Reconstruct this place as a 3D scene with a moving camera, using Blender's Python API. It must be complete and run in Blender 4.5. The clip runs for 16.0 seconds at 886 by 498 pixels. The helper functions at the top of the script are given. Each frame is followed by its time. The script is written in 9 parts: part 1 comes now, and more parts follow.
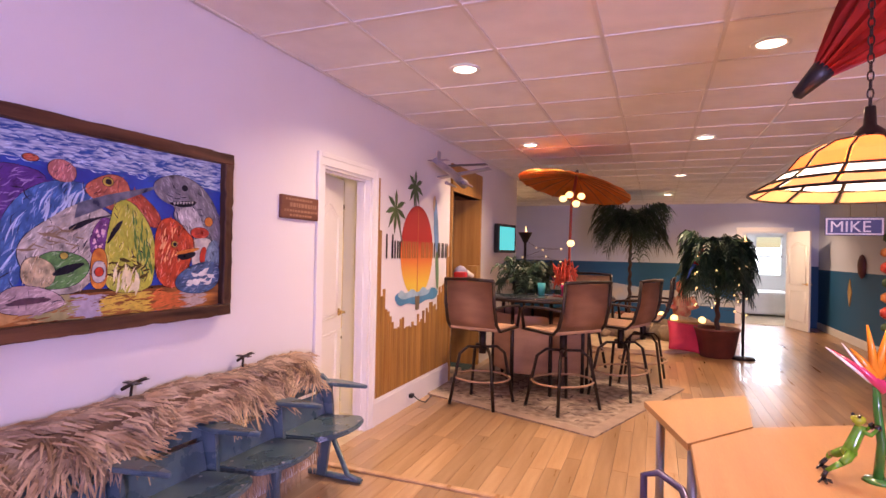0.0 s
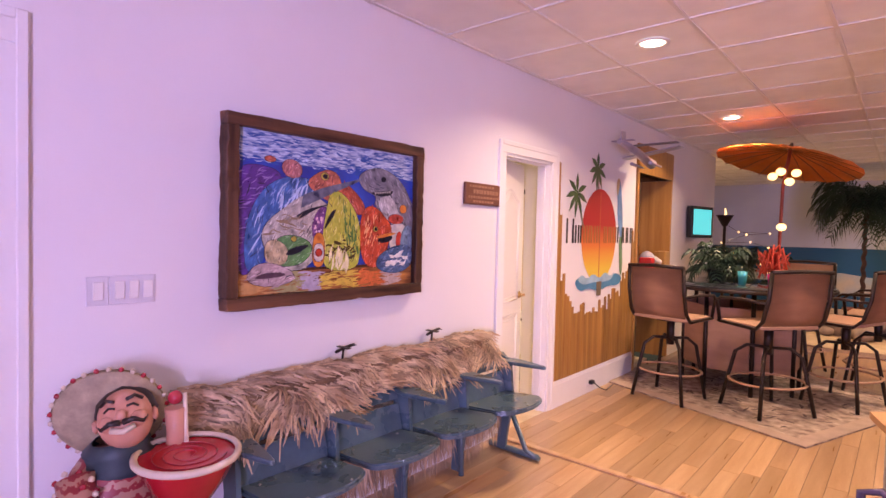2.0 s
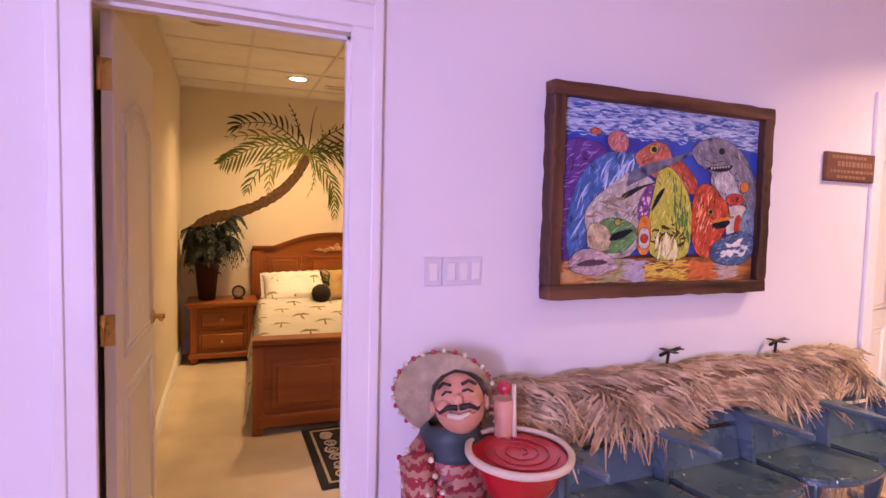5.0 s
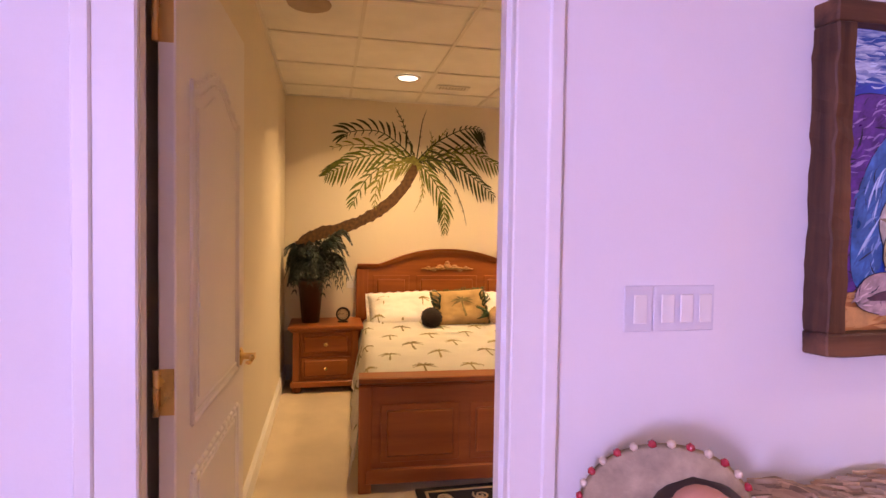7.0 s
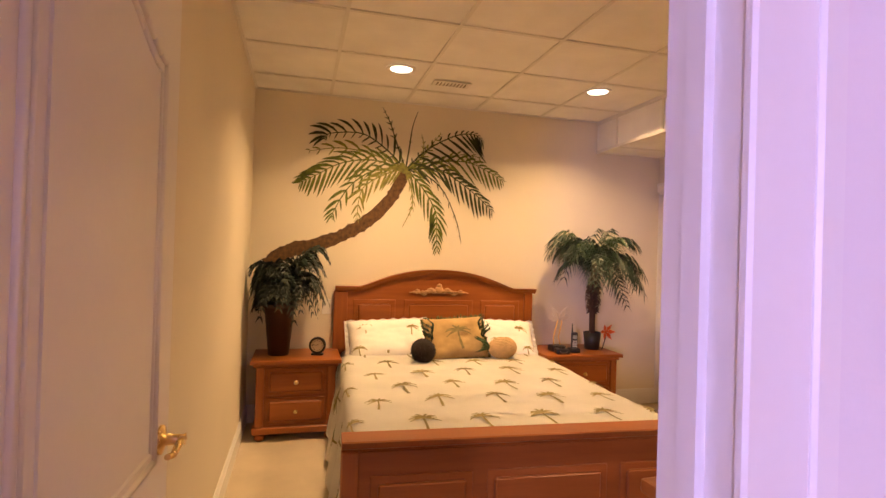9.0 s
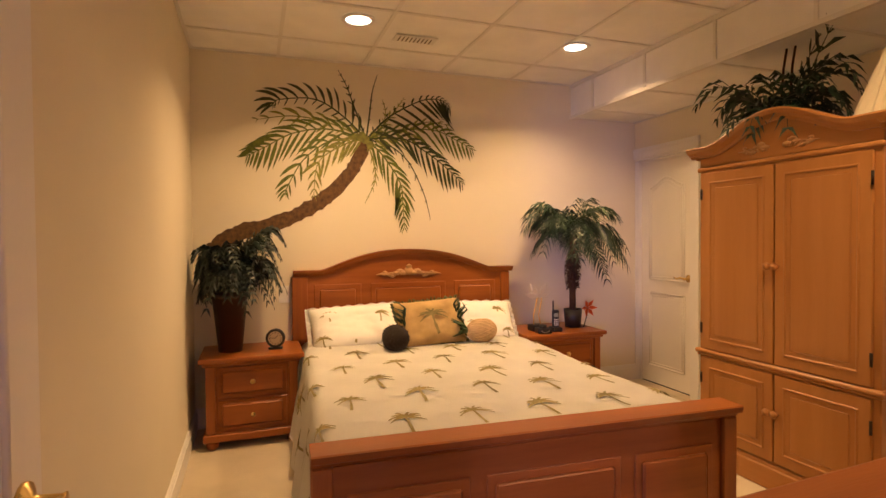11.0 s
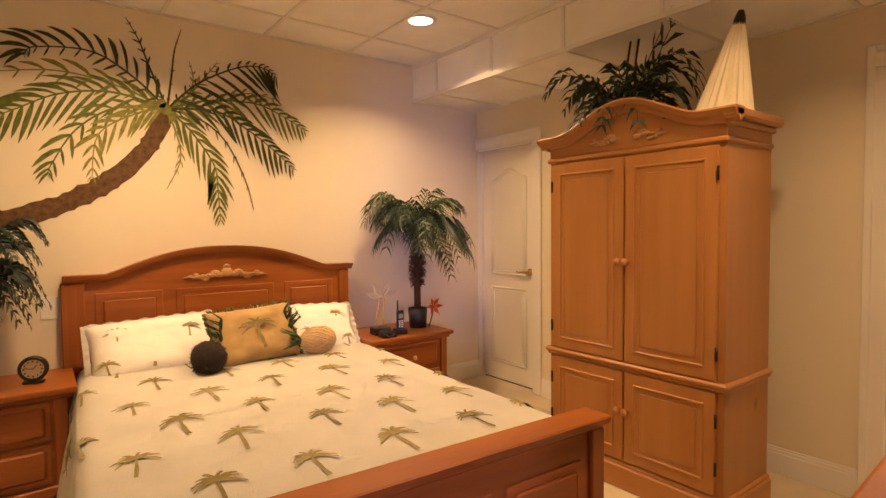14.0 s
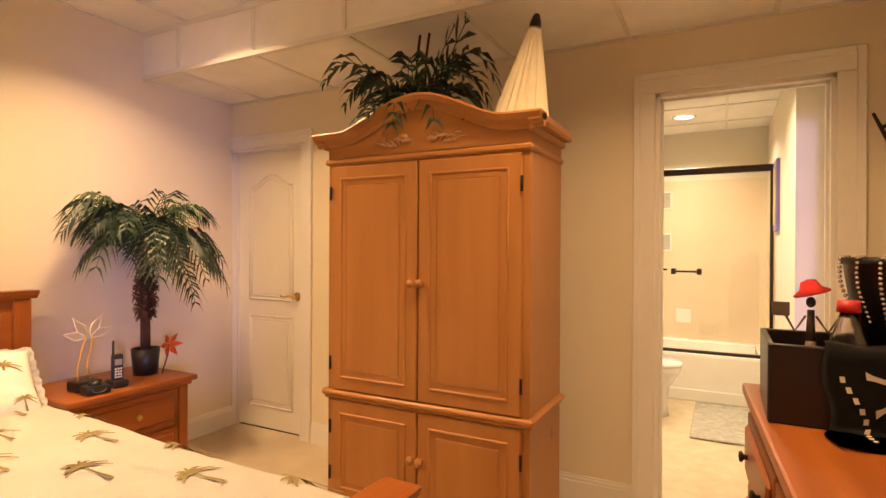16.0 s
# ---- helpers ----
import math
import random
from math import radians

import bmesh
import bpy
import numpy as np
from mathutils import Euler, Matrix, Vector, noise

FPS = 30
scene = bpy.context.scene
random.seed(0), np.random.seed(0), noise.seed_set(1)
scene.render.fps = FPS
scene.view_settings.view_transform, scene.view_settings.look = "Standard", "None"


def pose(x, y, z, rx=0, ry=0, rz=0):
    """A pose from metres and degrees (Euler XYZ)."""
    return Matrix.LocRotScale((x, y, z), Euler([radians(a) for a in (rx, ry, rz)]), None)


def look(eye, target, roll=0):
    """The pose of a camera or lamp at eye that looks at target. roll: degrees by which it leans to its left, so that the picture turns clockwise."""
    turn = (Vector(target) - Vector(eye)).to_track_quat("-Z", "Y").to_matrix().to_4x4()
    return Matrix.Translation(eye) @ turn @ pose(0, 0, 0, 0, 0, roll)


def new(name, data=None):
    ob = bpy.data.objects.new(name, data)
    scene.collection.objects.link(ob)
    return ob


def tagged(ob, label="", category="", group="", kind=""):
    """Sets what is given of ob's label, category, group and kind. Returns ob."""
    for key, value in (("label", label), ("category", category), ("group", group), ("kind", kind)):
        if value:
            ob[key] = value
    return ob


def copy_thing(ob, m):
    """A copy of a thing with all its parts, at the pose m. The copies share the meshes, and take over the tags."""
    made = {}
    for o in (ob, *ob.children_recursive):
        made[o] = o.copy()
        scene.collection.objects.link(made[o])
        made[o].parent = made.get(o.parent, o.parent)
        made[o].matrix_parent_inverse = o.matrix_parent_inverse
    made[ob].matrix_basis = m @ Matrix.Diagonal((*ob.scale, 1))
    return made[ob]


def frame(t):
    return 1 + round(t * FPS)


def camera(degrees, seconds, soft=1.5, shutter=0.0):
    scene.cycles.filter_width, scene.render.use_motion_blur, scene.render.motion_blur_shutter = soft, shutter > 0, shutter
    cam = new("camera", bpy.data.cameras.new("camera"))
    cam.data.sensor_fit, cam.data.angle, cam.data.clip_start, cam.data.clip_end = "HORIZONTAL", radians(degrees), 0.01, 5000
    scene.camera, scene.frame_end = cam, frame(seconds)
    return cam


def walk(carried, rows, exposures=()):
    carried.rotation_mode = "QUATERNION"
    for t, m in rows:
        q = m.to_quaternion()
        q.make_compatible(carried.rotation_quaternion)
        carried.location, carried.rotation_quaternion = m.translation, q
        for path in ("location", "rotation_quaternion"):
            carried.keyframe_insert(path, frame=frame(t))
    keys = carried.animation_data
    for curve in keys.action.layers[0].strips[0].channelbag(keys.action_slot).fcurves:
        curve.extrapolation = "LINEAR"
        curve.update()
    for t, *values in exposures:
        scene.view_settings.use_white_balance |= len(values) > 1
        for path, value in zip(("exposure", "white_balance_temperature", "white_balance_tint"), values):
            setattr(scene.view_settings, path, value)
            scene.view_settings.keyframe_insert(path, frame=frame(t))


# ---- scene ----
cam = camera(79.0, 16.0)
PATH = [
    (0, (0.328, 0.168, 1.452), (-0.411, 2.026, 1.462), 1.2),
    (0.5, (0.346, 0.15, 1.44), (-0.551, 1.938, 1.441), 1.4),
    (1, (0.384, 0.128, 1.448), (-0.661, 1.832, 1.425), 1.2),
    (1.5, (0.388, 0.111, 1.452), (-0.789, 1.727, 1.409), 1.2),
    (2, (0.379, 0.107, 1.455), (-0.928, 1.62, 1.391), 1.3),
    (2.5, (0.338, 0.093, 1.46), (-1.078, 1.503, 1.375), 1.3),
    (3, (0.316, 0.09, 1.458), (-1.206, 1.383, 1.361), 1.3),
    (3.5, (0.279, 0.081, 1.447), (-1.341, 1.249, 1.344), 1.4),
    (4, (0.225, 0.075, 1.43), (-1.486, 1.106, 1.324), 1.5),
    (4.5, (0.14, 0.065, 1.422), (-1.638, 0.974, 1.308), 1.4),
    (5, (-0.017, 0.056, 1.412), (-1.865, 0.812, 1.291), 1.4),
    (7.5, (-0.911, 0.063, 1.381), (-2.868, 0.467, 1.322), 0.8),
    (8, (-1.106, 0.04, 1.379), (-3.047, 0.519, 1.348), 1.2),
    (8.5, (-1.252, 0.055, 1.364), (-3.187, 0.562, 1.362), 1.4),
    (9, (-1.394, 0.04, 1.356), (-3.327, 0.555, 1.371), 1.7),
    (11.5, (-1.831, 0.064, 1.29), (-3.703, 0.766, 1.227), -0.8),
    (12, (-1.864, 0.065, 1.293), (-3.721, 0.805, 1.21), -0.8),
    (12.5, (-1.919, 0.078, 1.3), (-3.739, 0.902, 1.207), -0.6),
    (13, (-1.975, 0.106, 1.316), (-3.755, 1.013, 1.222), -0.6),
    (13.5, (-2.079, 0.16, 1.315), (-3.783, 1.203, 1.223), -0.6),
    (14, (-2.206, 0.224, 1.316), (-3.801, 1.428, 1.236), -0.5),
    (14.5, (-2.323, 0.296, 1.307), (-3.786, 1.658, 1.248), -0.2),
    (15, (-2.406, 0.381, 1.294), (-3.713, 1.894, 1.254), -0.0),
    (15.5, (-2.522, 0.481, 1.287), (-3.667, 2.121, 1.265), 0.3),
    (16, (-2.642, 0.575, 1.288), (-3.566, 2.348, 1.285), 0.3),
]
walk(cam, [(t, look(eye, target, roll)) for t, eye, target, roll in PATH],
     exposures=[(0.0, -0.2), (2.0, -0.08), (5.0, -0.08), (7.5, -0.05), (9.0, -0.02), (11.5, -0.22), (13.0, -0.22), (14.5, 0.02), (16.0, 0.22)])

# ---- world, lamps, exposure ----
world = bpy.data.worlds.new("world")
scene.world = world
world.use_nodes = True
sky = world.node_tree.nodes.new("ShaderNodeTexSky")
sky.sky_type, sky.sun_disc, sky.sun_elevation, sky.sun_rotation = "NISHITA", False, radians(35), radians(40)
world.node_tree.links.new(sky.outputs[0], world.node_tree.nodes["Background"].inputs[0])
world.node_tree.nodes["Background"].inputs[1].default_value = 0.1
WARM = (1.0, 0.61, 0.29)


def area_lamp(name, m, power, size, color, size_y=None, label="", category="lamp"):
    data = bpy.data.lights.new(name, "AREA")
    data.energy, data.size, data.color = power, size, color
    data.shape = "RECTANGLE" if size_y else "DISK"
    if size_y:
        data.size_y = size_y
    ob = new(name, data)
    ob.matrix_world = m
    return tagged(ob, label or "glowing round recessed bulb in ceiling", category)


# ---- materials ----
def mat(name, color, rough=0.6, metal=0.0, vary=0.12, scale=6.0, fine=80.0, bump=0.1, spec=0.5, stretch=(1, 1, 1), random=0.0, second=None, coat=0.0):
    """A surface with stains (coarse noise), grain (fine noise) and relief."""
    m = bpy.data.materials.new(name)
    m.use_nodes = True
    t = m.node_tree
    n, l = t.nodes, t.links
    b = n["Principled BSDF"]
    co = n.new("ShaderNodeTexCoord")
    mp = n.new("ShaderNodeMapping")
    mp.inputs["Scale"].default_value = stretch
    l.new(co.outputs["Object"], mp.inputs["Vector"])
    a = n.new("ShaderNodeTexNoise")
    a.inputs["Scale"].default_value, a.inputs["Detail"].default_value = scale, 5
    f = n.new("ShaderNodeTexNoise")
    f.inputs["Scale"].default_value, f.inputs["Detail"].default_value = fine, 3
    for k in (a, f):
        l.new(mp.outputs[0], k.inputs["Vector"])
    r = n.new("ShaderNodeValToRGB")
    c = Vector(color[:3])
    d = Vector(second[:3]) if second else c * (1 - vary)
    r.color_ramp.elements[0].color = (*d, 1)
    r.color_ramp.elements[1].color = (*(c if second else c * (1 + vary * 0.6)), 1)
    r.color_ramp.elements[0].position, r.color_ramp.elements[1].position = 0.32, 0.68
    l.new(a.outputs["Fac"], r.inputs[0])
    mx = n.new("ShaderNodeMixRGB")
    mx.blend_type, mx.inputs[0].default_value = "MULTIPLY", min(1.0, vary * 2)
    rf = n.new("ShaderNodeValToRGB")
    rf.color_ramp.elements[0].color, rf.color_ramp.elements[1].color = (0.7, 0.7, 0.7, 1), (1.12, 1.12, 1.12, 1)
    l.new(f.outputs["Fac"], rf.inputs[0])
    l.new(r.outputs[0], mx.inputs[1])
    l.new(rf.outputs[0], mx.inputs[2])
    out = mx.outputs[0]
    if random:
        oi = n.new("ShaderNodeObjectInfo")
        ma = n.new("ShaderNodeMapRange")
        ma.inputs[3].default_value, ma.inputs[4].default_value = 1 - random, 1 + random
        l.new(oi.outputs["Random"], ma.inputs[0])
        hs = n.new("ShaderNodeHueSaturation")
        l.new(ma.outputs[0], hs.inputs["Value"])
        l.new(out, hs.inputs["Color"])
        out = hs.outputs[0]
    l.new(out, b.inputs["Base Color"])
    rr = n.new("ShaderNodeMapRange")
    rr.inputs[3].default_value, rr.inputs[4].default_value = max(0.03, rough - 0.08), min(1, rough + 0.08)
    l.new(a.outputs["Fac"], rr.inputs[0])
    l.new(rr.outputs[0], b.inputs["Roughness"])
    b.inputs["Metallic"].default_value = metal
    b.inputs["Specular IOR Level"].default_value = spec
    b.inputs["Coat Weight"].default_value = coat
    if bump:
        bp = n.new("ShaderNodeBump")
        bp.inputs["Strength"].default_value, bp.inputs["Distance"].default_value = bump, 0.004
        l.new(f.outputs["Fac"], bp.inputs["Height"])
        l.new(bp.outputs[0], b.inputs["Normal"])
    return m


def wood(name, light, dark, along="x", rough=0.38, random=0.0, knots=True, coat=0.05, grain=0.22):
    """Pine and the like: stretched grain, broad bands, a few knots."""
    st = {"x": (0.7, 9, 9), "y": (9, 0.7, 9), "z": (9, 9, 0.7)}[along]
    m = mat(name, light, rough, 0, grain, 1.6, 26, 0.12, 0.35, st, random, dark, coat)
    if knots:
        t = m.node_tree
        n, l = t.nodes, t.links
        b = n["Principled BSDF"]
        src = b.inputs["Base Color"].links[0].from_socket
        v = n.new("ShaderNodeTexVoronoi")
        v.inputs["Scale"].default_value = 3.2
        co = n.new("ShaderNodeTexCoord")
        mp = n.new("ShaderNodeMapping")
        mp.inputs["Scale"].default_value = {"x": (0.6, 1, 1), "y": (1, 0.6, 1), "z": (1, 1, 0.6)}[along]
        l.new(co.outputs["Object"], mp.inputs[0])
        l.new(mp.outputs[0], v.inputs["Vector"])
        r = n.new("ShaderNodeValToRGB")
        r.color_ramp.elements[0].position, r.color_ramp.elements[1].position = 0.03, 0.085
        r.color_ramp.elements[0].color, r.color_ramp.elements[1].color = (0.35, 0.28, 0.25, 1), (1, 1, 1, 1)
        l.new(v.outputs["Distance"], r.inputs[0])
        mx = n.new("ShaderNodeMixRGB")
        mx.blend_type, mx.inputs[0].default_value = "MULTIPLY", 1
        l.new(src, mx.inputs[1])
        l.new(r.outputs[0], mx.inputs[2])
        l.new(mx.outputs[0], b.inputs["Base Color"])
    return m


def glow(name, color, strength):
    m = bpy.data.materials.new(name)
    m.use_nodes = True
    b = m.node_tree.nodes["Principled BSDF"]
    b.inputs["Base Color"].default_value = (*color, 1)
    b.inputs["Emission Color"].default_value = (*color, 1)
    b.inputs["Emission Strength"].default_value = strength
    return m


def glass(name, color=(1, 1, 1), rough=0.02):
    m = bpy.data.materials.new(name)
    m.use_nodes = True
    b = m.node_tree.nodes["Principled BSDF"]
    b.inputs["Base Color"].default_value = (*color, 1)
    b.inputs["Transmission Weight"].default_value = 1
    b.inputs["Roughness"].default_value = rough
    return m


WALL_MAIN = mat("white_wall_paint", (0.80, 0.77, 0.75), 0.75, vary=0.03, scale=1.2, fine=140, bump=0.06)
WALL_BED = mat("cream_wall_paint", (0.78, 0.71, 0.56), 0.75, vary=0.04, scale=1.2, fine=140, bump=0.06)
WALL_BATH = mat("bath_wall_paint", (0.80, 0.74, 0.62), 0.7, vary=0.03, scale=1.2, fine=140, bump=0.05)
WALL_BLUE = mat("teal_wall_paint", (0.012, 0.10, 0.22), 0.6, vary=0.1, scale=1.5, fine=120, bump=0.05)
WALL_GREY = mat("grey_wall_paint", (0.60, 0.64, 0.74), 0.7, vary=0.05, scale=1.5, fine=120, bump=0.05)
TRIM = mat("white_trim_paint", (0.82, 0.80, 0.76), 0.4, vary=0.03, scale=3, fine=60, bump=0.04)
DOOR_W = mat("white_door_paint", (0.83, 0.80, 0.73), 0.42, vary=0.03, scale=3, fine=70, bump=0.05)
TILE_C = mat("ceiling_tile", (0.88, 0.865, 0.83), 0.9, vary=0.06, scale=4, fine=220, bump=0.3)
TBAR = mat("ceiling_bar_paint", (0.76, 0.74, 0.69), 0.5, vary=0.03, bump=0.02)
CARPET = mat("beige_carpet", (0.66, 0.56, 0.40), 0.95, vary=0.12, scale=3, fine=420, bump=0.8)
PINE = wood("honey_pine", (0.36, 0.112, 0.022), (0.24, 0.066, 0.012), "y")
PINE_Z = wood("honey_pine_upright", (0.36, 0.112, 0.022), (0.24, 0.066, 0.012), "z")
PINE_X = wood("honey_pine_lengthwise", (0.36, 0.112, 0.022), (0.24, 0.066, 0.012), "x")
ARM_Z = wood("armoire_pine", (0.45, 0.205, 0.064), (0.40, 0.172, 0.050), "z", grain=0.09)
ARM_X = wood("armoire_pine_rail", (0.46, 0.21, 0.066), (0.41, 0.176, 0.052), "x", grain=0.09)
PALE = mat("pale_carving", (0.50, 0.28, 0.12), 0.5, vary=0.15, scale=20, fine=60, bump=0.2)
BRASS = mat("brass", (0.75, 0.52, 0.20), 0.28, 1.0, vary=0.1, bump=0.02)
STEEL = mat("dull_steel", (0.45, 0.44, 0.43), 0.35, 1.0, vary=0.1, bump=0.05)
DARKM = mat("dark_bronze_metal", (0.035, 0.022, 0.016), 0.42, 0.6, vary=0.2, bump=0.08)
BLACK = mat("black_plastic", (0.012, 0.012, 0.013), 0.4, vary=0.2, bump=0.05)
OAK = wood("oak_floor_board", (0.54, 0.355, 0.20), (0.40, 0.24, 0.115), "y", 0.3, random=0.22, knots=False, coat=0.3)
SEATBLUE = mat("green_blue_enamel", (0.095, 0.150, 0.178), 0.28, vary=0.22, scale=5, fine=40, bump=0.08, second=(0.058, 0.098, 0.118), coat=0.4)
STRAW = mat("dry_straw", (0.66, 0.49, 0.31), 0.8, vary=0.3, scale=9, fine=60, bump=0.2, second=(0.36, 0.22, 0.12))
def by_strand(m, low, high):
    """Give every loose strand of a joined mesh a brightness of its own."""
    n, l = m.node_tree.nodes, m.node_tree.links
    b = n["Principled BSDF"]
    src = b.inputs["Base Color"].links[0].from_socket
    g, r, h = n.new("ShaderNodeNewGeometry"), n.new("ShaderNodeMapRange"), n.new("ShaderNodeHueSaturation")
    r.inputs[3].default_value, r.inputs[4].default_value = low, high
    l.new(g.outputs["Random Per Island"], r.inputs[0])
    l.new(r.outputs[0], h.inputs["Value"])
    l.new(src, h.inputs["Color"])
    l.new(h.outputs[0], b.inputs["Base Color"])


by_strand(STRAW, 0.45, 1.25)
# straw colour darkened to stand for the shade deep between the strands
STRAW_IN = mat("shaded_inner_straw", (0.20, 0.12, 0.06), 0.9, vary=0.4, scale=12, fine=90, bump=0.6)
BARN = wood("dark_barn_wood", (0.20, 0.088, 0.042), (0.018, 0.007, 0.004), "y", 0.6, knots=False, coat=0)
BARN_Z = wood("dark_barn_wood_upright", (0.20, 0.088, 0.042), (0.018, 0.007, 0.004), "z", 0.6, knots=False, coat=0)
BAMBOO = wood("golden_bamboo_panel", (0.44, 0.235, 0.06), (0.31, 0.145, 0.035), "z", 0.4, random=0.15, knots=False)
LEAF = mat("palm_leaf", (0.022, 0.055, 0.022), 0.5, vary=0.3, scale=9, fine=40, bump=0.1, second=(0.010, 0.026, 0.014))
LEAF_L = mat("light_palm_leaf", (0.05, 0.10, 0.025), 0.5, vary=0.3, scale=9, fine=40, bump=0.1, second=(0.020, 0.05, 0.018))
TRUNK = mat("fibrous_trunk", (0.075, 0.035, 0.018), 0.85, vary=0.4, scale=14, fine=90, bump=0.6)
QUILT = mat("cream_quilt", (0.88, 0.86, 0.81), 0.9, vary=0.05, scale=5, fine=160, bump=0.5)
CHROME = mat("chrome", (0.8, 0.8, 0.8), 0.12, 1.0, vary=0.03, bump=0)
PORC = mat("white_porcelain", (0.85, 0.82, 0.76), 0.12, vary=0.02, bump=0)


# ---- mesh tools ----
def box(bm, x0, x1, y0, y1, z0, z1, bevel=0.0, m=None, seg=1):
    r = bmesh.ops.create_cube(bm, size=1)
    mm = Matrix.Translation(((x0 + x1) / 2, (y0 + y1) / 2, (z0 + z1) / 2)) @ Matrix.Diagonal((x1 - x0, y1 - y0, z1 - z0, 1))
    bmesh.ops.transform(bm, matrix=(m @ mm) if m else mm, verts=r["verts"])
    if bevel:
        es = list({e for v in r["verts"] for e in v.link_edges})
        bmesh.ops.bevel(bm, geom=es, offset=bevel, segments=seg, affect="EDGES", profile=0.6)
    return bm


def lathe(bm, profile, seg=24, m=None, closed=True):
    """Turn (radius, z) pairs about z."""
    rings = []
    for r, z in profile:
        rings.append([bm.verts.new((r * math.cos(2 * math.pi * i / seg), r * math.sin(2 * math.pi * i / seg), z)) for i in range(seg)])
    fs = []
    for a, b in zip(rings, rings[1:]):
        for i in range(seg):
            fs.append(bm.faces.new((a[i], a[(i + 1) % seg], b[(i + 1) % seg], b[i])))
    if closed:
        fs.append(bm.faces.new(list(reversed(rings[0]))))
        fs.append(bm.faces.new(rings[-1]))
    for f in fs:
        f.smooth = True
    if m:
        bmesh.ops.transform(bm, matrix=m, verts=[v for r in rings for v in r])
    return bm


def tube(bm, pts, r, sides=8, r_end=None, caps=True):
    """A round rod along points; the radius may taper to r_end."""
    pts = [Vector(p) for p in pts]
    rings = []
    side = None
    for i, p in enumerate(pts):
        d = (pts[min(i + 1, len(pts) - 1)] - pts[max(i - 1, 0)]).normalized()
        if side is None:
            side = d.orthogonal().normalized()
        side = (side - d * side.dot(d)).normalized()
        up = d.cross(side)
        k = r if r_end is None else r + (r_end - r) * i / max(1, len(pts) - 1)
        rings.append([bm.verts.new(p + (side * math.cos(2 * math.pi * j / sides) + up * math.sin(2 * math.pi * j / sides)) * k) for j in range(sides)])
    for a, b in zip(rings, rings[1:]):
        for j in range(sides):
            bm.faces.new((a[j], a[(j + 1) % sides], b[(j + 1) % sides], b[j])).smooth = True
    if caps:
        bm.faces.new(list(reversed(rings[0])))
        bm.faces.new(rings[-1])
    return bm


def prism(bm, poly, depth, m=None):
    """A flat outline (x, y) given thickness along z."""
    a = [bm.verts.new((x, y, 0)) for x, y in poly]
    b = [bm.verts.new((x, y, depth)) for x, y in poly]
    bm.faces.new(list(reversed(a)))
    bm.faces.new(b)
    k = len(poly)
    for i in range(k):
        bm.faces.new((a[i], a[(i + 1) % k], b[(i + 1) % k], b[i]))
    if m:
        bmesh.ops.transform(bm, matrix=m, verts=a + b)
    return bm


def ball(bm, c, r, sx=1, sy=1, sz=1, sub=2, m=None):
    k = bmesh.ops.create_icosphere(bm, subdivisions=sub, radius=r)
    mm = Matrix.Translation(c) @ Matrix.Diagonal((sx, sy, sz, 1))
    bmesh.ops.transform(bm, matrix=(m @ mm) if m else mm, verts=k["verts"])
    for v in k["verts"]:
        for f in v.link_faces:
            f.smooth = True
    return bm


def mesh_of(name, bm, material):
    bmesh.ops.recalc_face_normals(bm, faces=bm.faces[:])
    me = bpy.data.meshes.new(name)
    bm.to_mesh(me)
    bm.free()
    me.materials.append(material)
    return me


def part(name, bm, material, parent=None, label="", m=None):
    ob = new(name, mesh_of(name, bm, material))
    if parent:
        ob.parent = parent
    if m is not None:
        ob.matrix_local = m
    return tagged(ob, label)


def thing(name, label, category, m=None, group=""):
    ob = new(name)
    ob.empty_display_size = 0.1
    if m is not None:
        ob.matrix_world = m
    return tagged(ob, label, category, group)


def setting(name, bm, material, label, category):
    return tagged(new(name, mesh_of(name, bm, material)), label, category, "", "structure")


B = bmesh.new
XZ = Matrix(((1, 0, 0, 0), (0, 0, -1, 0), (0, 1, 0, 0), (0, 0, 0, 1)))   # outline (x, z) facing -y
YZ = Matrix(((0, 0, 1, 0), (1, 0, 0, 0), (0, 1, 0, 0), (0, 0, 0, 1)))    # outline (y, z) facing +x

# ---- plan ----
MX, BX = -1.82, -1.93            # the long wall's two faces
H, HB = 2.65, 2.59               # ceilings of the long room and the bedroom
EX, NY, SY = 3.5, 13.6, -3.2     # east, far and near walls of the long room
WX, LY, RY = -5.80, -0.33, 3.32  # bedroom: head wall, door-side wall, closet wall
TY = 6.45                        # back wall of the bathroom
D0, D1 = -0.328, 0.473           # bedroom doorway
E0, E1 = 3.31, 3.98              # bathroom doorway in the long wall
C0, C1 = -5.84 + 0.03, -5.13     # closet doorway
A0, A1 = -2.93, -2.225            # bathroom doorway in the bedroom
DH = 2.03
CH = 1.985                       # closet doorway

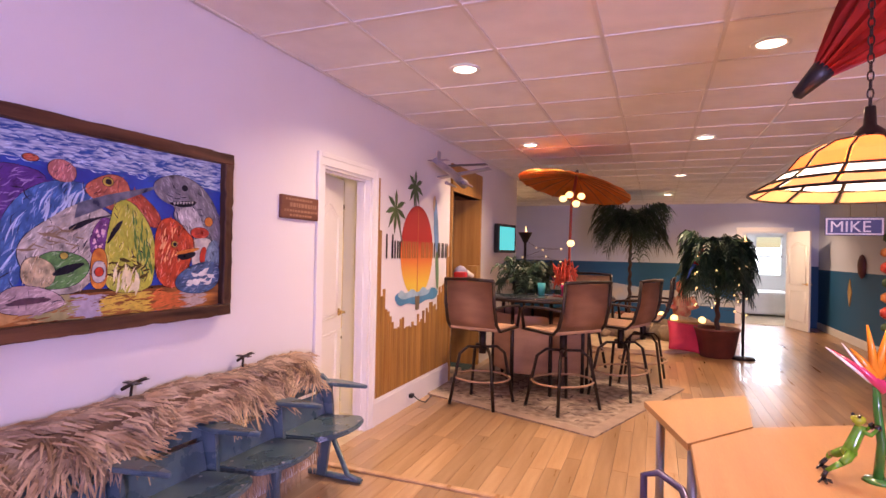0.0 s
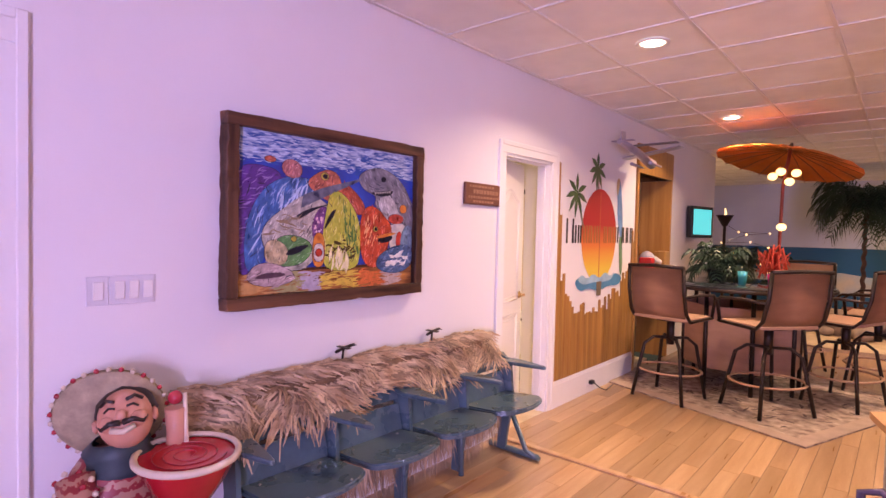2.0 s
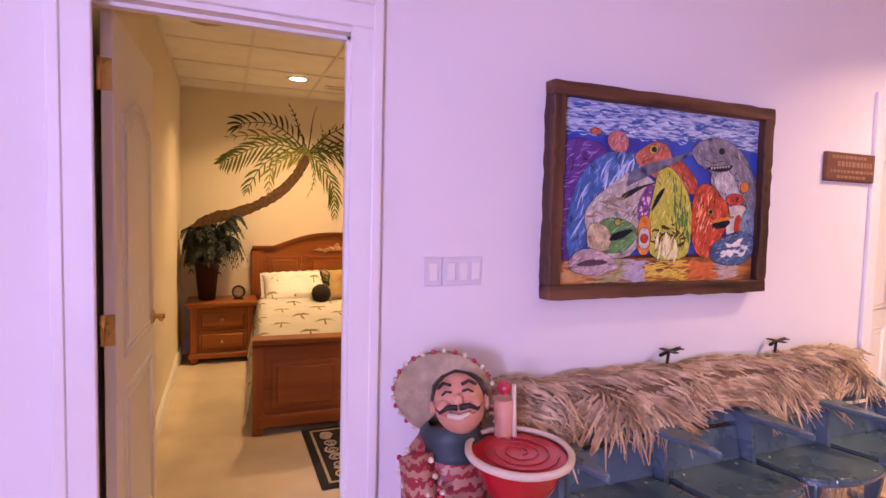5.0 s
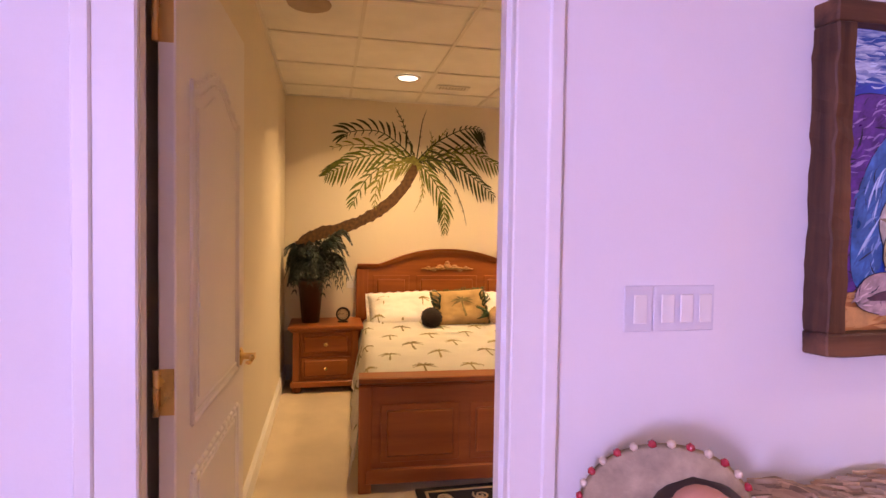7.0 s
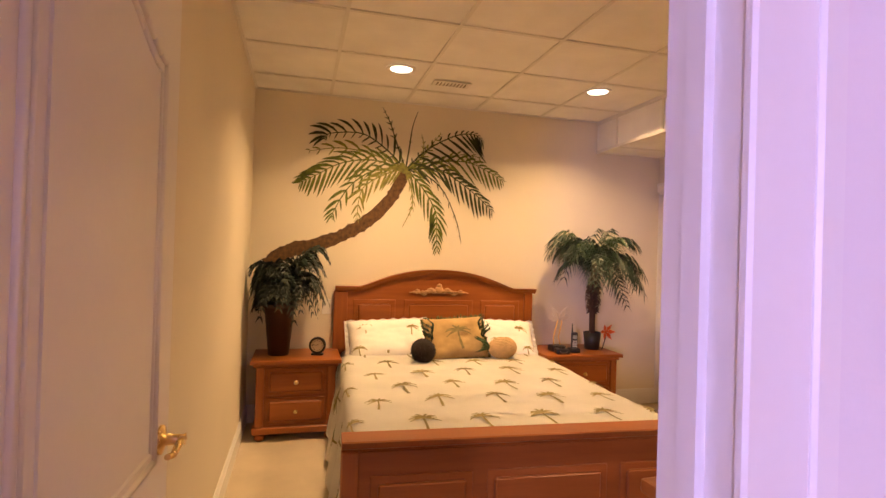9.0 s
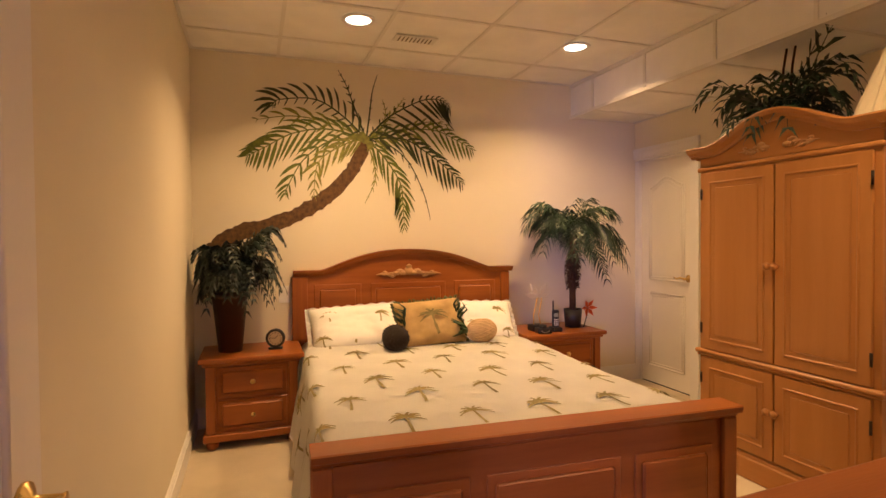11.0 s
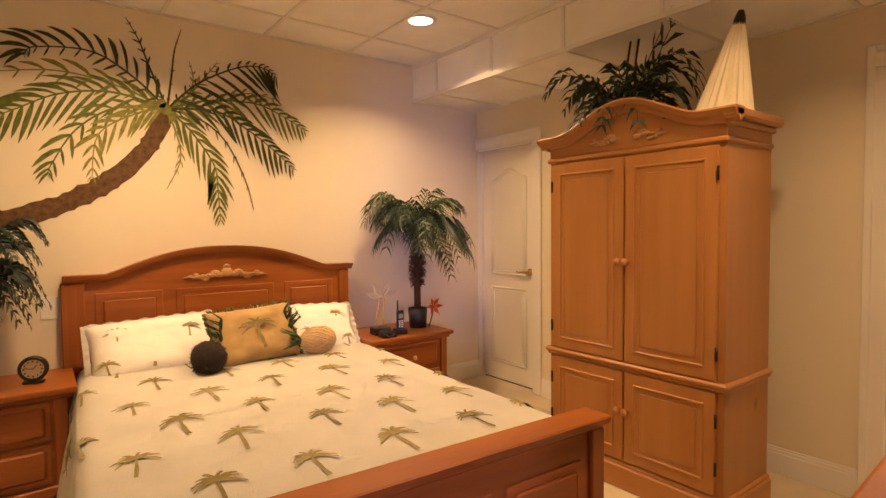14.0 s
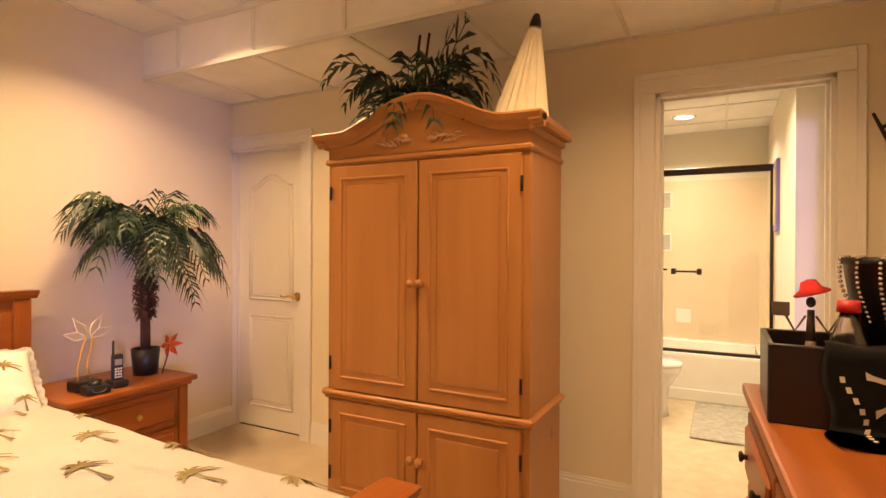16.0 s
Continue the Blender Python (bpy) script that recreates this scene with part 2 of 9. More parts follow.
bm = B()
box(bm, MX - 0.002, EX + 0.2, SY - 0.1, NY + 4.2, -0.12, -0.014)
setting("subfloor", bm, mat("subfloor", (0.06, 0.035, 0.02), 0.8), "dark floor base under the oak boards", "floor")
bm = B()
box(bm, WX - 0.1, BX, LY - 0.1, RY + 0.06, -0.12, 0.0)
box(bm, BX, MX, D0, D1, -0.12, 0.0)
setting("floor_bedroom", bm, CARPET, "beige carpet floor of the bedroom", "floor")
bm = B()
box(bm, -4.1, BX, RY + 0.06, TY + 0.1, -0.12, 0.0)
box(bm, BX, MX, E0, E1, -0.12, 0.0)
setting("floor_bath", bm, mat("bath_floor_vinyl", (0.66, 0.55, 0.38), 0.35, vary=0.2, scale=9, fine=40, second=(0.55, 0.43, 0.27)), "mottled beige vinyl bathroom floor", "floor")

# long wall, in pieces round its two doorways and the wooden niche
bm = B()
for y0, y1, z0, z1 in ((SY, D0, 0, H), (D0, D1, DH, H), (D1, E0, 0, H), (E0, E1, DH, H), (E1, 5.76, 0, H), (5.76, 6.84, 2.13, H), (6.84, 8.8, 0, H)):
    box(bm, BX, MX, y0, y1, z0, z1 + 0.05)
setting("wall_west", bm, WALL_MAIN, "white painted long wall with doorways", "wall")
bm = B()
box(bm, -3.2, -3.1, 8.8, NY, 0, H + 0.05)
box(bm, -3.1, BX, 8.7, 8.8, 0, H + 0.05)
setting("wall_recess", bm, WALL_BED, "cream wall of the side recess", "wall")
bm = B()
box(bm, EX, EX + 0.12, SY, NY, 1.24, H + 0.05)
setting("wall_east", bm, WALL_GREY, "grey upper half of the side wall", "wall")
bm = B()
box(bm, EX, EX + 0.13 - 0.014, SY, NY, 0, 1.24)
setting("wall_east_lower", bm, WALL_BLUE, "dark teal lower half of the side wall", "wall")
F0, F1 = 2.05, 2.95              # far doorway
bm = B()
for x0, x1, z0, z1 in ((-3.2, F0, 1.3, H), (F0, F1, DH, H), (F1, EX, 1.3, H)):
    box(bm, x0, x1, NY, NY + 0.12, z0, z1 + 0.05)
setting("wall_north", bm, WALL_GREY, "pale grey upper half of the far wall", "wall")
bm = B()
for x0, x1 in ((-3.2, F0), (F1, EX)):
    box(bm, x0, x1, NY - 0.003, NY + 0.12, 0, 1.3)
setting("wall_north_lower", bm, WALL_BLUE, "teal lower half of the far wall with a painted sea", "wall")
# near wall, unseen; its window opening is assumed, placed for the violet lamp
bm = B()
for x0, x1, z0, z1 in ((MX, 2.45, 0, H), (2.45, 3.42, 0, 0.7), (2.45, 3.42, 2.2, H), (3.42, EX, 0, H)):
    box(bm, x0, x1, SY - 0.12, SY, z0, z1 + 0.05)
setting("wall_south", bm, WALL_MAIN, "unseen white near wall with an assumed opening for the violet lamp", "wall")

# bedroom walls
bm = B()
box(bm, WX - 0.1, WX, LY - 0.1, RY + 0.1, 0, HB + 0.1)
setting("wall_bed_head", bm, WALL_BED, "cream wall behind the bed with a painted palm", "wall")
bm = B()
box(bm, WX, BX, LY - 0.1, LY, 0, HB + 0.1)
setting("wall_bed_side", bm, WALL_BED, "cream wall beside the open door", "wall")
bm = B()
box(bm, BX - 0.012, BX, LY, D0, 0, HB + 0.1)
box(bm, BX - 0.012, BX, D0, D1, DH, HB + 0.1)
box(bm, BX - 0.012, BX, D1, RY, 0, HB + 0.1)
setting("wall_bed_east", bm, WALL_BED, "cream wall beside the bedroom doorway", "wall")
bm = B()
for x0, x1, z0, z1 in ((C1, A0, 0, HB), (C0, C1, CH, HB), (A0, A1, DH, HB), (A1, BX, 0, HB)):
    box(bm, x0, x1, RY, RY + 0.12, z0, z1 + 0.1)
box(bm, WX, C0, RY, RY + 0.12, 0, HB)
setting("wall_bed_closet", bm, WALL_BED, "cream wall with closet and bathroom doorways", "wall")
bm = B()
box(bm, -4.1, -4.0, RY + 0.12, TY, 0, HB)
box(bm, -4.1, BX - 0.27, TY, TY + 0.1, 0, HB)
box(bm, BX - 0.01, BX, RY + 0.12, E0, 0, HB)
box(bm, BX - 0.01, BX, E0, E1, DH, HB)
box(bm, BX - 0.01, BX, E1, 5.75, 0, HB)
setting("wall_bath", bm, WALL_BATH, "pale cream bathroom walls", "wall")


def grid_ceiling(name, x0, x1, y0, y1, z, gx, gy, label):
    """Lay-in tiles between slim bars; gx, gy: one bar's place each way."""
    bm = B()
    box(bm, x0, x1, y0, y1, z + 0.008, z + 0.06)
    n0 = len(bm.faces)
    k = math.ceil((x0 - gx) / 0.61)
    while gx + k * 0.61 < x1:
        x = gx + k * 0.61
        box(bm, x - 0.011, x + 0.011, y0, y1, z, z + 0.012)
        k += 1
    k = math.ceil((y0 - gy) / 0.61)
    while gy + k * 0.61 < y1:
        y = gy + k * 0.61
        box(bm, x0, x1, y - 0.011, y + 0.011, z + 0.001, z + 0.012)
        k += 1
    for a in ((x0, x0 + 0.02, y0, y1), (x1 - 0.02, x1, y0, y1), (x0, x1, y0, y0 + 0.02), (x0, x1, y1 - 0.02, y1)):
        box(bm, *a, z - 0.001, z + 0.012)
    bm.faces.ensure_lookup_table()
    for f in bm.faces[n0:]:
        f.material_index = 1
    ob = setting(name, bm, TILE_C, label, "ceiling")
    ob.data.materials.append(TBAR)
    return ob


grid_ceiling("ceiling_main", -3.2, EX, SY, NY, H, -1.19, 3.23, "white lay-in tile ceiling of the long room")
grid_ceiling("ceiling_bedroom", WX, BX, LY, 2.66, HB, -4.80, 0.242, "white lay-in tile ceiling of the bedroom")
grid_ceiling("ceiling_bath", -4.0, BX, RY + 0.12, TY, 2.44, -2.62, 4.2, "white tile ceiling of the bathroom")
# boxed-in soffit along the closet wall
bm = B()
SO = 2.31
box(bm, WX, BX, 2.65, RY, SO + 0.008, HB + 0.06)
n0 = len(bm.faces)
for i in range(7):
    x = -5.478 + 0.607 * i
    box(bm, x - 0.010, x + 0.010, 2.641, 2.66, SO, HB)
    box(bm, x - 0.010, x + 0.010, 2.65, RY, SO, SO + 0.012)
box(bm, WX, BX, 2.638, 2.665, SO - 0.002, SO + 0.022)
box(bm, WX, BX, 2.638, 2.66, HB - 0.024, HB)
box(bm, WX, BX, RY - 0.02, RY, SO - 0.001, SO + 0.012)
bm.faces.ensure_lookup_table()
for f in bm.faces[n0:]:
    f.material_index = 1
so = setting("ceiling_soffit", bm, TILE_C, "lowered boxed soffit of ceiling tiles", "ceiling")
so.data.materials.append(TBAR)


# ---- trim ----
def casing(bm, axis, at, a0, a1, out, top=DH, w=0.105, inner=None):
    """A door's casing on one face of a wall: legs, head, and a raised outer band. out: +1 or -1 along the wall's normal."""
    for lo, hi, z0, z1, t in ((a0 - w, a0, 0, top, 0.016), (a1, a1 + w, 0, top, 0.016), (a0 - w, a1 + w, top, top + w, 0.016),
                              (a0 - w - 0.004, a0 - w + 0.03, 0, top + w + 0.004, 0.022), (a1 + w - 0.03, a1 + w + 0.004, 0, top + w + 0.004, 0.022),
                              (a0 - w + 0.03, a1 + w - 0.03, top + w - 0.03, top + w + 0.004, 0.022),
                              ):
        d0, d1 = sorted((at, at + out * t))
        if axis == "y":
            box(bm, d0, d1, lo, hi, z0, z1, 0.004)
        else:
            box(bm, lo, hi, d0, d1, z0, z1, 0.004)


def jamb(bm, axis, f0, f1, a0, a1, top=DH):
    """Lining of an opening from face f0 to f1, with a stop bead."""
    for lo, hi, z0, z1 in ((a0, a0 + 0.018, 0, top), (a1 - 0.018, a1, 0, top), (a0, a1, top - 0.018, top)):
        (box(bm, f0, f1, lo, hi, z0, z1) if axis == "y" else box(bm, lo, hi, f0, f1, z0, z1))
    mid = (f0 + f1) / 2
    for lo, hi, z0, z1 in ((a0 + 0.016, a0 + 0.03, 0, top - 0.018), (a1 - 0.03, a1 - 0.016, 0, top - 0.018), (a0, a1, top - 0.03, top - 0.016)):
        (box(bm, mid - 0.015, mid + 0.015, lo, hi, z0, z1) if axis == "y" else box(bm, lo, hi, mid - 0.015, mid + 0.015, z0, z1))


bm = B()
casing(bm, "y", MX, D0 + 0.044, D1 - 0.028, 1)
casing(bm, "y", BX - 0.012, D0, D1, -1)
jamb(bm, "y", BX - 0.012, MX, D0, D1)
setting("trim_bedroom_door", bm, TRIM, "white moulded casing of the bedroom doorway", "door frame")
bm = B()
casing(bm, "y", MX, E0, E1, 1, w=0.085)
jamb(bm, "y", BX - 0.012, MX, E0, E1)
setting("trim_bath_door", bm, TRIM, "white moulded casing of the bathroom doorway", "door frame")
bm = B()
casing(bm, "x", RY, C0, C1, -1, CH, 0.085)
jamb(bm, "x", RY, RY + 0.12, C0, C1, CH)
setting("trim_closet_door", bm, TRIM, "cream-white casing of the closet door", "door frame")
bm = B()
casing(bm, "x", RY, A0, A1, -1, w=0.095)
jamb(bm, "x", RY, RY + 0.12, A0, A1)
setting("trim_ensuite_door", bm, TRIM, "cream-white casing of the bathroom doorway", "door frame")
bm = B()
casing(bm, "x", NY, F0, F1, -1, w=0.09)
jamb(bm, "x", NY, NY + 0.12, F0, F1)
setting("trim_far_door", bm, TRIM, "white casing of the far doorway", "door frame")


def baseboard(bm, axis, at, a0, a1, out, h=0.14):
    for t, z0, z1 in ((0.015, 0, h - 0.03), (0.011, h - 0.03, h - 0.012), (0.007, h - 0.012, h)):
        d0, d1 = sorted((at, at + out * t))
        (box(bm, d0, d1, a0, a1, z0, z1) if axis == "y" else box(bm, a0, a1, d0, d1, z0, z1))


bm = B()
baseboard(bm, "y", MX, SY, D0 - 0.11, 1)
baseboard(bm, "y", MX, D1 + 0.09, E0 - 0.09, 1)
baseboard(bm, "y", MX, E1 + 0.09, 5.76, 1, 0.222)
baseboard(bm, "y", MX, 6.84, 8.8, 1, 0.17)
baseboard(bm, "x", LY, WX, BX - 0.012, 1)
baseboard(bm, "y", WX, LY, RY, 1)
baseboard(bm, "x", RY, C1 + 0.09, A0 - 0.1, -1)
baseboard(bm, "y", EX, SY, NY, -1)
setting("baseboard", bm, TRIM, "white moulded baseboards along the walls", "baseboard")


# ---- recessed lamps ----
LENS = glow("lit_lens", (1.0, 0.82, 0.62), 7.0)


def downlight(x, y, z, power, group, color=WARM, spread=140):
    ob = thing("ceiling_light", "round white recessed ceiling light, switched on", "ceiling light", pose(x, y, z), group)
    bm = B()
    lathe(bm, [(0.075, -0.002), (0.080, -0.007), (0.100, -0.005), (0.102, 0.002), (0.075, 0.002)], 28, closed=False)
    part("trim_ring", bm, TRIM, ob)
    bm = B()
    lathe(bm, [(0.0, -0.001), (0.074, -0.001), (0.074, 0.001)], 28, closed=False)
    part("lens", bm, LENS, ob, "glowing frosted lens")
    data = bpy.data.lights.new("bulb", "AREA")
    data.shape, data.size, data.energy, data.color, data.spread = "DISK", 0.145, power, color, radians(spread)
    lamp = new("bulb", data)
    lamp.parent = ob
    lamp.location = (0, 0, -0.006)
    tagged(lamp, "glowing warm bulb")
    return ob


# last two are unseen, added to brighten the armoire and the wall beside it
for x, y in ((-4.975, 0.665), (-4.967, 2.15), (-3.1, 0.66), (-2.85, 2.0)):
    downlight(x, y, HB, (26 if y < 1 else 24) if x < -4 else (20 if y > 1 else 1.5), "bedroom ceiling lights", WARM, 132)
for x, y in ((-2.95, 5.7), (-2.9, 4.3)):
    downlight(x, y, 2.44, 22, "bathroom ceiling lights", (1.0, 0.78, 0.52))
for x, y in ((-0.86, 3.48), (0.90, 3.61), (-0.99, 6.03), (0.76, 6.12), (0.63, 8.79), (0.51, 11.5), (2.25, 12.6), (-2.45, 9.75)):
    downlight(x, y, H, 34 if y < 5 else 42, "long room ceiling lights", (1.0, 0.68, 0.48))


# ---- doors ----
def panel_door(name, w, label, m, handle="lever", front=1, hinge_right=False, h=2.02):
    """A moulded two-panel door leaf. Its hinge edge stands at the origin, the leaf runs along +x, and its faces look along y."""
    d = tagged(thing(name, label, "door", m), kind="structure")
    bm = B()
    box(bm, 0, w, -0.0175, 0.0175, 0.008, h, 0.003)
    leaf = part("leaf", bm, DOOR_W, d)
    for s in (-1, 1):
        bm = B()
        for z0, z1, arch in ((0.16, 0.80, 0), (0.92, 1.72, 0.08)):
            a, b = 0.11, w - 0.11
            outline = [(a, z0), (b, z0), (b, z1)] + [(a + (b - a) * (1 - i / 12), z1 + arch * (0.5 - 0.5 * math.cos(2 * math.pi * i / 12))) for i in range(1, 12)] + [(a, z1)]
            for k, (g, q) in enumerate(((0.0, 0.0075), (0.024, 0.0045))):
                c = ((a + b) / 2, (z0 + z1) / 2)
                ring = [(c[0] + (x - c[0]) * (1 - g * 2 / (b - a)), c[1] + (z - c[1]) * (1 - g * 2 / (z1 - z0))) for x, z in outline]
                for (p, r) in zip(ring, ring[1:] + ring[:1]):
                    tube(bm, [(p[0], s * 0.0175, p[1]), (r[0], s * 0.0175, r[1])], q, 6)
            inner = [(c[0] + (x - c[0]) * 0.78, c[1] + (z - c[1]) * 0.88) for x, z in outline]
            prism(bm, inner, 0.004, Matrix.Translation((0, s * 0.0175 - (0.004 if s < 0 else 0) + 0.004, 0)) @ XZ)
        part("panel_moulding", bm, DOOR_W, d)
    for s in (-1, 1):
        bm = B()
        x = w - 0.065
        lathe(bm, [(0.0, 0), (0.030, 0), (0.030, 0.006), (0.012, 0.012), (0.010, 0.045), (0.012, 0.05), (0.0, 0.05)], 16, Matrix.Translation((x, s * 0.0175, 0.95)) @ Matrix.Rotation(radians(-90 * s), 4, "X"), False)
        if handle == "lever":
            tube(bm, [(x, s * 0.062, 0.95), (x - 0.04, s * 0.066, 0.957), (x - 0.08, s * 0.064, 0.946), (x - 0.115, s * 0.062, 0.955)], 0.009, 8, 0.006)
        part("door_handle", bm, BRASS, d, "polished brass lever handle")
    for z in (0.25, 1.03, 1.82):
        bm = B()
        tube(bm, [(-0.006, 0.02, z - 0.05), (-0.006, 0.02, z + 0.05)], 0.007, 8)
        box(bm, -0.002, 0.0, -0.015, 0.02, z - 0.05, z + 0.05)
        box(bm, -0.003, 0.035, 0.0175, 0.0195, z - 0.05, z + 0.05, 0.0008)
        part("hinge", bm, BRASS, d)
    return d


panel_door("door_1", 0.74, "white moulded bedroom door, standing wide open", pose(-1.952, -0.274, 0, 0, 0, 180 - 2.3))
panel_door("door_2", 0.625, "white moulded bathroom door, standing ajar", pose(-1.935, 3.335, 0, 0, 0, 103))
panel_door("door_3", C1 - C0 - 0.05, "cream-white moulded closet door, closed", pose(C0 + 0.025, RY + 0.075, 0, 0, 0, 0), h=1.955)
panel_door("door_4", 0.86, "white moulded door, open at the far end", pose(F1 - 0.02, NY - 0.05, 0, 0, 0, -75))


# ---- bed ----
def moulded(bm, pts, sec):
    """Sweep a small cross-section (offset along outline normal, depth) along an open outline of (y, z) points."""
    rings = []
    for i, p in enumerate(pts):
        a, b = pts[max(i - 1, 0)], pts[min(i + 1, len(pts) - 1)]
        t = Vector((b[0] - a[0], b[1] - a[1])).normalized()
        nrm = Vector((-t.y, t.x))
        rings.append([bm.verts.new((d, p[0] + nrm.x * o, p[1] + nrm.y * o)) for o, d in sec])
    k = len(sec)
    for r, q in zip(rings, rings[1:]):
        for j in range(k):
            bm.faces.new((r[j], r[(j + 1) % k], q[(j + 1) % k], q[j]))
    bm.faces.new(rings[0])
    bm.faces.new(list(reversed(rings[-1])))


BED = pose(-5.76, 1.17, 0, 0, 0, -2.9)
bed = thing("bed", "honey pine panel bed with arched carved headboard", "bed", BED)
HW = 0.80


def hb_top(y):
    u = abs(y) / HW
    return 1.03 + 0.145 * max(0.0, 1 - (u / 0.80) ** 2.3) ** 1.25


ys = [-HW + 2 * HW * i / 40 for i in range(41)]
bm = B()
prism(bm, [(-HW, 0.12)] + [(HW, 0.12)] + [(y, hb_top(y)) for y in reversed(ys)], 0.045, YZ)
hb = part("headboard", bm, PINE, bed)
bm = B()
top = [(-HW - 0.045, 1.03)] + [(y, hb_top(y)) for y in ys] + [(HW + 0.045, 1.03)]
moulded(bm, top, [(0.0, -0.01), (0.0, 0.055), (0.012, 0.066), (0.022, 0.078), (0.040, 0.085), (0.040, -0.01)])
part("crown_moulding", bm, PINE, hb)
for s in (-1, 1):
    bm = B()
    box(bm, 0.0, 0.062, s * HW - 0.055, s * HW + 0.02 if s > 0 else s * HW + 0.055, 0, 1.03, 0.006)
    part("post", bm, PINE_Z, hb)
for a, b in ((-0.70, -0.36), (-0.29, 0.29), (0.36, 0.70)):
    bm = B()
    box(bm, 0.043, 0.052, a, b, 0.42, 0.965, 0.004)
    box(bm, 0.046, 0.062, a + 0.035, b - 0.035, 0.455, 0.93, 0.012)
    part("panel", bm, PINE, hb)
bm = B()
random.seed(4)
for s in (-1, 1):
    for i in range(7):
        u = i / 6
        ball(bm, (0.05, s * (0.04 + 0.17 * u), 1.035 + 0.018 * math.sin(u * 9) - 0.01 * u), 0.022 * (1.1 - 0.6 * u), 0.5, 1.5, 0.75, 1)
        tube(bm, [(0.052, s * (0.03 + 0.15 * u), 1.02), (0.056, s * (0.06 + 0.16 * u), 1.05 - 0.02 * u), (0.052, s * (0.08 + 0.17 * u), 1.035 - 0.01 * u)], 0.007, 6, 0.003)
ball(bm, (0.05, 0, 1.05), 0.036, 0.5, 1, 0.9, 2)
ball(bm, (0.055, 0, 1.085), 0.02, 0.6, 1.3, 0.9, 1)
part("carving", bm, PALE, hb, "pale carved leaf scroll")
# footboard
FX = 2.24
fb = None
bm = B()
box(bm, FX, FX + 0.045, -HW, HW, 0.06, 0.565, 0.003)
fb = part("footboard", bm, PINE, bed)
bm = B()
moulded(bm, [(-HW - 0.035, 0.57), (-HW / 2, 0.57), (HW / 2, 0.57), (HW + 0.035, 0.57)], [(0.0, FX - 0.012), (0.0, FX + 0.055), (0.012, FX + 0.062), (0.022, FX + 0.085), (0.046, FX + 0.092), (0.050, FX + 0.085), (0.050, FX - 0.032), (0.046, FX - 0.04), (0.02, FX - 0.03)])
part("top_rail", bm, PINE, fb)
for s in (-1, 1):
    bm = B()
    box(bm, FX - 0.015, FX + 0.062, s * HW - 0.035, s * HW + 0.035, 0.0, 0.57, 0.006)
    part("post", bm, PINE_Z, fb)
for a, b in ((-0.72, -0.30), (-0.24, 0.30), (0.36, 0.72)):
    bm = B()
    box(bm, FX + 0.044, FX + 0.053, a, b, 0.16, 0.47, 0.004)
    box(bm, FX + 0.05, FX + 0.064, a + 0.03, b - 0.03, 0.19, 0.44, 0.010)
    part("panel", bm, PINE, fb)
bm = B()
box(bm, FX + 0.04, FX + 0.066, -HW, HW, 0.05, 0.13, 0.006)
part("bottom_rail", bm, PINE, fb)
for s in (-1, 1):
    bm = B()
    box(bm, 0.05, FX, s * 0.775 - 0.02, s * 0.775 + 0.02, 0.2, 0.36, 0.004)
    part("side_rail", bm, PINE_X, bed)
bm = B()
box(bm, 0.07, 2.2, -0.75, 0.75, 0.3, 0.535, 0.05, seg=3)
part("mattress", bm, QUILT, bed)

# bedspread: one draped sheet, modelled as a closed skin with rolls and a scalloped hem
QTOP = 0.572


def spread(u, v):
    """u: 0 head to 1 foot; v: -1 to 1 across, past the edges it hangs."""
    x = 0.09 + u * 2.10
    w = 0.785
    a = v * 1.32
    wob = noise.noise(Vector((x * 2.1, a * 2.3, 0.3))) * 0.012 + noise.noise(Vector((x * 9, a * 9, 4.0))) * 0.0035
    if abs(a) < w - 0.05:
        crown = 0.016 * (1 - (a / w) ** 2)
        return Vector((x, a, QTOP + crown + wob + (0.02 if u < 0.08 else 0)))
    s = 1 if a > 0 else -1
    over = abs(a) - (w - 0.05)
    ang = min(over / 0.07, math.pi / 2)
    drop = max(0, over - 0.11)
    fold = 0.016 * math.sin(x * 16 + s) * min(1, drop / 0.25)
    scallop = 0.018 * abs(math.sin(x * 13)) if drop > 0.33 else 0
    return Vector((x + 0.01 * math.sin(x * 7) * min(1, drop * 3), s * (w - 0.05 + 0.06 * math.sin(ang) + fold + drop * 0.16), QTOP - 0.055 * (1 - math.cos(ang)) - drop * 1.0 + wob + scallop))


bm = B()
NU, NV = 70, 84
g = [[bm.verts.new(spread(i / NU, -1 + 2 * j / NV)) for j in range(NV + 1)] for i in range(NU + 1)]
for i in range(NU):
    for j in range(NV):
        bm.faces.new((g[i][j], g[i + 1][j], g[i + 1][j + 1], g[i][j + 1])).smooth = True
bmesh.ops.solidify(bm, geom=bm.faces[:], thickness=0.012)
bedspread = thing("bedspread", "cream quilted bedspread scattered with green palm trees", "bedspread", BED)
part("cloth", bm, QUILT, bedspread)

APPL = mat("olive_applique", (0.36, 0.30, 0.13), 0.9, vary=0.3, scale=40, fine=200, bump=0.3, second=(0.24, 0.20, 0.075))
APPL_D = mat("dark_applique", (0.27, 0.22, 0.085), 0.9, vary=0.3, scale=40, fine=200, bump=0.3, second=(0.16, 0.13, 0.05))


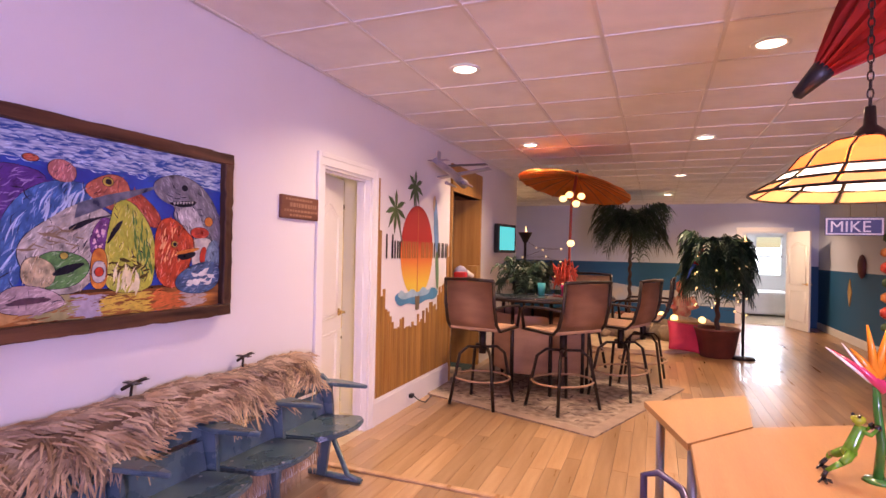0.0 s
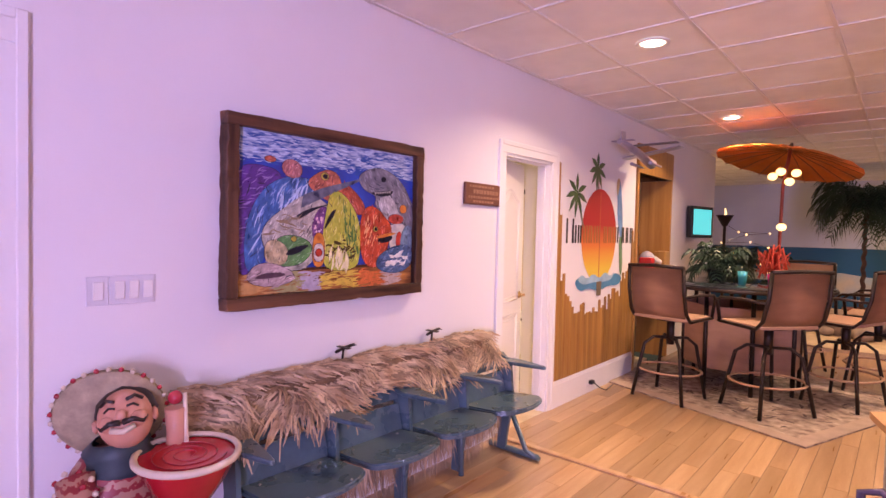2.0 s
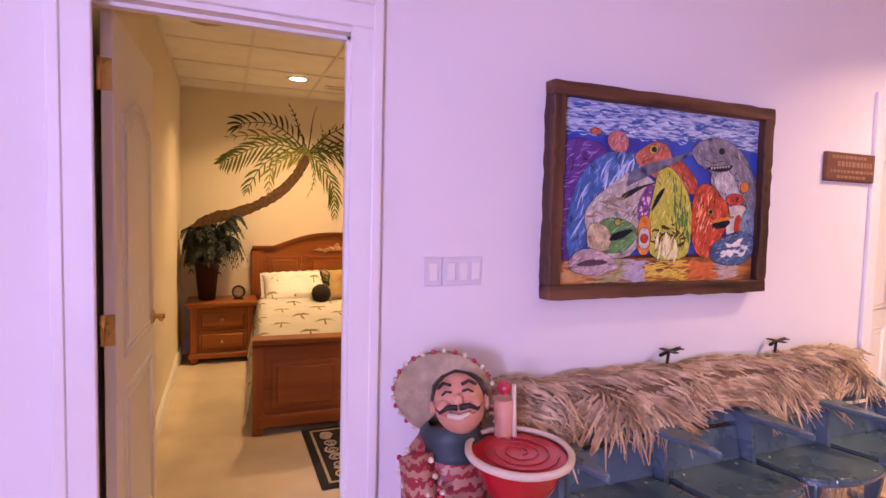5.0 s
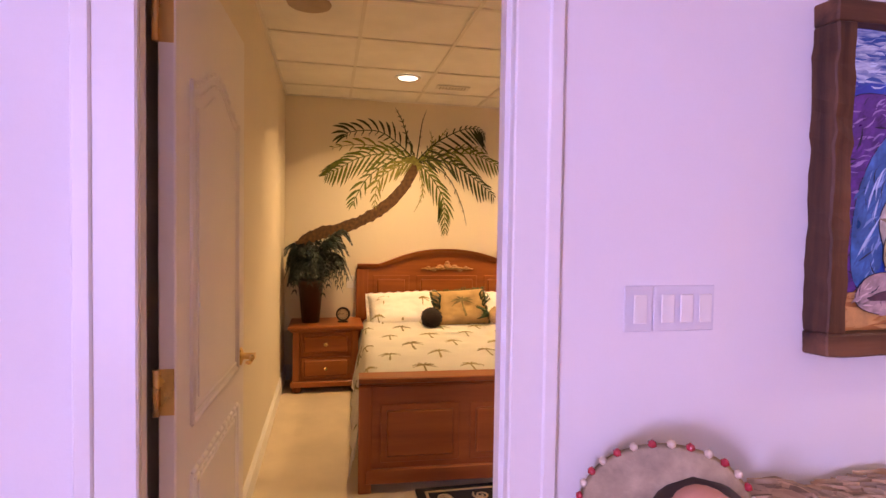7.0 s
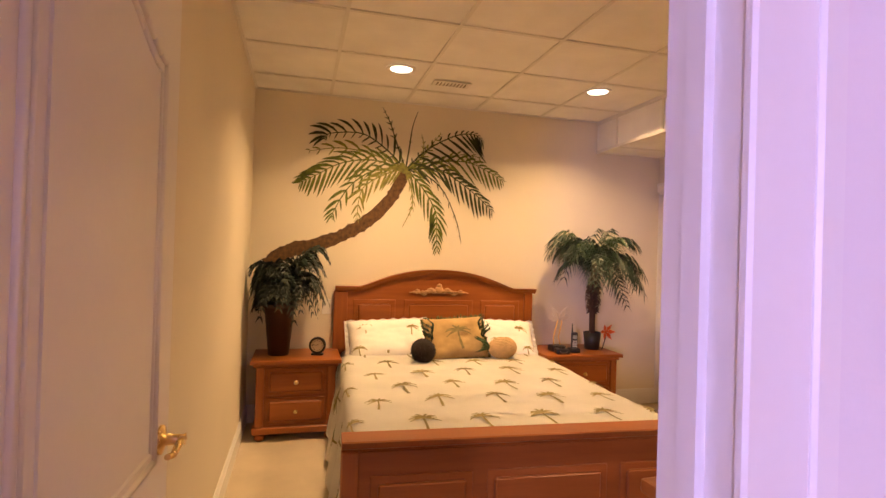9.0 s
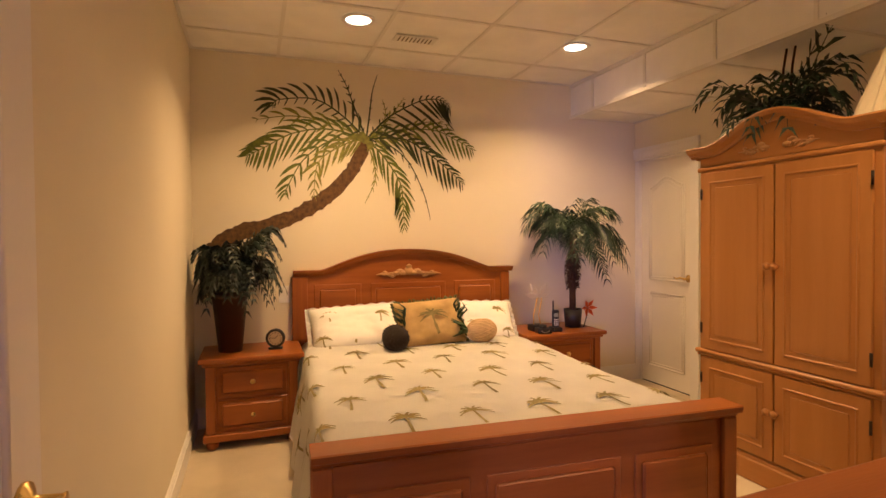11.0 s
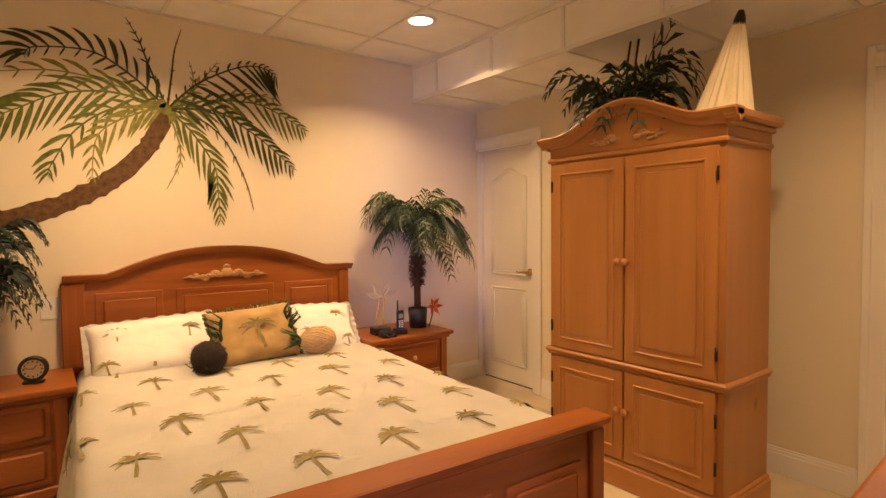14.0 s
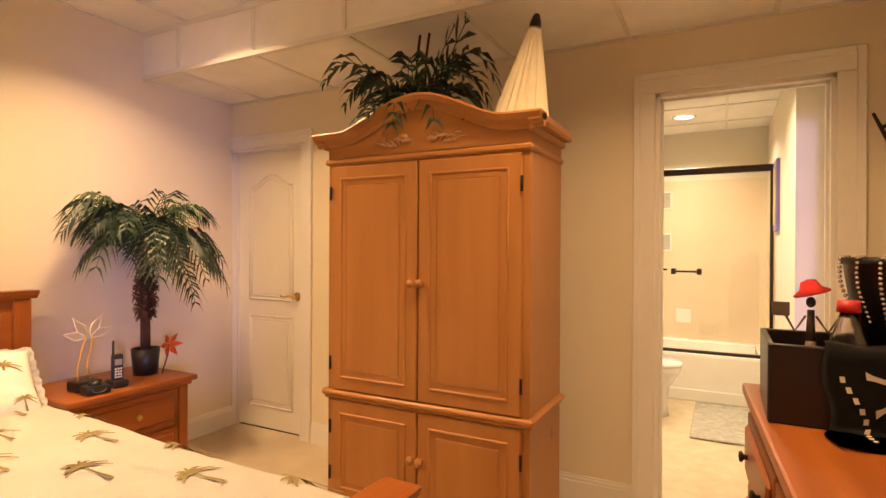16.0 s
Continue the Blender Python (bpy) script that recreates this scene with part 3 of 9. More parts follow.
def palm_figure(bm, place, size, seed, trunk=True):
    """A small sewn-on palm; place(a, b) maps its flat outline on to the cloth."""
    rnd = random.Random(seed)

    def strip(pts, w0, w1):
        prev = None
        k = len(pts)
        for i, (a, b) in enumerate(pts):
            q = pts[min(i + 1, k - 1)]
            p = pts[max(i - 1, 0)]
            t = Vector((q[0] - p[0], q[1] - p[1])).normalized()
            w = (w0 + (w1 - w0) * i / (k - 1)) * (1 + 0.25 * rnd.uniform(-1, 1))
            c = [bm.verts.new(place((a - t.y * w) * size, (b + t.x * w) * size)), bm.verts.new(place((a + t.y * w) * size, (b - t.x * w) * size))]
            if prev:
                bm.faces.new((prev[0], prev[1], c[1], c[0]))
            prev = c
    lean = rnd.uniform(-0.12, 0.2)
    if trunk:
        strip([(lean * (1 - i / 5) ** 2, -0.95 * (1 - i / 5)) for i in range(6)], 0.075, 0.04)
    for ang in (188, 165, 140, 112, 72, 45, 18, -6):
        e = radians(ang + rnd.uniform(-9, 9))
        L = rnd.uniform(0.62, 0.8)
        strip([(math.cos(e) * L * q, math.sin(e) * L * q * 0.75 - 0.38 * q * q * L) for q in (0, 0.25, 0.5, 0.75, 1)], 0.072, 0.02)


def on_spread(u, v, lift=0.006):
    """Map a flat motif on to the cloth round (u, v)."""
    return lambda a, b: spread(min(1, max(0, u - b * 1.5 / 2.10)), max(-1, min(1, v + a * 0.85 / 1.32))) + Vector((0, 0, lift)) + (Vector((0, 0.010 * (1 if v > 0 else -1), 0)) if abs(v) > 0.58 else Vector())


random.seed(11)
k = 0
for row in range(6):
    for col in range(-4, 5):
        u = 0.13 + row * 0.150
        v = (col + (0.5 if row % 2 else 0)) * 0.235 + random.uniform(-0.015, 0.015)
        if abs(v) > 0.9:
            continue
        bm = B()
        palm_figure(bm, on_spread(u + random.uniform(-0.01, 0.01), v), 0.128 if (row + col) % 2 else 0.112, k, trunk=True)
        part("palm_motif", bm, APPL if k % 3 else APPL_D, bedspread)
        k += 1


def pillow(name, label, category, m, w, h, t, material, seed=0, ruffle=0.0):
    ob = thing(name, label, category, m)
    bm = B()
    n = 26
    for s in (1, -1):
        g = []
        for i in range(n + 1):
            row = []
            for j in range(n + 1):
                a, b = -1 + 2 * i / n, -1 + 2 * j / n
                puff = (max(0, (1 - a ** 4)) * max(0, (1 - b ** 4))) ** 0.6
                pinch = 1 - 0.10 * (1 - abs(a)) ** 0 * (abs(b) ** 2) * (1 - a * a) - 0.0
                wr = noise.noise(Vector((a * 2.5 + seed, b * 2.5, seed))) * 0.012 + noise.noise(Vector((a * 7 + seed, b * 7, seed))) * 0.005
                row.append(bm.verts.new((a * w / 2 * (1 - 0.06 * (1 - b * b)), b * h / 2 * (1 - 0.06 * (1 - a * a)), s * (t / 2 * puff + wr * puff))))
            g.append(row)
        for i in range(n):
            for j in range(n):
                bm.faces.new((g[i][j], g[i + 1][j], g[i + 1][j + 1], g[i][j + 1])).smooth = True
    bmesh.ops.remove_doubles(bm, verts=bm.verts[:], dist=0.0004)
    part("cushion", bm, material, ob)
    if ruffle:
        bm = B()
        per = []
        m4 = 160
        for i in range(m4):
            q = 4 * i / m4
            sgm, f = int(q), q - int(q)
            a, b = ((-1 + 2 * f, -1), (1, -1 + 2 * f), (1 - 2 * f, 1), (-1, 1 - 2 * f))[sgm]
            per.append((a, b))
        prev = None
        first = None
        for i, (a, b) in enumerate(per):
            z = math.sin(i * 1.25) * ruffle * 0.45
            k2 = 1 + ruffle / (w / 2)
            c = (bm.verts.new((a * w / 2 * 0.95, b * h / 2 * 0.95, 0)), bm.verts.new((a * w / 2 * 0.99 + a * ruffle * 0.8, b * h / 2 * 0.99 + b * ruffle * 0.8, z)))
            if prev:
                bm.faces.new((prev[0], c[0], c[1], prev[1])).smooth = True
            else:
                first = c
            prev = c
        bm.faces.new((prev[0], first[0], first[1], prev[1]))
        bmesh.ops.solidify(bm, geom=bm.faces[:], thickness=0.003)
        part("ruffle", bm, material, ob)
    return ob


for y, sd in ((-0.43, 1), (0.44, 2)):
    pl = pillow("pillow", "cream ruffled pillow printed with green palms", "pillow", BED @ pose(0.27, y, 0.662, 0, 50, 0) @ pose(0, 0, 0, 0, 0, 90 + (3 if y < 0 else -3)), 0.64, 0.38, 0.20, QUILT, sd, 0.020)
    for a, b, s in ((-0.18, 0.09, 0.085), (0.17, 0.07, 0.095), (-0.02, -0.05, 0.10), (0.22, -0.10, 0.07), (-0.24, -0.09, 0.08)):
        bm = B()
        palm_figure(bm, lambda p, q, a=a, b=b: Vector((p + a, q + b, 0.088 * ((1 - min(1, abs(p + a) / 0.33) ** 4) * (1 - min(1, abs(q + b) / 0.2) ** 4)) ** 0.6 + 0.008)), s, int(a * 100) + sd, True)
        part("palm_motif", bm, APPL, pl)
TAN = mat("tan_needlepoint", (0.50, 0.34, 0.14), 0.9, vary=0.15, scale=12, fine=260, bump=0.5, second=(0.38, 0.25, 0.10))
OLIVE = mat("olive_fringe", (0.10, 0.11, 0.035), 0.9, vary=0.3, scale=30, fine=200, bump=0.6)
cus = pillow("throw_pillow", "tan needlepoint throw pillow with palm tree and olive fringe", "pillow", BED @ pose(0.47, 0.05, 0.715, 0, 60, 4) @ pose(0, 0, 0, 0, 0, 93), 0.49, 0.34, 0.15, TAN, 5)
bm = B()
for i in range(150):
    q = 4 * i / 150
    sgm, f = int(q), q - int(q)
    a, b = ((-1 + 2 * f, -1), (1, -1 + 2 * f), (1 - 2 * f, 1), (-1, 1 - 2 * f))[sgm]
    tube(bm, [(a * 0.222, b * 0.152, 0), (a * 0.245 + random.uniform(-0.01, 0.01), b * 0.178 + random.uniform(-0.01, 0.01), random.uniform(-0.02, 0.02))], 0.008, 5, 0.005)
part("fringe", bm, OLIVE, cus)
bm = B()
palm_figure(bm, lambda p, q: Vector((p, q + 0.035, 0.078 * ((1 - min(1, abs(p) / 0.23) ** 4) * (1 - min(1, abs(q + 0.035) / 0.16) ** 4)) ** 0.6 + 0.006)), 0.15, 77)
part("palm_motif", bm, APPL_D, cus)
for s in (-1, 1):
    bm = B()
    for i in range(9):
        a0 = random.uniform(-0.05, 0.05)
        tube(bm, [(s * 0.20 + a0 * 0.3, -0.02 + i * 0.012, 0.05), (s * 0.22 + a0, 0.02 + i * 0.01, 0.075), (s * (0.24 + random.uniform(-0.03, 0.03)), 0.03 + i * 0.016, 0.07)], 0.008, 5, 0.002)
    part("leaf_fringe", bm, LEAF, cus)
bm = B()
ball(bm, (0, 0, 0), 0.088, 1.12, 0.95, 1.0, 3)
for i in range(260):
    v = Vector((random.gauss(0, 1), random.gauss(0, 1), random.gauss(0, 1))).normalized()
    p = Vector((v.x * 0.098, v.y * 0.083, v.z * 0.087))
    tube(bm, [p, p * 1.04 + Vector((random.uniform(-1, 1), random.uniform(-1, 1), random.uniform(-1, 1))) * 0.012], 0.0025, 4, 0.001)
ob = part("coconut_cushion", bm, mat("dark_brown_plush", (0.022, 0.013, 0.010), 0.95, vary=0.3, scale=20, fine=180, bump=0.7))
ob.matrix_world = BED @ pose(0.64, -0.225, 0.655, 10, 0, 20)
tagged(ob, "small round dark brown coconut cushion on the bed", "cushion")
pin = thing("pineapple_cushion", "yellow pineapple cushion with green leaf crown", "cushion", BED @ pose(0.57, 0.36, 0.66, 0, 0, 0))
bm = B()
ball(bm, (0, 0.03, 0.0), 0.085, 0.85, 1.25, 0.95, 3)
PLUSH = mat("pineapple_plush", (0.70, 0.50, 0.26), 0.9, vary=0.2, scale=14, fine=120, bump=0.4)
part("body", bm, PLUSH, pin)
bm = B()
for i in range(-4, 5):
    for s in (-1, 1):
        pts = []
        for q in range(12):
            th = radians(-80 + 160 * q / 11)
            ph = i * 0.32 + s * th * 0.55
            pts.append((0.074 * math.cos(th) * math.cos(ph), 0.03 + 0.108 * math.sin(th), 0.083 * math.cos(th) * math.sin(ph)))
        tube(bm, pts, 0.0035, 4)
tagged(part("stitched_lattice", bm, PLUSH, pin), "", "", "", "stuff")
bm = B()
for i in range(14):
    a = i * 2.4
    tube(bm, [(0, -0.07, 0), (0.03 * math.cos(a), -0.10 - 0.01 * (i % 3), 0.03 * math.sin(a) + 0.02), (0.075 * math.cos(a), -0.14 - 0.02 * (i % 4), 0.06 * math.sin(a) + 0.03)], 0.013, 5, 0.002)
part("leaf_crown", bm, LEAF_L, pin)


# ---- nightstands ----
def nightstand(m, w, d, h, label):
    """Two-drawer pine chest; front looks along +x, origin at the back's middle on the floor."""
    ob = thing("nightstand", label, "nightstand", m, "nightstands beside the bed")
    bm = B()
    box(bm, 0, d - 0.03, -w / 2 + 0.03, w / 2 - 0.03, 0.07, h - 0.035, 0.004)
    body = part("body", bm, PINE, ob)
    bm = B()
    box(bm, -0.0, d + 0.012, -w / 2 - 0.012, w / 2 + 0.012, h - 0.03, h, 0.008, seg=2)
    box(bm, 0, d - 0.008, -w / 2 + 0.008, w / 2 - 0.008, h - 0.052, h - 0.03, 0.006)
    part("top", bm, PINE, ob)
    bm = B()
    box(bm, 0, d - 0.008, -w / 2 + 0.008, w / 2 - 0.008, 0.05, 0.10, 0.008)
    part("plinth", bm, PINE, ob)
    for s in (-1, 1):
        bm = B()
        lathe(bm, [(0.0, 0), (0.026, 0.0), (0.038, 0.018), (0.036, 0.036), (0.026, 0.05)], 14, Matrix.Translation((d - 0.06, s * (w / 2 - 0.06), 0)), False)
        part("bun_foot", bm, PINE, ob)
        bm = B()
        box(bm, d - 0.045, d - 0.018, s * (w / 2 - 0.055) - 0.028, s * (w / 2 - 0.055) + 0.028, 0.10, h - 0.052, 0.005)
        part("corner_post", bm, PINE_Z, ob)
    hz = (h - 0.052 - 0.11) / 2
    for i in range(2):
        z0 = 0.115 + i * hz
        bm = B()
        box(bm, d - 0.04, d - 0.02, -w / 2 + 0.095, w / 2 - 0.095, z0, z0 + hz - 0.014, 0.005)
        box(bm, d - 0.03, d - 0.008, -w / 2 + 0.115, w / 2 - 0.115, z0 + 0.022, z0 + hz - 0.036, 0.014)
        dr = part("drawer", bm, PINE, ob)
        bm = B()
        lathe(bm, [(0.0, 0), (0.008, 0.0), (0.007, 0.012), (0.016, 0.02), (0.014, 0.028), (0.0, 0.031)], 14, Matrix.Translation((d - 0.009, 0, z0 + hz / 2 - 0.006)) @ Matrix.Rotation(radians(90), 4, "Y"), False)
        part("knob", bm, BRASS, dr)
    return ob


nightstand(pose(-5.785, 0.045, 0), 0.60, 0.465, 0.570, "honey pine two-drawer nightstand holding a plant and clock")
nightstand(pose(-5.785, 2.29, 0), 0.66, 0.50, 0.570, "honey pine two-drawer nightstand holding a phone and palm")

# ---- armoire ----
AW, AD = 0.97, 0.43
arm = thing("armoire", "tall honey pine armoire with arched carved crown", "armoire", pose(-3.775, 2.535, 0))
bm = B()
box(bm, -AW / 2, AW / 2, 0.0, AD, 0.09, 1.70, 0.004)
body = part("body", bm, ARM_Z, arm)
bm = B()
box(bm, -AW / 2 - 0.02, AW / 2 + 0.02, -0.02, AD, 0.0, 0.115, 0.006)
box(bm, -AW / 2 - 0.012, AW / 2 + 0.012, -0.012, AD, 0.11, 0.135, 0.006)
part("plinth", bm, ARM_X, arm)
bm = B()
box(bm, -AW / 2 - 0.012, AW / 2 + 0.012, -0.014, AD, 0.60, 0.617, 0.006)
box(bm, -AW / 2 - 0.022, AW / 2 + 0.022, -0.024, AD, 0.615, 0.64, 0.008)
part("waist_moulding", bm, ARM_X, arm)
bm = B()
box(bm, -AW / 2 - 0.012, AW / 2 + 0.012, -0.016, AD, 1.665, 1.69, 0.007)
part("cornice_moulding", bm, ARM_X, arm)


def arm_top(x):
    u = abs(x) / (AW / 2)
    return 1.775 + (0.125 * (0.5 + 0.5 * math.cos(math.pi * min(1, u / 0.82))) ** 0.85 if u < 0.82 else 0)


xs = [-AW / 2 + AW * i / 40 for i in range(41)]
bm = B()
prism(bm, [(-AW / 2, 1.68), (AW / 2, 1.68)] + [(x, arm_top(x)) for x in reversed(xs)], 0.03, Matrix.Translation((0, 0.03, 0)) @ XZ)
for s in (-1, 1):
    box(bm, s * AW / 2 - (0.03 if s > 0 else 0), s * AW / 2 + (0.03 if s < 0 else 0), 0.03, AD, 1.68, 1.775)
box(bm, -AW / 2, AW / 2, AD - 0.03, AD, 1.68, 1.775)
part("pediment", bm, ARM_X, arm)
bm = B()
tmp = [(-AW / 2 - 0.055, 1.775)] + [(x, arm_top(x)) for x in xs] + [(AW / 2 + 0.055, 1.775)]
moulded(bm, tmp, [(-0.03, -0.002), (-0.03, 0.012), (-0.015, 0.02), (0.0, 0.045), (0.02, 0.058), (0.028, 0.055), (0.028, -0.03)])
bmesh.ops.transform(bm, matrix=Matrix.Rotation(radians(-90), 4, "Z"), verts=bm.verts[:])
part("crown_moulding", bm, ARM_X, arm)
for s in (-1, 1):
    bm = B()
    x0, x1 = sorted((s * (AW / 2 - 0.005), s * (AW / 2 + 0.02)))
    box(bm, x0, x1, -0.02, AD, 1.735, 1.76, 0.006)
    x0, x1 = sorted((s * (AW / 2 - 0.005), s * (AW / 2 + 0.055)))
    box(bm, x0, x1, -0.045, AD, 1.76, 1.803, 0.010)
    part("side_crown", bm, ARM_X, arm)
    bm = B()
    for i in range(6):
        u = i / 5
        ball(bm, (s * (0.06 + 0.12 * u), -0.004, 1.745 + 0.02 * math.sin(u * 7)), 0.018 * (1.1 - 0.5 * u), 1.5, 0.5, 0.7, 1)
        tube(bm, [(s * (0.05 + 0.12 * u), -0.003, 1.73), (s * (0.07 + 0.13 * u), -0.006, 1.762 - 0.02 * u), (s * (0.10 + 0.12 * u), -0.003, 1.742)], 0.006, 6, 0.002)
    part("carving", bm, PALE, arm, "pale carved leaf scroll")


def arm_door(s, z0, z1):
    x0, x1 = sorted((s * 0.004, s * (AW / 2 - 0.03)))
    bm = B()
    box(bm, x0, x1, -0.016, 0.006, z0, z1, 0.004)
    dr = part("door", bm, ARM_Z, arm)
    bm = B()
    for a in ((x0 + 0.055, x1 - 0.055, z1 - 0.065, z1 - 0.052), (x0 + 0.055, x1 - 0.055, z0 + 0.052, z0 + 0.065)):
        bm = B()
        box(bm, a[0], a[1], -0.021, -0.012, a[2], a[3], 0.004)
        part("moulding", bm, ARM_X, dr)
    for a in ((x0 + 0.05, x0 + 0.062), (x1 - 0.062, x1 - 0.05)):
        bm = B()
        box(bm, a[0], a[1], -0.021, -0.012, z0 + 0.052, z1 - 0.052, 0.004)
        part("moulding", bm, ARM_Z, dr)
    bm = B()
    box(bm, x0 + 0.085, x1 - 0.085, -0.0185, -0.012, z0 + 0.085, z1 - 0.085, 0.006)
    part("raised_panel", bm, ARM_Z, dr)
    bm = B()
    zk = 1.14 if z0 > 0.5 else 0.40
    lathe(bm, [(0.0, 0), (0.010, 0.0), (0.008, 0.012), (0.019, 0.022), (0.017, 0.032), (0.0, 0.036)], 16, Matrix.Translation((s * 0.022, -0.016, zk)) @ Matrix.Rotation(radians(90), 4, "X"), False)
    part("knob", bm, ARM_X, dr)
    for z in ((z0 + 0.12, z1 - 0.12)):
        bm = B()
        tube(bm, [(s * (AW / 2 - 0.028), -0.02, z - 0.03), (s * (AW / 2 - 0.028), -0.02, z + 0.03)], 0.006, 8)
        part("hinge", bm, DARKM, dr)


for s in (-1, 1):
    arm_door(s, 0.645, 1.655)
    arm_door(s, 0.145, 0.595)

# ---- dresser ----
dr0 = thing("dresser", "honey pine dresser along the doorway wall", "dresser", pose(-2.004, 1.75, 0, 0, 0, 3.3) @ Matrix.Diagonal((0.84, 1, 1, 1)))
bm = B()
box(bm, -0.60, 0, -0.88, 0.87, 0.06, 0.82, 0.004)
part("body", bm, PINE, dr0)
bm = B()
box(bm, -0.63, 0.0, -0.905, 0.895, 0.815, 0.85, 0.010, seg=2)
box(bm, -0.615, 0.0, -0.89, 0.88, 0.79, 0.815, 0.006)
part("top", bm, PINE, dr0)
bm = B()
box(bm, -0.62, 0.0, -0.90, 0.89, 0.0, 0.09, 0.006)
part("plinth", bm, PINE, dr0)
for c in range(3):
    for r in range(3):
        bm = B()
        y0, z0 = -0.85 + c * 0.57, 0.11 + r * 0.225
        box(bm, -0.615, -0.595, y0, y0 + 0.55, z0, z0 + 0.21, 0.005)
        box(bm, -0.630, -0.61, y0 + 0.03, y0 + 0.52, z0 + 0.03, z0 + 0.18, 0.012)
        d = part("drawer", bm, PINE, dr0)
        for q in (0.13, 0.42):
            bm = B()
            lathe(bm, [(0.0, 0), (0.008, 0.0), (0.007, 0.012), (0.017, 0.02), (0.015, 0.028), (0.0, 0.031)], 12, Matrix.Translation((-0.629, y0 + q, z0 + 0.105)) @ Matrix.Rotation(radians(-90), 4, "Y"), False)
            part("knob", bm, DARKM, d)


# ---- leaves ----
def frond(bm, base, ang, rise, length, droop, leaflet, n=14, width=0.012, curl=0.5, rnd=random):
    """An arching rib with a row of narrow drooping leaflets on each side."""
    base = Vector(base)
    out = Vector((math.cos(ang), math.sin(ang), 0))
    pts = []
    for i in range(n + 1):
        q = i / n
        pts.append(base + out * (length * (q - 0.12 * q * q)) + Vector((0, 0, rise * length * math.sin(q * 1.6) - droop * length * q * q)))
    tube(bm, pts, 0.005 * max(0.5, length), 4, 0.0015)
    side = Vector((-out.y, out.x, 0))
    for i in range(1, n + 1):
        d = (pts[i] - pts[i - 1]).normalized()
        q = i / n
        L = leaflet * (0.55 + 0.75 * math.sin(math.pi * min(1, q * 0.9 + 0.1))) * rnd.uniform(0.8, 1.15)
        for s in (-1, 1):
            t = (side * s * 0.75 + d * 0.75 + Vector((0, 0, rnd.uniform(-0.2, 0.1)))).normalized()
            a = pts[i]
            b = a + t * L * 0.5 + Vector((0, 0, 0.02 * L))
            c = a + t * L + Vector((0, 0, -curl * L))
            w = d * width
            up = Vector((0, 0, width * 0.35))
            v = [bm.verts.new(p) for p in (a - w * 0.3, a + w * 0.3, b + w + up, b - w + up, c)]
            bm.faces.new((v[0], v[1], v[2], v[3]))
            bm.faces.new((v[3], v[2], v[4]))


def crown(bm, top, n, length, leaflet, seed, rise=(0.2, 0.75), droop=(0.5, 0.95), nl=14, width=0.012):
    rnd = random.Random(seed)
    for i in range(n):
        frond(bm, top, i * 2.399 + rnd.uniform(-0.3, 0.3), rnd.uniform(*rise), length * rnd.uniform(0.8, 1.1), rnd.uniform(*droop), leaflet, nl, width, 0.5, rnd)


# ---- oak floor of the long room (boards themselves come last) ----
bm = B()
box(bm, MX + 0.01, EX - 0.01, 3.235, 3.285, -0.002, 0.016, 0.006)
setting("threshold", bm, OAK, "raised oak threshold strip across the floor", "threshold")

# ---- framed painting ----
P0, P1, Q0, Q1 = 1.203, 2.39, 1.10, 1.938
pic = thing("framed_painting", "colourful painting of sea fish in a rough dark wood frame", "painting", pose(MX, 0, 0))
bm = B()
box(bm, 0.02, 0.032, P0 + 0.05, P1 - 0.05, Q0 + 0.05, Q1 - 0.05)
canvas = part("canvas", bm, mat("painted_sea_blue", (0.03, 0.10, 0.55), 0.45, vary=0.4, scale=3.5, fine=30, bump=0.06, second=(0.03, 0.035, 0.30)), pic)
FW = 0.055
random.seed(8)
for nm, a in (("top", (P0, P1, Q1 - FW, Q1)), ("bottom", (P0, P1, Q0, Q0 + FW)), ("near", (P0, P0 + FW, Q0 + FW, Q1 - FW)), ("far", (P1 - FW, P1, Q0 + FW, Q1 - FW))):
    bm = B()
    box(bm, 0.0, 0.07, *a, 0.004)
    bmesh.ops.subdivide_edges(bm, edges=[e for e in bm.edges if e.calc_length() > 0.3], cuts=22, use_grid_fill=True)
    for v in bm.verts:
        v.co += Vector((noise.noise(v.co * 28), noise.noise(v.co * 31 + Vector((5, 0, 0))), noise.noise(v.co * 33 + Vector((0, 9, 0))))) * 0.006
    part("frame_rail", bm, BARN if nm in ("top", "bottom") else BARN_Z, pic)


def pmat(name, a, b=None, scale=14):
    return mat(name, a, 0.3, vary=0.5, scale=scale * 1.6, fine=60, bump=0.08, second=b or tuple(k * 0.3 for k in a))


INK = mat("painted_ink", (0.012, 0.012, 0.03), 0.5)
PW, PH = P1 - P0 - 2 * FW, Q1 - Q0 - 2 * FW


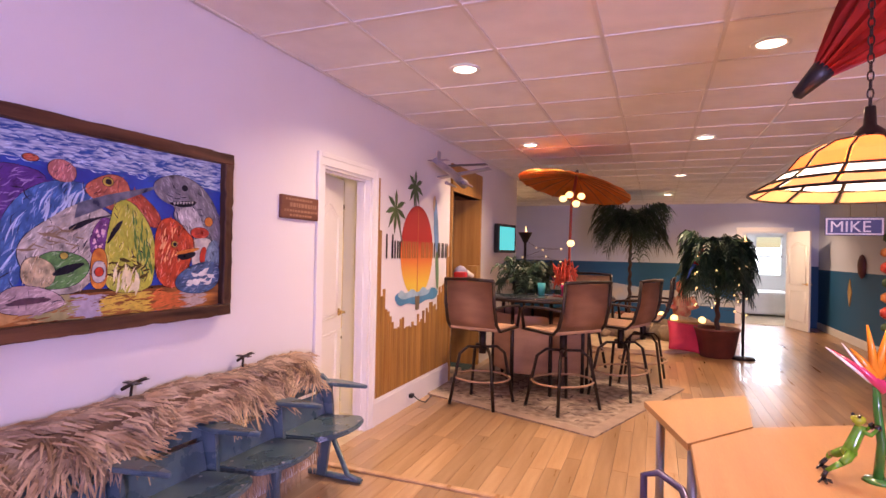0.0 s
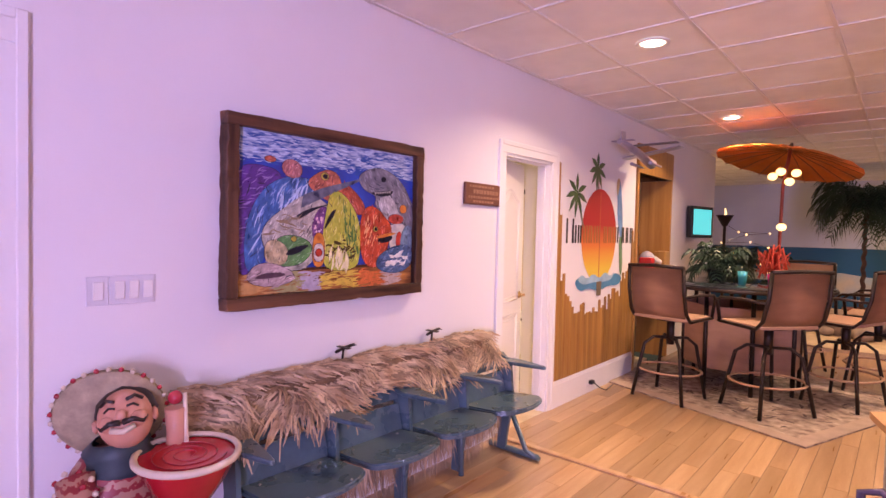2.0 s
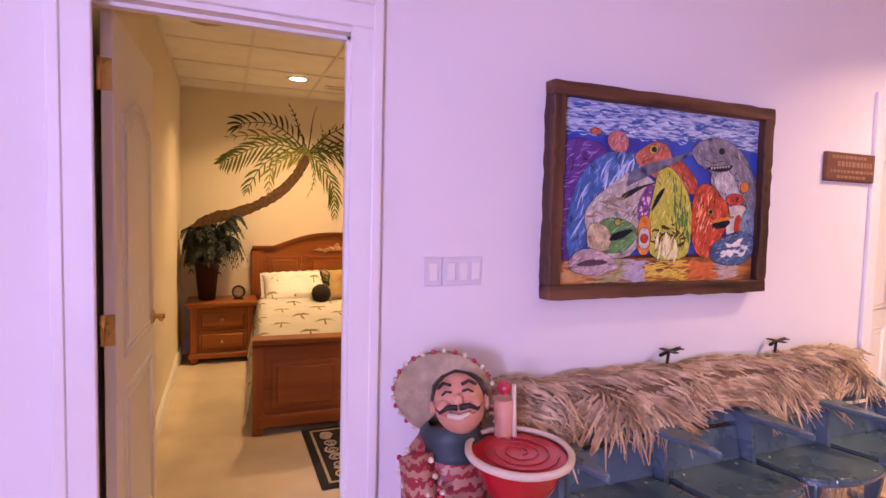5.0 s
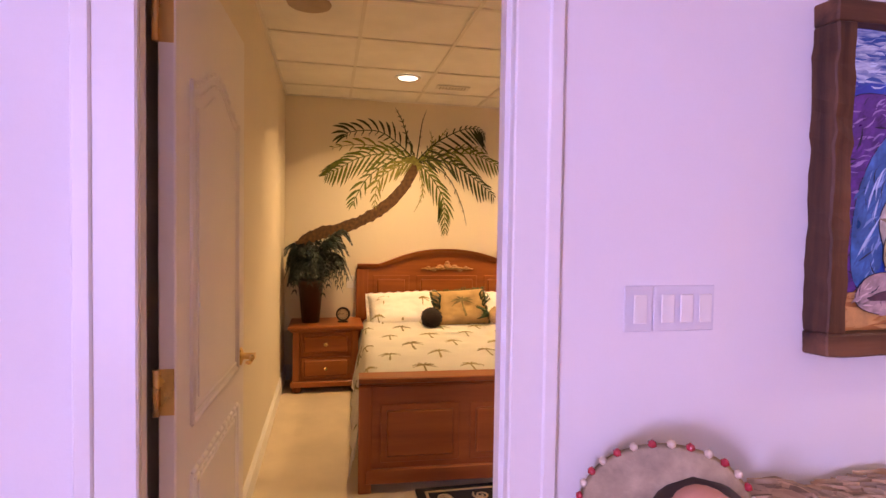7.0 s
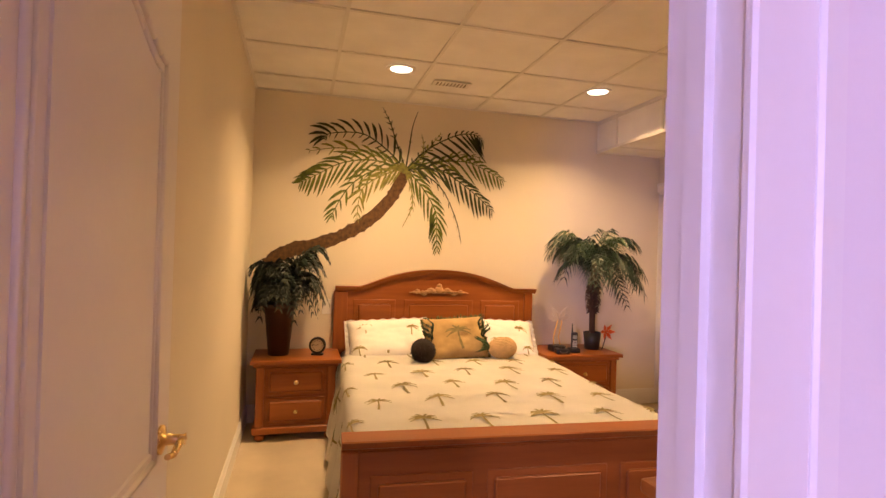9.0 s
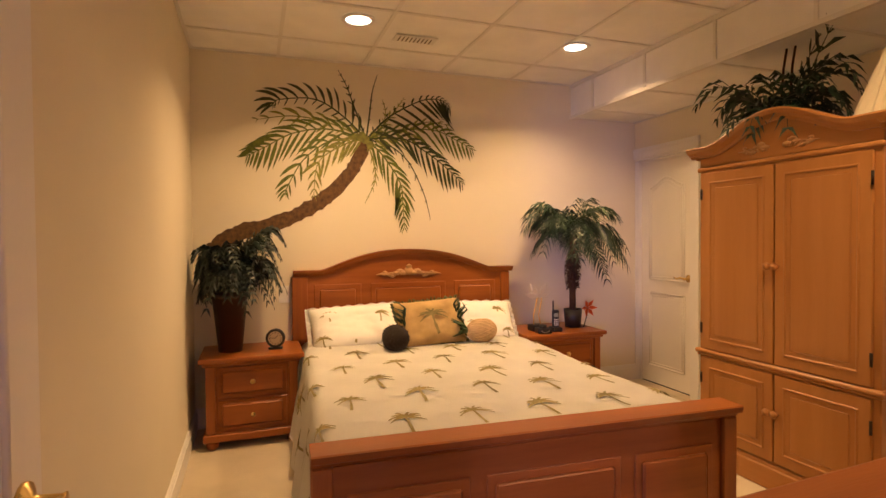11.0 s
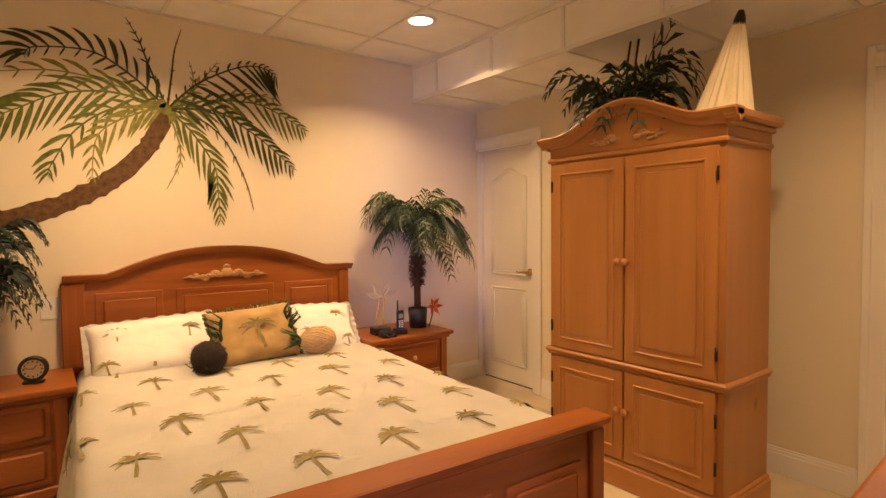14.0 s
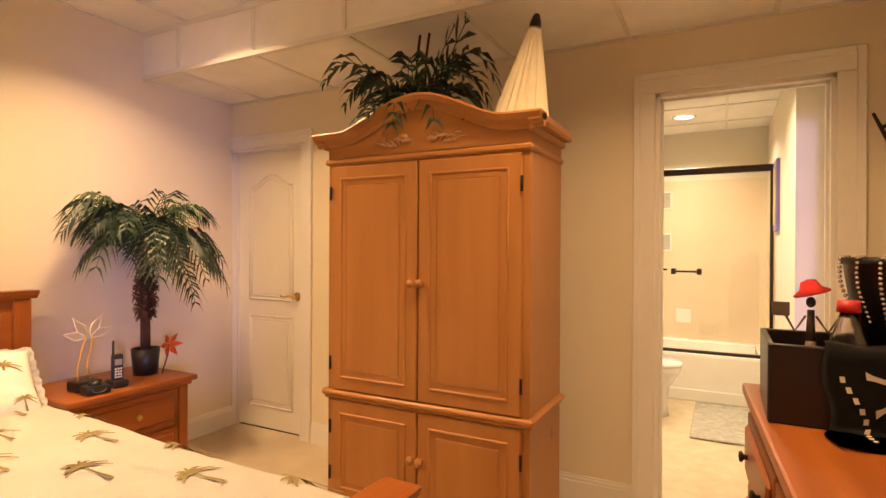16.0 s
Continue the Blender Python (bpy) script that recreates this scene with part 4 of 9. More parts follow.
def shape(poly, material, layer, name="painted_shape", smooth=True):
    """A painted area; poly in unit picture coordinates, x rightwards, y up."""
    pts = [Vector(p) for p in poly]
    if smooth:
        mid = sum(pts, Vector((0, 0))) / len(pts)
        pts = [Vector((min(1, max(0, q.x)), min(1, max(0, q.y)))) for q in [mid + (p - mid) * 1.08 for p in pts]]
        for _ in range(2):
            nx = []
            for a, b in zip(pts, pts[1:] + pts[:1]):
                nx += [a * 0.75 + b * 0.25, a * 0.25 + b * 0.75]
            pts = nx
    if smooth:
        mid = sum(pts, Vector((0, 0))) / len(pts)
        bm = B()
        prism(bm, [(P0 + FW + min(1, max(0, q.x)) * PW, Q0 + FW + min(1, max(0, q.y)) * PH) for q in [p + (p - mid).normalized() * 0.0028 for p in pts]], 0.0003, Matrix.Translation((0.0317 + layer * 0.0008, 0, 0)) @ YZ)
        part("painted_outline", bm, INK, pic)
    bm = B()
    prism(bm, [(P0 + FW + p.x * PW, Q0 + FW + p.y * PH) for p in pts], 0.0006, Matrix.Translation((0.032 + layer * 0.0008, 0, 0)) @ YZ)
    return part(name, bm, material, pic)


def oval(cx, cy, rx, ry, tilt=0, n=14):
    c, s = math.cos(radians(tilt)), math.sin(radians(tilt))
    return [(cx + rx * math.cos(2 * math.pi * i / n) * c - ry * math.sin(2 * math.pi * i / n) * s, cy + rx * math.cos(2 * math.pi * i / n) * s + ry * math.sin(2 * math.pi * i / n) * c) for i in range(n)]


C_SURF = mat("painted_water_glints", (0.70, 0.80, 0.90), 0.4, vary=0.5, scale=9, fine=40, bump=0.05, second=(0.03, 0.10, 0.42), stretch=(1, 2.4, 15))
shape([(0, 0.83), (0, 1), (1, 1), (1, 0.80), (0.7, 0.85), (0.35, 0.82)], C_SURF, 0, smooth=False)
C_FLOOR = mat("painted_wet_bar", (0.62, 0.26, 0.06), 0.3, vary=0.5, scale=5, fine=26, bump=0.05, second=(0.16, 0.05, 0.02), stretch=(1, 1, 6))
shape([(0, 0), (1, 0), (1, 0.15), (0, 0.135)], C_FLOOR, 1, smooth=False)
shape([(0, 0.135), (1, 0.15), (1, 0.165), (0, 0.155)], pmat("painted_bar_edge", (0.13, 0.05, 0.02)), 2, smooth=False)


def strokes(poly, colour, count, seed, angle, length, layer, spread=25, width=0.16):
    """Short leaf-shaped brush strokes laid inside a painted area, as one layer of paint."""
    rnd = random.Random(seed)
    us, vs = [p[0] for p in poly], [p[1] for p in poly]
    bm = B()
    done = tries = 0
    while done < count and tries < count * 20:
        tries += 1
        u, v = rnd.uniform(min(us), max(us)), rnd.uniform(min(vs), max(vs))
        inside = False
        for (x1, y1), (x2, y2) in zip(poly, poly[1:] + poly[:1]):
            if (y1 > v) != (y2 > v) and u < (x2 - x1) * (v - y1) / (y2 - y1) + x1:
                inside = not inside
        if not inside:
            continue
        done += 1
        a = radians(angle + rnd.uniform(-spread, spread))
        L = length * rnd.uniform(0.5, 1.2)
        W = L * width * rnd.uniform(0.6, 1.3)
        bend = L * rnd.uniform(-0.2, 0.2)
        pts = []
        for f, g in ((-0.5, 0), (-0.2, -1), (0.15, -0.8), (0.5, 0), (0.15, 0.6), (-0.2, 0.8)):
            s, q = f * L, g * W + bend * (1 - 4 * f * f)
            pts.append((u + s * math.cos(a) - q * math.sin(a), v + (s * math.sin(a) + q * math.cos(a)) * PW / PH))
        x = 0.0329 + layer * 0.0008 + done * 0.0000004
        bm.faces.new([bm.verts.new((x, P0 + FW + min(1, max(0, pu)) * PW, Q0 + FW + min(1, max(0, pv)) * PH)) for pu, pv in pts])
    tagged(part("paint_layer", bm, mat("painted_strokes", colour, 0.35, vary=0.2, scale=30, bump=0.1), pic), "", "", "", "stuff")


def figure(poly, colour, layer, angle=70, dark=(0.25, 0.2, 0.3), n=60, length=0.05, second=None, light=0.5):
    """A painted creature: ground colour, then darker and lighter strokes along its body."""
    shape(poly, pmat("painted_body", colour, second), layer)
    k = len(poly) * 7 + layer
    strokes(poly, tuple(c * (0.45 * d + 0.45) for c, d in zip(colour, dark)), n * 2, k, angle, length * 0.8, layer, width=0.07)
    strokes(poly, tuple(c + (0.92 - c) * light * 0.38 for c in colour), n, k + 1, angle, length * 0.6, layer + 0.03, width=0.07)
    strokes(poly, (0.02, 0.02, 0.05), n // 3, k + 2, angle + 20, length * 0.7, layer + 0.06, 50, 0.05)


for x, w, col in ((0.12, 0.08, (0.75, 0.45, 0.16)), (0.25, 0.06, (0.40, 0.50, 0.22)), (0.36, 0.045, (0.55, 0.62, 0.85)), (0.52, 0.10, (0.90, 0.74, 0.10)), (0.72, 0.08, (0.85, 0.18, 0.05)), (0.85, 0.05, (0.62, 0.58, 0.55))):
    strokes([(x - w, 0.01), (x + w, 0.01), (x + w, 0.125), (x - w, 0.12)], tuple(0.62 * c + 0.38 * d for c, d in zip(col, (0.42, 0.17, 0.05))), 60, int(x * 100), 3, 0.075, 3, 6, 0.075)
strokes([(0, 0.82), (1, 0.80), (1, 0.98), (0, 0.98)], (0.62, 0.74, 0.88), 190, 3, 0, 0.045, 0.2, 9, 0.075)
strokes([(0, 0.80), (1, 0.78), (1, 0.98), (0, 0.98)], (0.03, 0.10, 0.40), 190, 4, 0, 0.05, 0.3, 9, 0.075)
PURPLE, NAVY, OFFW, DARKP = (0.20, 0.07, 0.42), (0.10, 0.26, 0.66), (0.74, 0.70, 0.60), (0.02, 0.02, 0.04)
C_DARK, C_WHITE = pmat("painted_dark", DARKP), pmat("painted_off_white", OFFW, (0.45, 0.43, 0.42), 18)
C_RED, C_ORANGE, C_YEL = pmat("painted_red", (0.80, 0.10, 0.04), (0.45, 0.03, 0.02)), pmat("painted_orange", (0.85, 0.36, 0.06), (0.55, 0.14, 0.03)), pmat("painted_yellow", (0.85, 0.70, 0.10))
figure([(0.0, 0.16), (0.0, 0.74), (0.08, 0.78), (0.22, 0.74), (0.14, 0.52), (0.08, 0.16)], PURPLE, 4, 20, n=50, length=0.08)
figure([(0.05, 0.18), (0.05, 0.42), (0.10, 0.60), (0.18, 0.70), (0.28, 0.73), (0.42, 0.69), (0.36, 0.58), (0.24, 0.46), (0.15, 0.32), (0.10, 0.16)], NAVY, 5, 60, n=80, length=0.07, light=0.6)
strokes([(0.06, 0.24), (0.10, 0.58), (0.26, 0.71), (0.36, 0.66), (0.22, 0.50), (0.12, 0.30)], (0.55, 0.68, 0.88), 24, 77, 68, 0.10, 6, 12, 0.05)
figure([(0.12, 0.34), (0.14, 0.44), (0.22, 0.53), (0.31, 0.62), (0.38, 0.61), (0.45, 0.55), (0.40, 0.50), (0.37, 0.38), (0.36, 0.17), (0.20, 0.16)], OFFW, 7, 55, (0.55, 0.48, 0.35), n=60, length=0.06, light=0.7)
shape([(0.30, 0.545), (0.64, 0.765), (0.645, 0.78), (0.42, 0.69), (0.31, 0.63)], pmat("painted_bill", (0.22, 0.24, 0.30), (0.06, 0.07, 0.12)), 9, smooth=False)
shape([(0.28, 0.50), (0.36, 0.55), (0.47, 0.585), (0.36, 0.535), (0.30, 0.475)], C_DARK, 9)
strokes([(0.14, 0.38), (0.20, 0.50), (0.34, 0.50), (0.30, 0.36)], (0.30, 0.22, 0.12), 16, 8, 10, 0.08, 9, 30, 0.06)
figure([(0.33, 0.71), (0.39, 0.78), (0.45, 0.81), (0.50, 0.78), (0.52, 0.70), (0.46, 0.60), (0.40, 0.64)], (0.80, 0.24, 0.14), 6, 60, n=36, length=0.04)
shape(oval(0.425, 0.765, 0.020, 0.024), C_YEL, 8)
shape(oval(0.427, 0.765, 0.010, 0.013), C_DARK, 9)
figure(oval(0.255, 0.79, 0.045, 0.055, 20), (0.82, 0.30, 0.26), 6, 70, n=22, length=0.04)
figure(oval(0.15, 0.835, 0.024, 0.017), (0.75, 0.16, 0.08), 6, 0, n=8, length=0.02)
figure([(0.49, 0.68), (0.54, 0.74), (0.60, 0.68), (0.66, 0.60), (0.66, 0.52), (0.58, 0.54)], (0.70, 0.13, 0.07), 6, 120, n=36, length=0.04)
figure([(0.37, 0.34), (0.36, 0.44), (0.40, 0.56), (0.45, 0.54), (0.45, 0.36)], (0.35, 0.12, 0.42), 8, 80, n=24, length=0.03)
strokes([(0.37, 0.36), (0.38, 0.52), (0.44, 0.52), (0.44, 0.36)], (0.80, 0.55, 0.60), 20, 5, 0, 0.016, 8.5, 90, 0.4)
figure([(0.43, 0.15), (0.42, 0.34), (0.44, 0.52), (0.46, 0.64), (0.51, 0.66), (0.58, 0.58), (0.63, 0.44), (0.63, 0.26), (0.61, 0.15)], (0.74, 0.70, 0.10), 9, 80, (0.5, 0.62, 0.4), n=90, length=0.06, second=(0.36, 0.46, 0.06))
strokes([(0.55, 0.20), (0.53, 0.62), (0.60, 0.50), (0.63, 0.24)], (0.12, 0.26, 0.06), 40, 15, 95, 0.06, 9.5, 14, 0.08)
shape([(0.42, 0.40), (0.455, 0.52), (0.495, 0.555), (0.46, 0.47)], C_DARK, 10)
strokes([(0.43, 0.22), (0.44, 0.34), (0.60, 0.34), (0.60, 0.22)], (0.10, 0.07, 0.02), 26, 16, 10, 0.05, 10, 45, 0.13)
strokes([(0.46, 0.15), (0.46, 0.26), (0.56, 0.26), (0.56, 0.15)], (0.90, 0.84, 0.50), 22, 17, 80, 0.07, 10.4, 14, 0.10)
figure([(0.65, 0.22), (0.64, 0.42), (0.66, 0.55), (0.72, 0.58), (0.79, 0.51), (0.85, 0.42), (0.82, 0.34), (0.80, 0.20), (0.72, 0.14)], (0.86, 0.13, 0.05), 9, 75, (0.4, 0.2, 0.3), n=90, length=0.045)
strokes([(0.66, 0.30), (0.67, 0.50), (0.74, 0.52), (0.76, 0.30)], (0.95, 0.50, 0.24), 30, 19, 75, 0.035, 9.6, 20, 0.12)
shape([(0.75, 0.355), (0.85, 0.375), (0.84, 0.335), (0.77, 0.315)], C_DARK, 10)
shape([(0.74, 0.37), (0.86, 0.40), (0.87, 0.385), (0.76, 0.35)], C_ORANGE, 11)
shape(oval(0.735, 0.42, 0.014, 0.018), C_YEL, 11)
shape(oval(0.737, 0.42, 0.007, 0.010), C_DARK, 12)
figure([(0.63, 0.77), (0.68, 0.83), (0.78, 0.86), (0.90, 0.79), (0.99, 0.62), (0.99, 0.40), (0.93, 0.38), (0.86, 0.48), (0.80, 0.52), (0.73, 0.60), (0.75, 0.66), (0.67, 0.69)], (0.33, 0.32, 0.37), 6, 130, (0.35, 0.35, 0.42), n=90, length=0.06)
figure([(0.74, 0.62), (0.82, 0.68), (0.88, 0.60), (0.92, 0.44), (0.82, 0.48)], (0.72, 0.70, 0.70), 7, 110, (0.5, 0.5, 0.56), n=40, length=0.05, light=0.8)
shape([(0.70, 0.685), (0.78, 0.70), (0.85, 0.715), (0.83, 0.675), (0.75, 0.665)], C_DARK, 9)
for i in range(7):
    x = 0.725 + i * 0.016
    shape([(x, 0.688 + 0.003 * i), (x + 0.012, 0.691 + 0.003 * i), (x + 0.006, 0.672 + 0.003 * i)], C_WHITE, 11, smooth=False)
shape(oval(0.785, 0.79, 0.013, 0.017), C_DARK, 9)
figure([(0.18, 0.18), (0.17, 0.32), (0.23, 0.37), (0.33, 0.34), (0.36, 0.27), (0.30, 0.18)], (0.20, 0.46, 0.14), 10, 30, (0.25, 0.35, 0.3), n=40, length=0.05)
figure([(0.13, 0.20), (0.13, 0.32), (0.18, 0.34), (0.24, 0.28), (0.22, 0.18)], (0.85, 0.72, 0.40), 11, 70, (0.6, 0.4, 0.3), n=20, length=0.03)
shape([(0.22, 0.24), (0.26, 0.29), (0.35, 0.31), (0.28, 0.25)], C_DARK, 12)
shape(oval(0.265, 0.345, 0.013, 0.016), C_YEL, 12)
figure([(0.05, 0.10), (0.08, 0.18), (0.15, 0.195), (0.24, 0.15), (0.27, 0.09), (0.20, 0.055), (0.10, 0.06)], (0.72, 0.55, 0.54), 12, 20, (0.4, 0.35, 0.4), n=26, length=0.06)
shape([(0.07, 0.105), (0.15, 0.14), (0.24, 0.12), (0.15, 0.10)], pmat("painted_shadow_line", (0.16, 0.08, 0.12)), 13)
shape([(0.365, 0.17), (0.365, 0.33), (0.38, 0.38), (0.41, 0.38), (0.425, 0.33), (0.425, 0.17)], C_ORANGE, 11)
shape([(0.37, 0.20), (0.37, 0.31), (0.42, 0.31), (0.42, 0.20)], C_WHITE, 12)
shape(oval(0.395, 0.255, 0.016, 0.024), C_RED, 13)
shape([(0.84, 0.24), (0.83, 0.44), (0.87, 0.46), (0.93, 0.46), (0.95, 0.42), (0.93, 0.24)], C_WHITE, 9)
shape([(0.875, 0.30), (0.885, 0.40), (0.915, 0.40), (0.91, 0.30)], C_RED, 10)
figure([(0.91, 0.24), (0.91, 0.36), (0.95, 0.46), (0.99, 0.42), (0.99, 0.24)], (0.30, 0.45, 0.60), 10, 70, n=24, length=0.05)
figure(oval(0.875, 0.50, 0.05, 0.035), (0.80, 0.10, 0.06), 9, 0, n=20, length=0.025)
shape(oval(0.925, 0.58, 0.022, 0.030), C_ORANGE, 10)
figure([(0.75, 0.14), (0.76, 0.22), (0.86, 0.29), (0.98, 0.30), (0.99, 0.16), (0.92, 0.10), (0.82, 0.10)], (0.12, 0.22, 0.42), 11, 25, (0.15, 0.15, 0.2), n=60, length=0.05, light=0.7)
strokes([(0.82, 0.16), (0.84, 0.24), (0.96, 0.25), (0.95, 0.15)], (0.80, 0.78, 0.74), 16, 31, 15, 0.05, 12, 30, 0.18)

# ---- switch plate, wooden sign ----
sw = thing("switch_plate", "white four-gang rocker switch plate on the wall", "light switch", pose(MX, 0, 0))
bm = B()
box(bm, 0, 0.006, 0.718, 0.789, 1.160, 1.266, 0.002)
box(bm, 0, 0.006, 0.791, 0.950, 1.160, 1.266, 0.002)
part("plate", bm, mat("grey_white_plate", (0.70, 0.68, 0.68), 0.35, vary=0.03), sw)
for i in range(4):
    y = 0.737 + i * 0.049 + (0.021 if i else 0)
    bm = B()
    box(bm, 0.005, 0.009, y, y + 0.034, 1.180, 1.246, 0.002, m=Matrix.Rotation(radians(0.2), 4, "Y"))
    part("rocker", bm, DOOR_W, sw)
sg = thing("wooden_sign", "small brown wooden sign with carved lettering", "sign", pose(MX, 0, 0))
SIGNW = wood("sign_wood", (0.24, 0.10, 0.055), (0.14, 0.055, 0.030), "y", 0.6, knots=True, coat=0)
bm = B()
box(bm, 0.0, 0.022, 2.84, 3.225, 1.64, 1.785, 0.004)
part("board", bm, SIGNW, sg)
LETTER = mat("pale_letter_paint", (0.36, 0.19, 0.11), 0.6, vary=0.2)
for z, h, a, b in ((1.762, 0.014, 2.88, 3.15), (1.727, 0.026, 2.92, 3.18), (1.69, 0.014, 2.87, 3.19), (1.662, 0.014, 2.92, 3.14)):
    y = a
    random.seed(int(z * 1000))
    while y < b:
        w = random.uniform(0.012, 0.03)
        bm = B()
        box(bm, 0.0215, 0.0235, y, y + w, z - h / 2, z + h / 2)
        part("letter_bar", bm, LETTER, sg)
        y += w + 0.008

# ---- row of stadium seats with a straw skirt ----
seats = thing("stadium_seats", "row of four worn blue-green wooden stadium seats", "seating", pose(-1.62, 0, 0))
SP = (1.16, 1.64, 2.12, 2.60, 3.08)


def slat(bm, y0, y1, x, z0, z1, lean, t=0.018):
    m = Matrix.Translation((x, 0, z0)) @ Matrix.Rotation(radians(lean), 4, "Y")
    box(bm, -t, 0, y0, y1, 0, z1 - z0, 0.007, m=m, seg=2)


for i in range(4):
    a, b = SP[i] + 0.015, SP[i + 1] - 0.015
    for z0, z1 in ((0.41, 0.55), (0.562, 0.69)):
        bm = B()
        slat(bm, a, b, 0.02 - (z0 - 0.41) * 0.25, z0, z1, -14)
        part("back_slat", bm, SEATBLUE, seats)
    bm = B()
    n = 14
    poly = [(0.01, a + 0.01), (0.01, b - 0.01)]
    for k in range(n + 1):
        q = math.pi * k / n
        poly.append((0.26 + 0.11 * math.sin(q), (a + b) / 2 + (b - a) / 2 * 0.99 * math.cos(q) * (1.0 if abs(math.cos(q)) < 0.999 else 1)))
    prism(bm, poly, 0.028, Matrix.Translation((0, 0, 0.385)) @ Matrix.Rotation(radians(-5), 4, "Y"))
    bmesh.ops.bevel(bm, geom=bm.edges[:], offset=0.009, segments=2, affect="EDGES")
    pan = part("seat", bm, SEATBLUE, seats)
    for x, y in ((0.33, a + 0.12), (0.33, b - 0.12), (0.06, a + 0.08), (0.06, b - 0.08)):
        bm = B()
        ball(bm, (x, y, 0.414 + x * 0.085), 0.009, 1, 1, 0.5, 1)
        part("bolt", bm, STEEL, pan)
for y in SP:
    bm = B()
    prism(bm, [(-0.04, 0.02), (0.02, 0.02), (0.06, 0.30), (0.07, 0.40), (0.05, 0.60), (-0.02, 0.66), (-0.08, 0.66), (-0.03, 0.40)], 0.022, Matrix.Translation((0, y + 0.011, 0)) @ XZ)
    st = part("standard", bm, SEATBLUE, seats)
    bm = B()
    prism(bm, [(-0.04, y - 0.035), (-0.04, y + 0.035), (0.06, y + 0.058), (0.16, y + 0.044), (0.30, y + 0.012), (0.31, y), (0.30, y - 0.012), (0.16, y - 0.044), (0.06, y - 0.058)], 0.022, Matrix.Translation((0, 0, 0.60)))
    bmesh.ops.bevel(bm, geom=bm.edges[:], offset=0.005, segments=1, affect="EDGES")
    part("armrest", bm, SEATBLUE, seats)
    bm = B()
    tube(bm, [(0.02, y, 0.36), (0.18, y, 0.05), (0.28, y, 0.022)] if y == SP[-1] else [(0.02, y, 0.36), (0.03, y, 0.0)], 0.017, 8)
    part("leg", bm, SEATBLUE, seats)
bm = B()
tube(bm, [(-0.02, SP[0], 0.36), (-0.02, SP[-1], 0.36)], 0.02, 8)
part("rail", bm, DARKM, seats)
bm = B()
tube(bm, [(-0.12, 3.10, 0.02), (0.26, 3.10, 0.02)], 0.02, 8)
part("foot", bm, SEATBLUE, seats)
random.seed(21)
bm = B()
def strand(p, pts, width):
    """One flat straw, bent at the given points."""
    side = (pts[-1] - pts[0]).cross(Vector((1, 0, 0.5))).normalized() * width
    a = [(bm.verts.new(q - side * f), bm.verts.new(q + side * f)) for q, f in zip(pts, (0.8, 1.0, 0.9, 0.35))]
    for m, n2 in zip(a, a[1:]):
        bm.faces.new((m[0], m[1], n2[1], n2[0]))


for k in range(2000):
    y = random.uniform(1.0, 2.98)
    row = random.random()
    x0 = -1.755 + 0.13 * row
    z0 = 0.80 - 0.13 * row ** 1.5 - 0.02 * abs(math.sin(y * 3.1)) + random.uniform(-0.012, 0.012)
    comb = 2.0 * noise.noise(Vector((y * 3.4, 4.0, row * 0.8))) + 0.4
    L = random.uniform(0.10, 0.20)
    across = Vector((0.36, 0, -0.10 - 0.26 * row))
    along = Vector((0.0, comb * 1.9 + random.uniform(-0.25, 0.25), -0.05))
    d = (across + along).normalized() * L
    p = Vector((x0, y - d.y * 0.5, z0))
    wob = [Vector((random.uniform(0, 0.018), random.uniform(-0.012, 0.012), random.uniform(-0.012, 0.020))) for _ in range(3)]
    strand(p, [p, p + d * 0.34 + wob[0], p + d * 0.68 + wob[1], p + d + wob[2] + Vector((0, 0, -0.012))], random.uniform(0.0038, 0.0068))
for k in range(900):
    y = random.uniform(1.0, 2.98)
    a = 1.1 * noise.noise(Vector((y * 2.2, 7.0, 0))) + random.uniform(-0.5, 0.5) + 0.9
    d = Vector((math.cos(a) * 0.7, math.sin(a), -0.12)) * random.uniform(0.08, 0.20)
    p = Vector((random.uniform(-1.79, -1.69), y - d.y * 0.5, 0.79 + 0.022 * noise.noise(Vector((y * 6, 1, 2))) + random.uniform(-0.006, 0.012)))
    up = [Vector((0, random.uniform(-0.012, 0.012), random.uniform(0, 0.016))) for _ in range(2)]
    strand(p, [p, p + d * 0.34 + up[0], p + d * 0.68 + up[1], p + d], random.uniform(0.0038, 0.0068))
for k in range(1500):
    y = random.uniform(1.2, 3.05)
    p = Vector((-1.66 + random.uniform(-0.04, 0.03), y, random.uniform(0.25, 0.40)))
    d = Vector((random.uniform(-0.02, 0.05), random.uniform(-0.05, 0.05), -random.uniform(0.15, 0.26)))
    w = Vector((0.2, 1, 0)) * 0.006
    v = [bm.verts.new(q) for q in (p - w, p + w, p + d)]
    bm.faces.new(v)
straw = part("straw", bm, STRAW)
tagged(straw, "shaggy dry straw thatch draped over the seat backs", "thatch", "", "stuff")
# plain box behind the strands, its dark colour paints the shade in the gaps
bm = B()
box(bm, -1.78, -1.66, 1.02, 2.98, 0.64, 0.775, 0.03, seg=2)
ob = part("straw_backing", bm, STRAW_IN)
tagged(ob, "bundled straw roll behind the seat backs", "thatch")
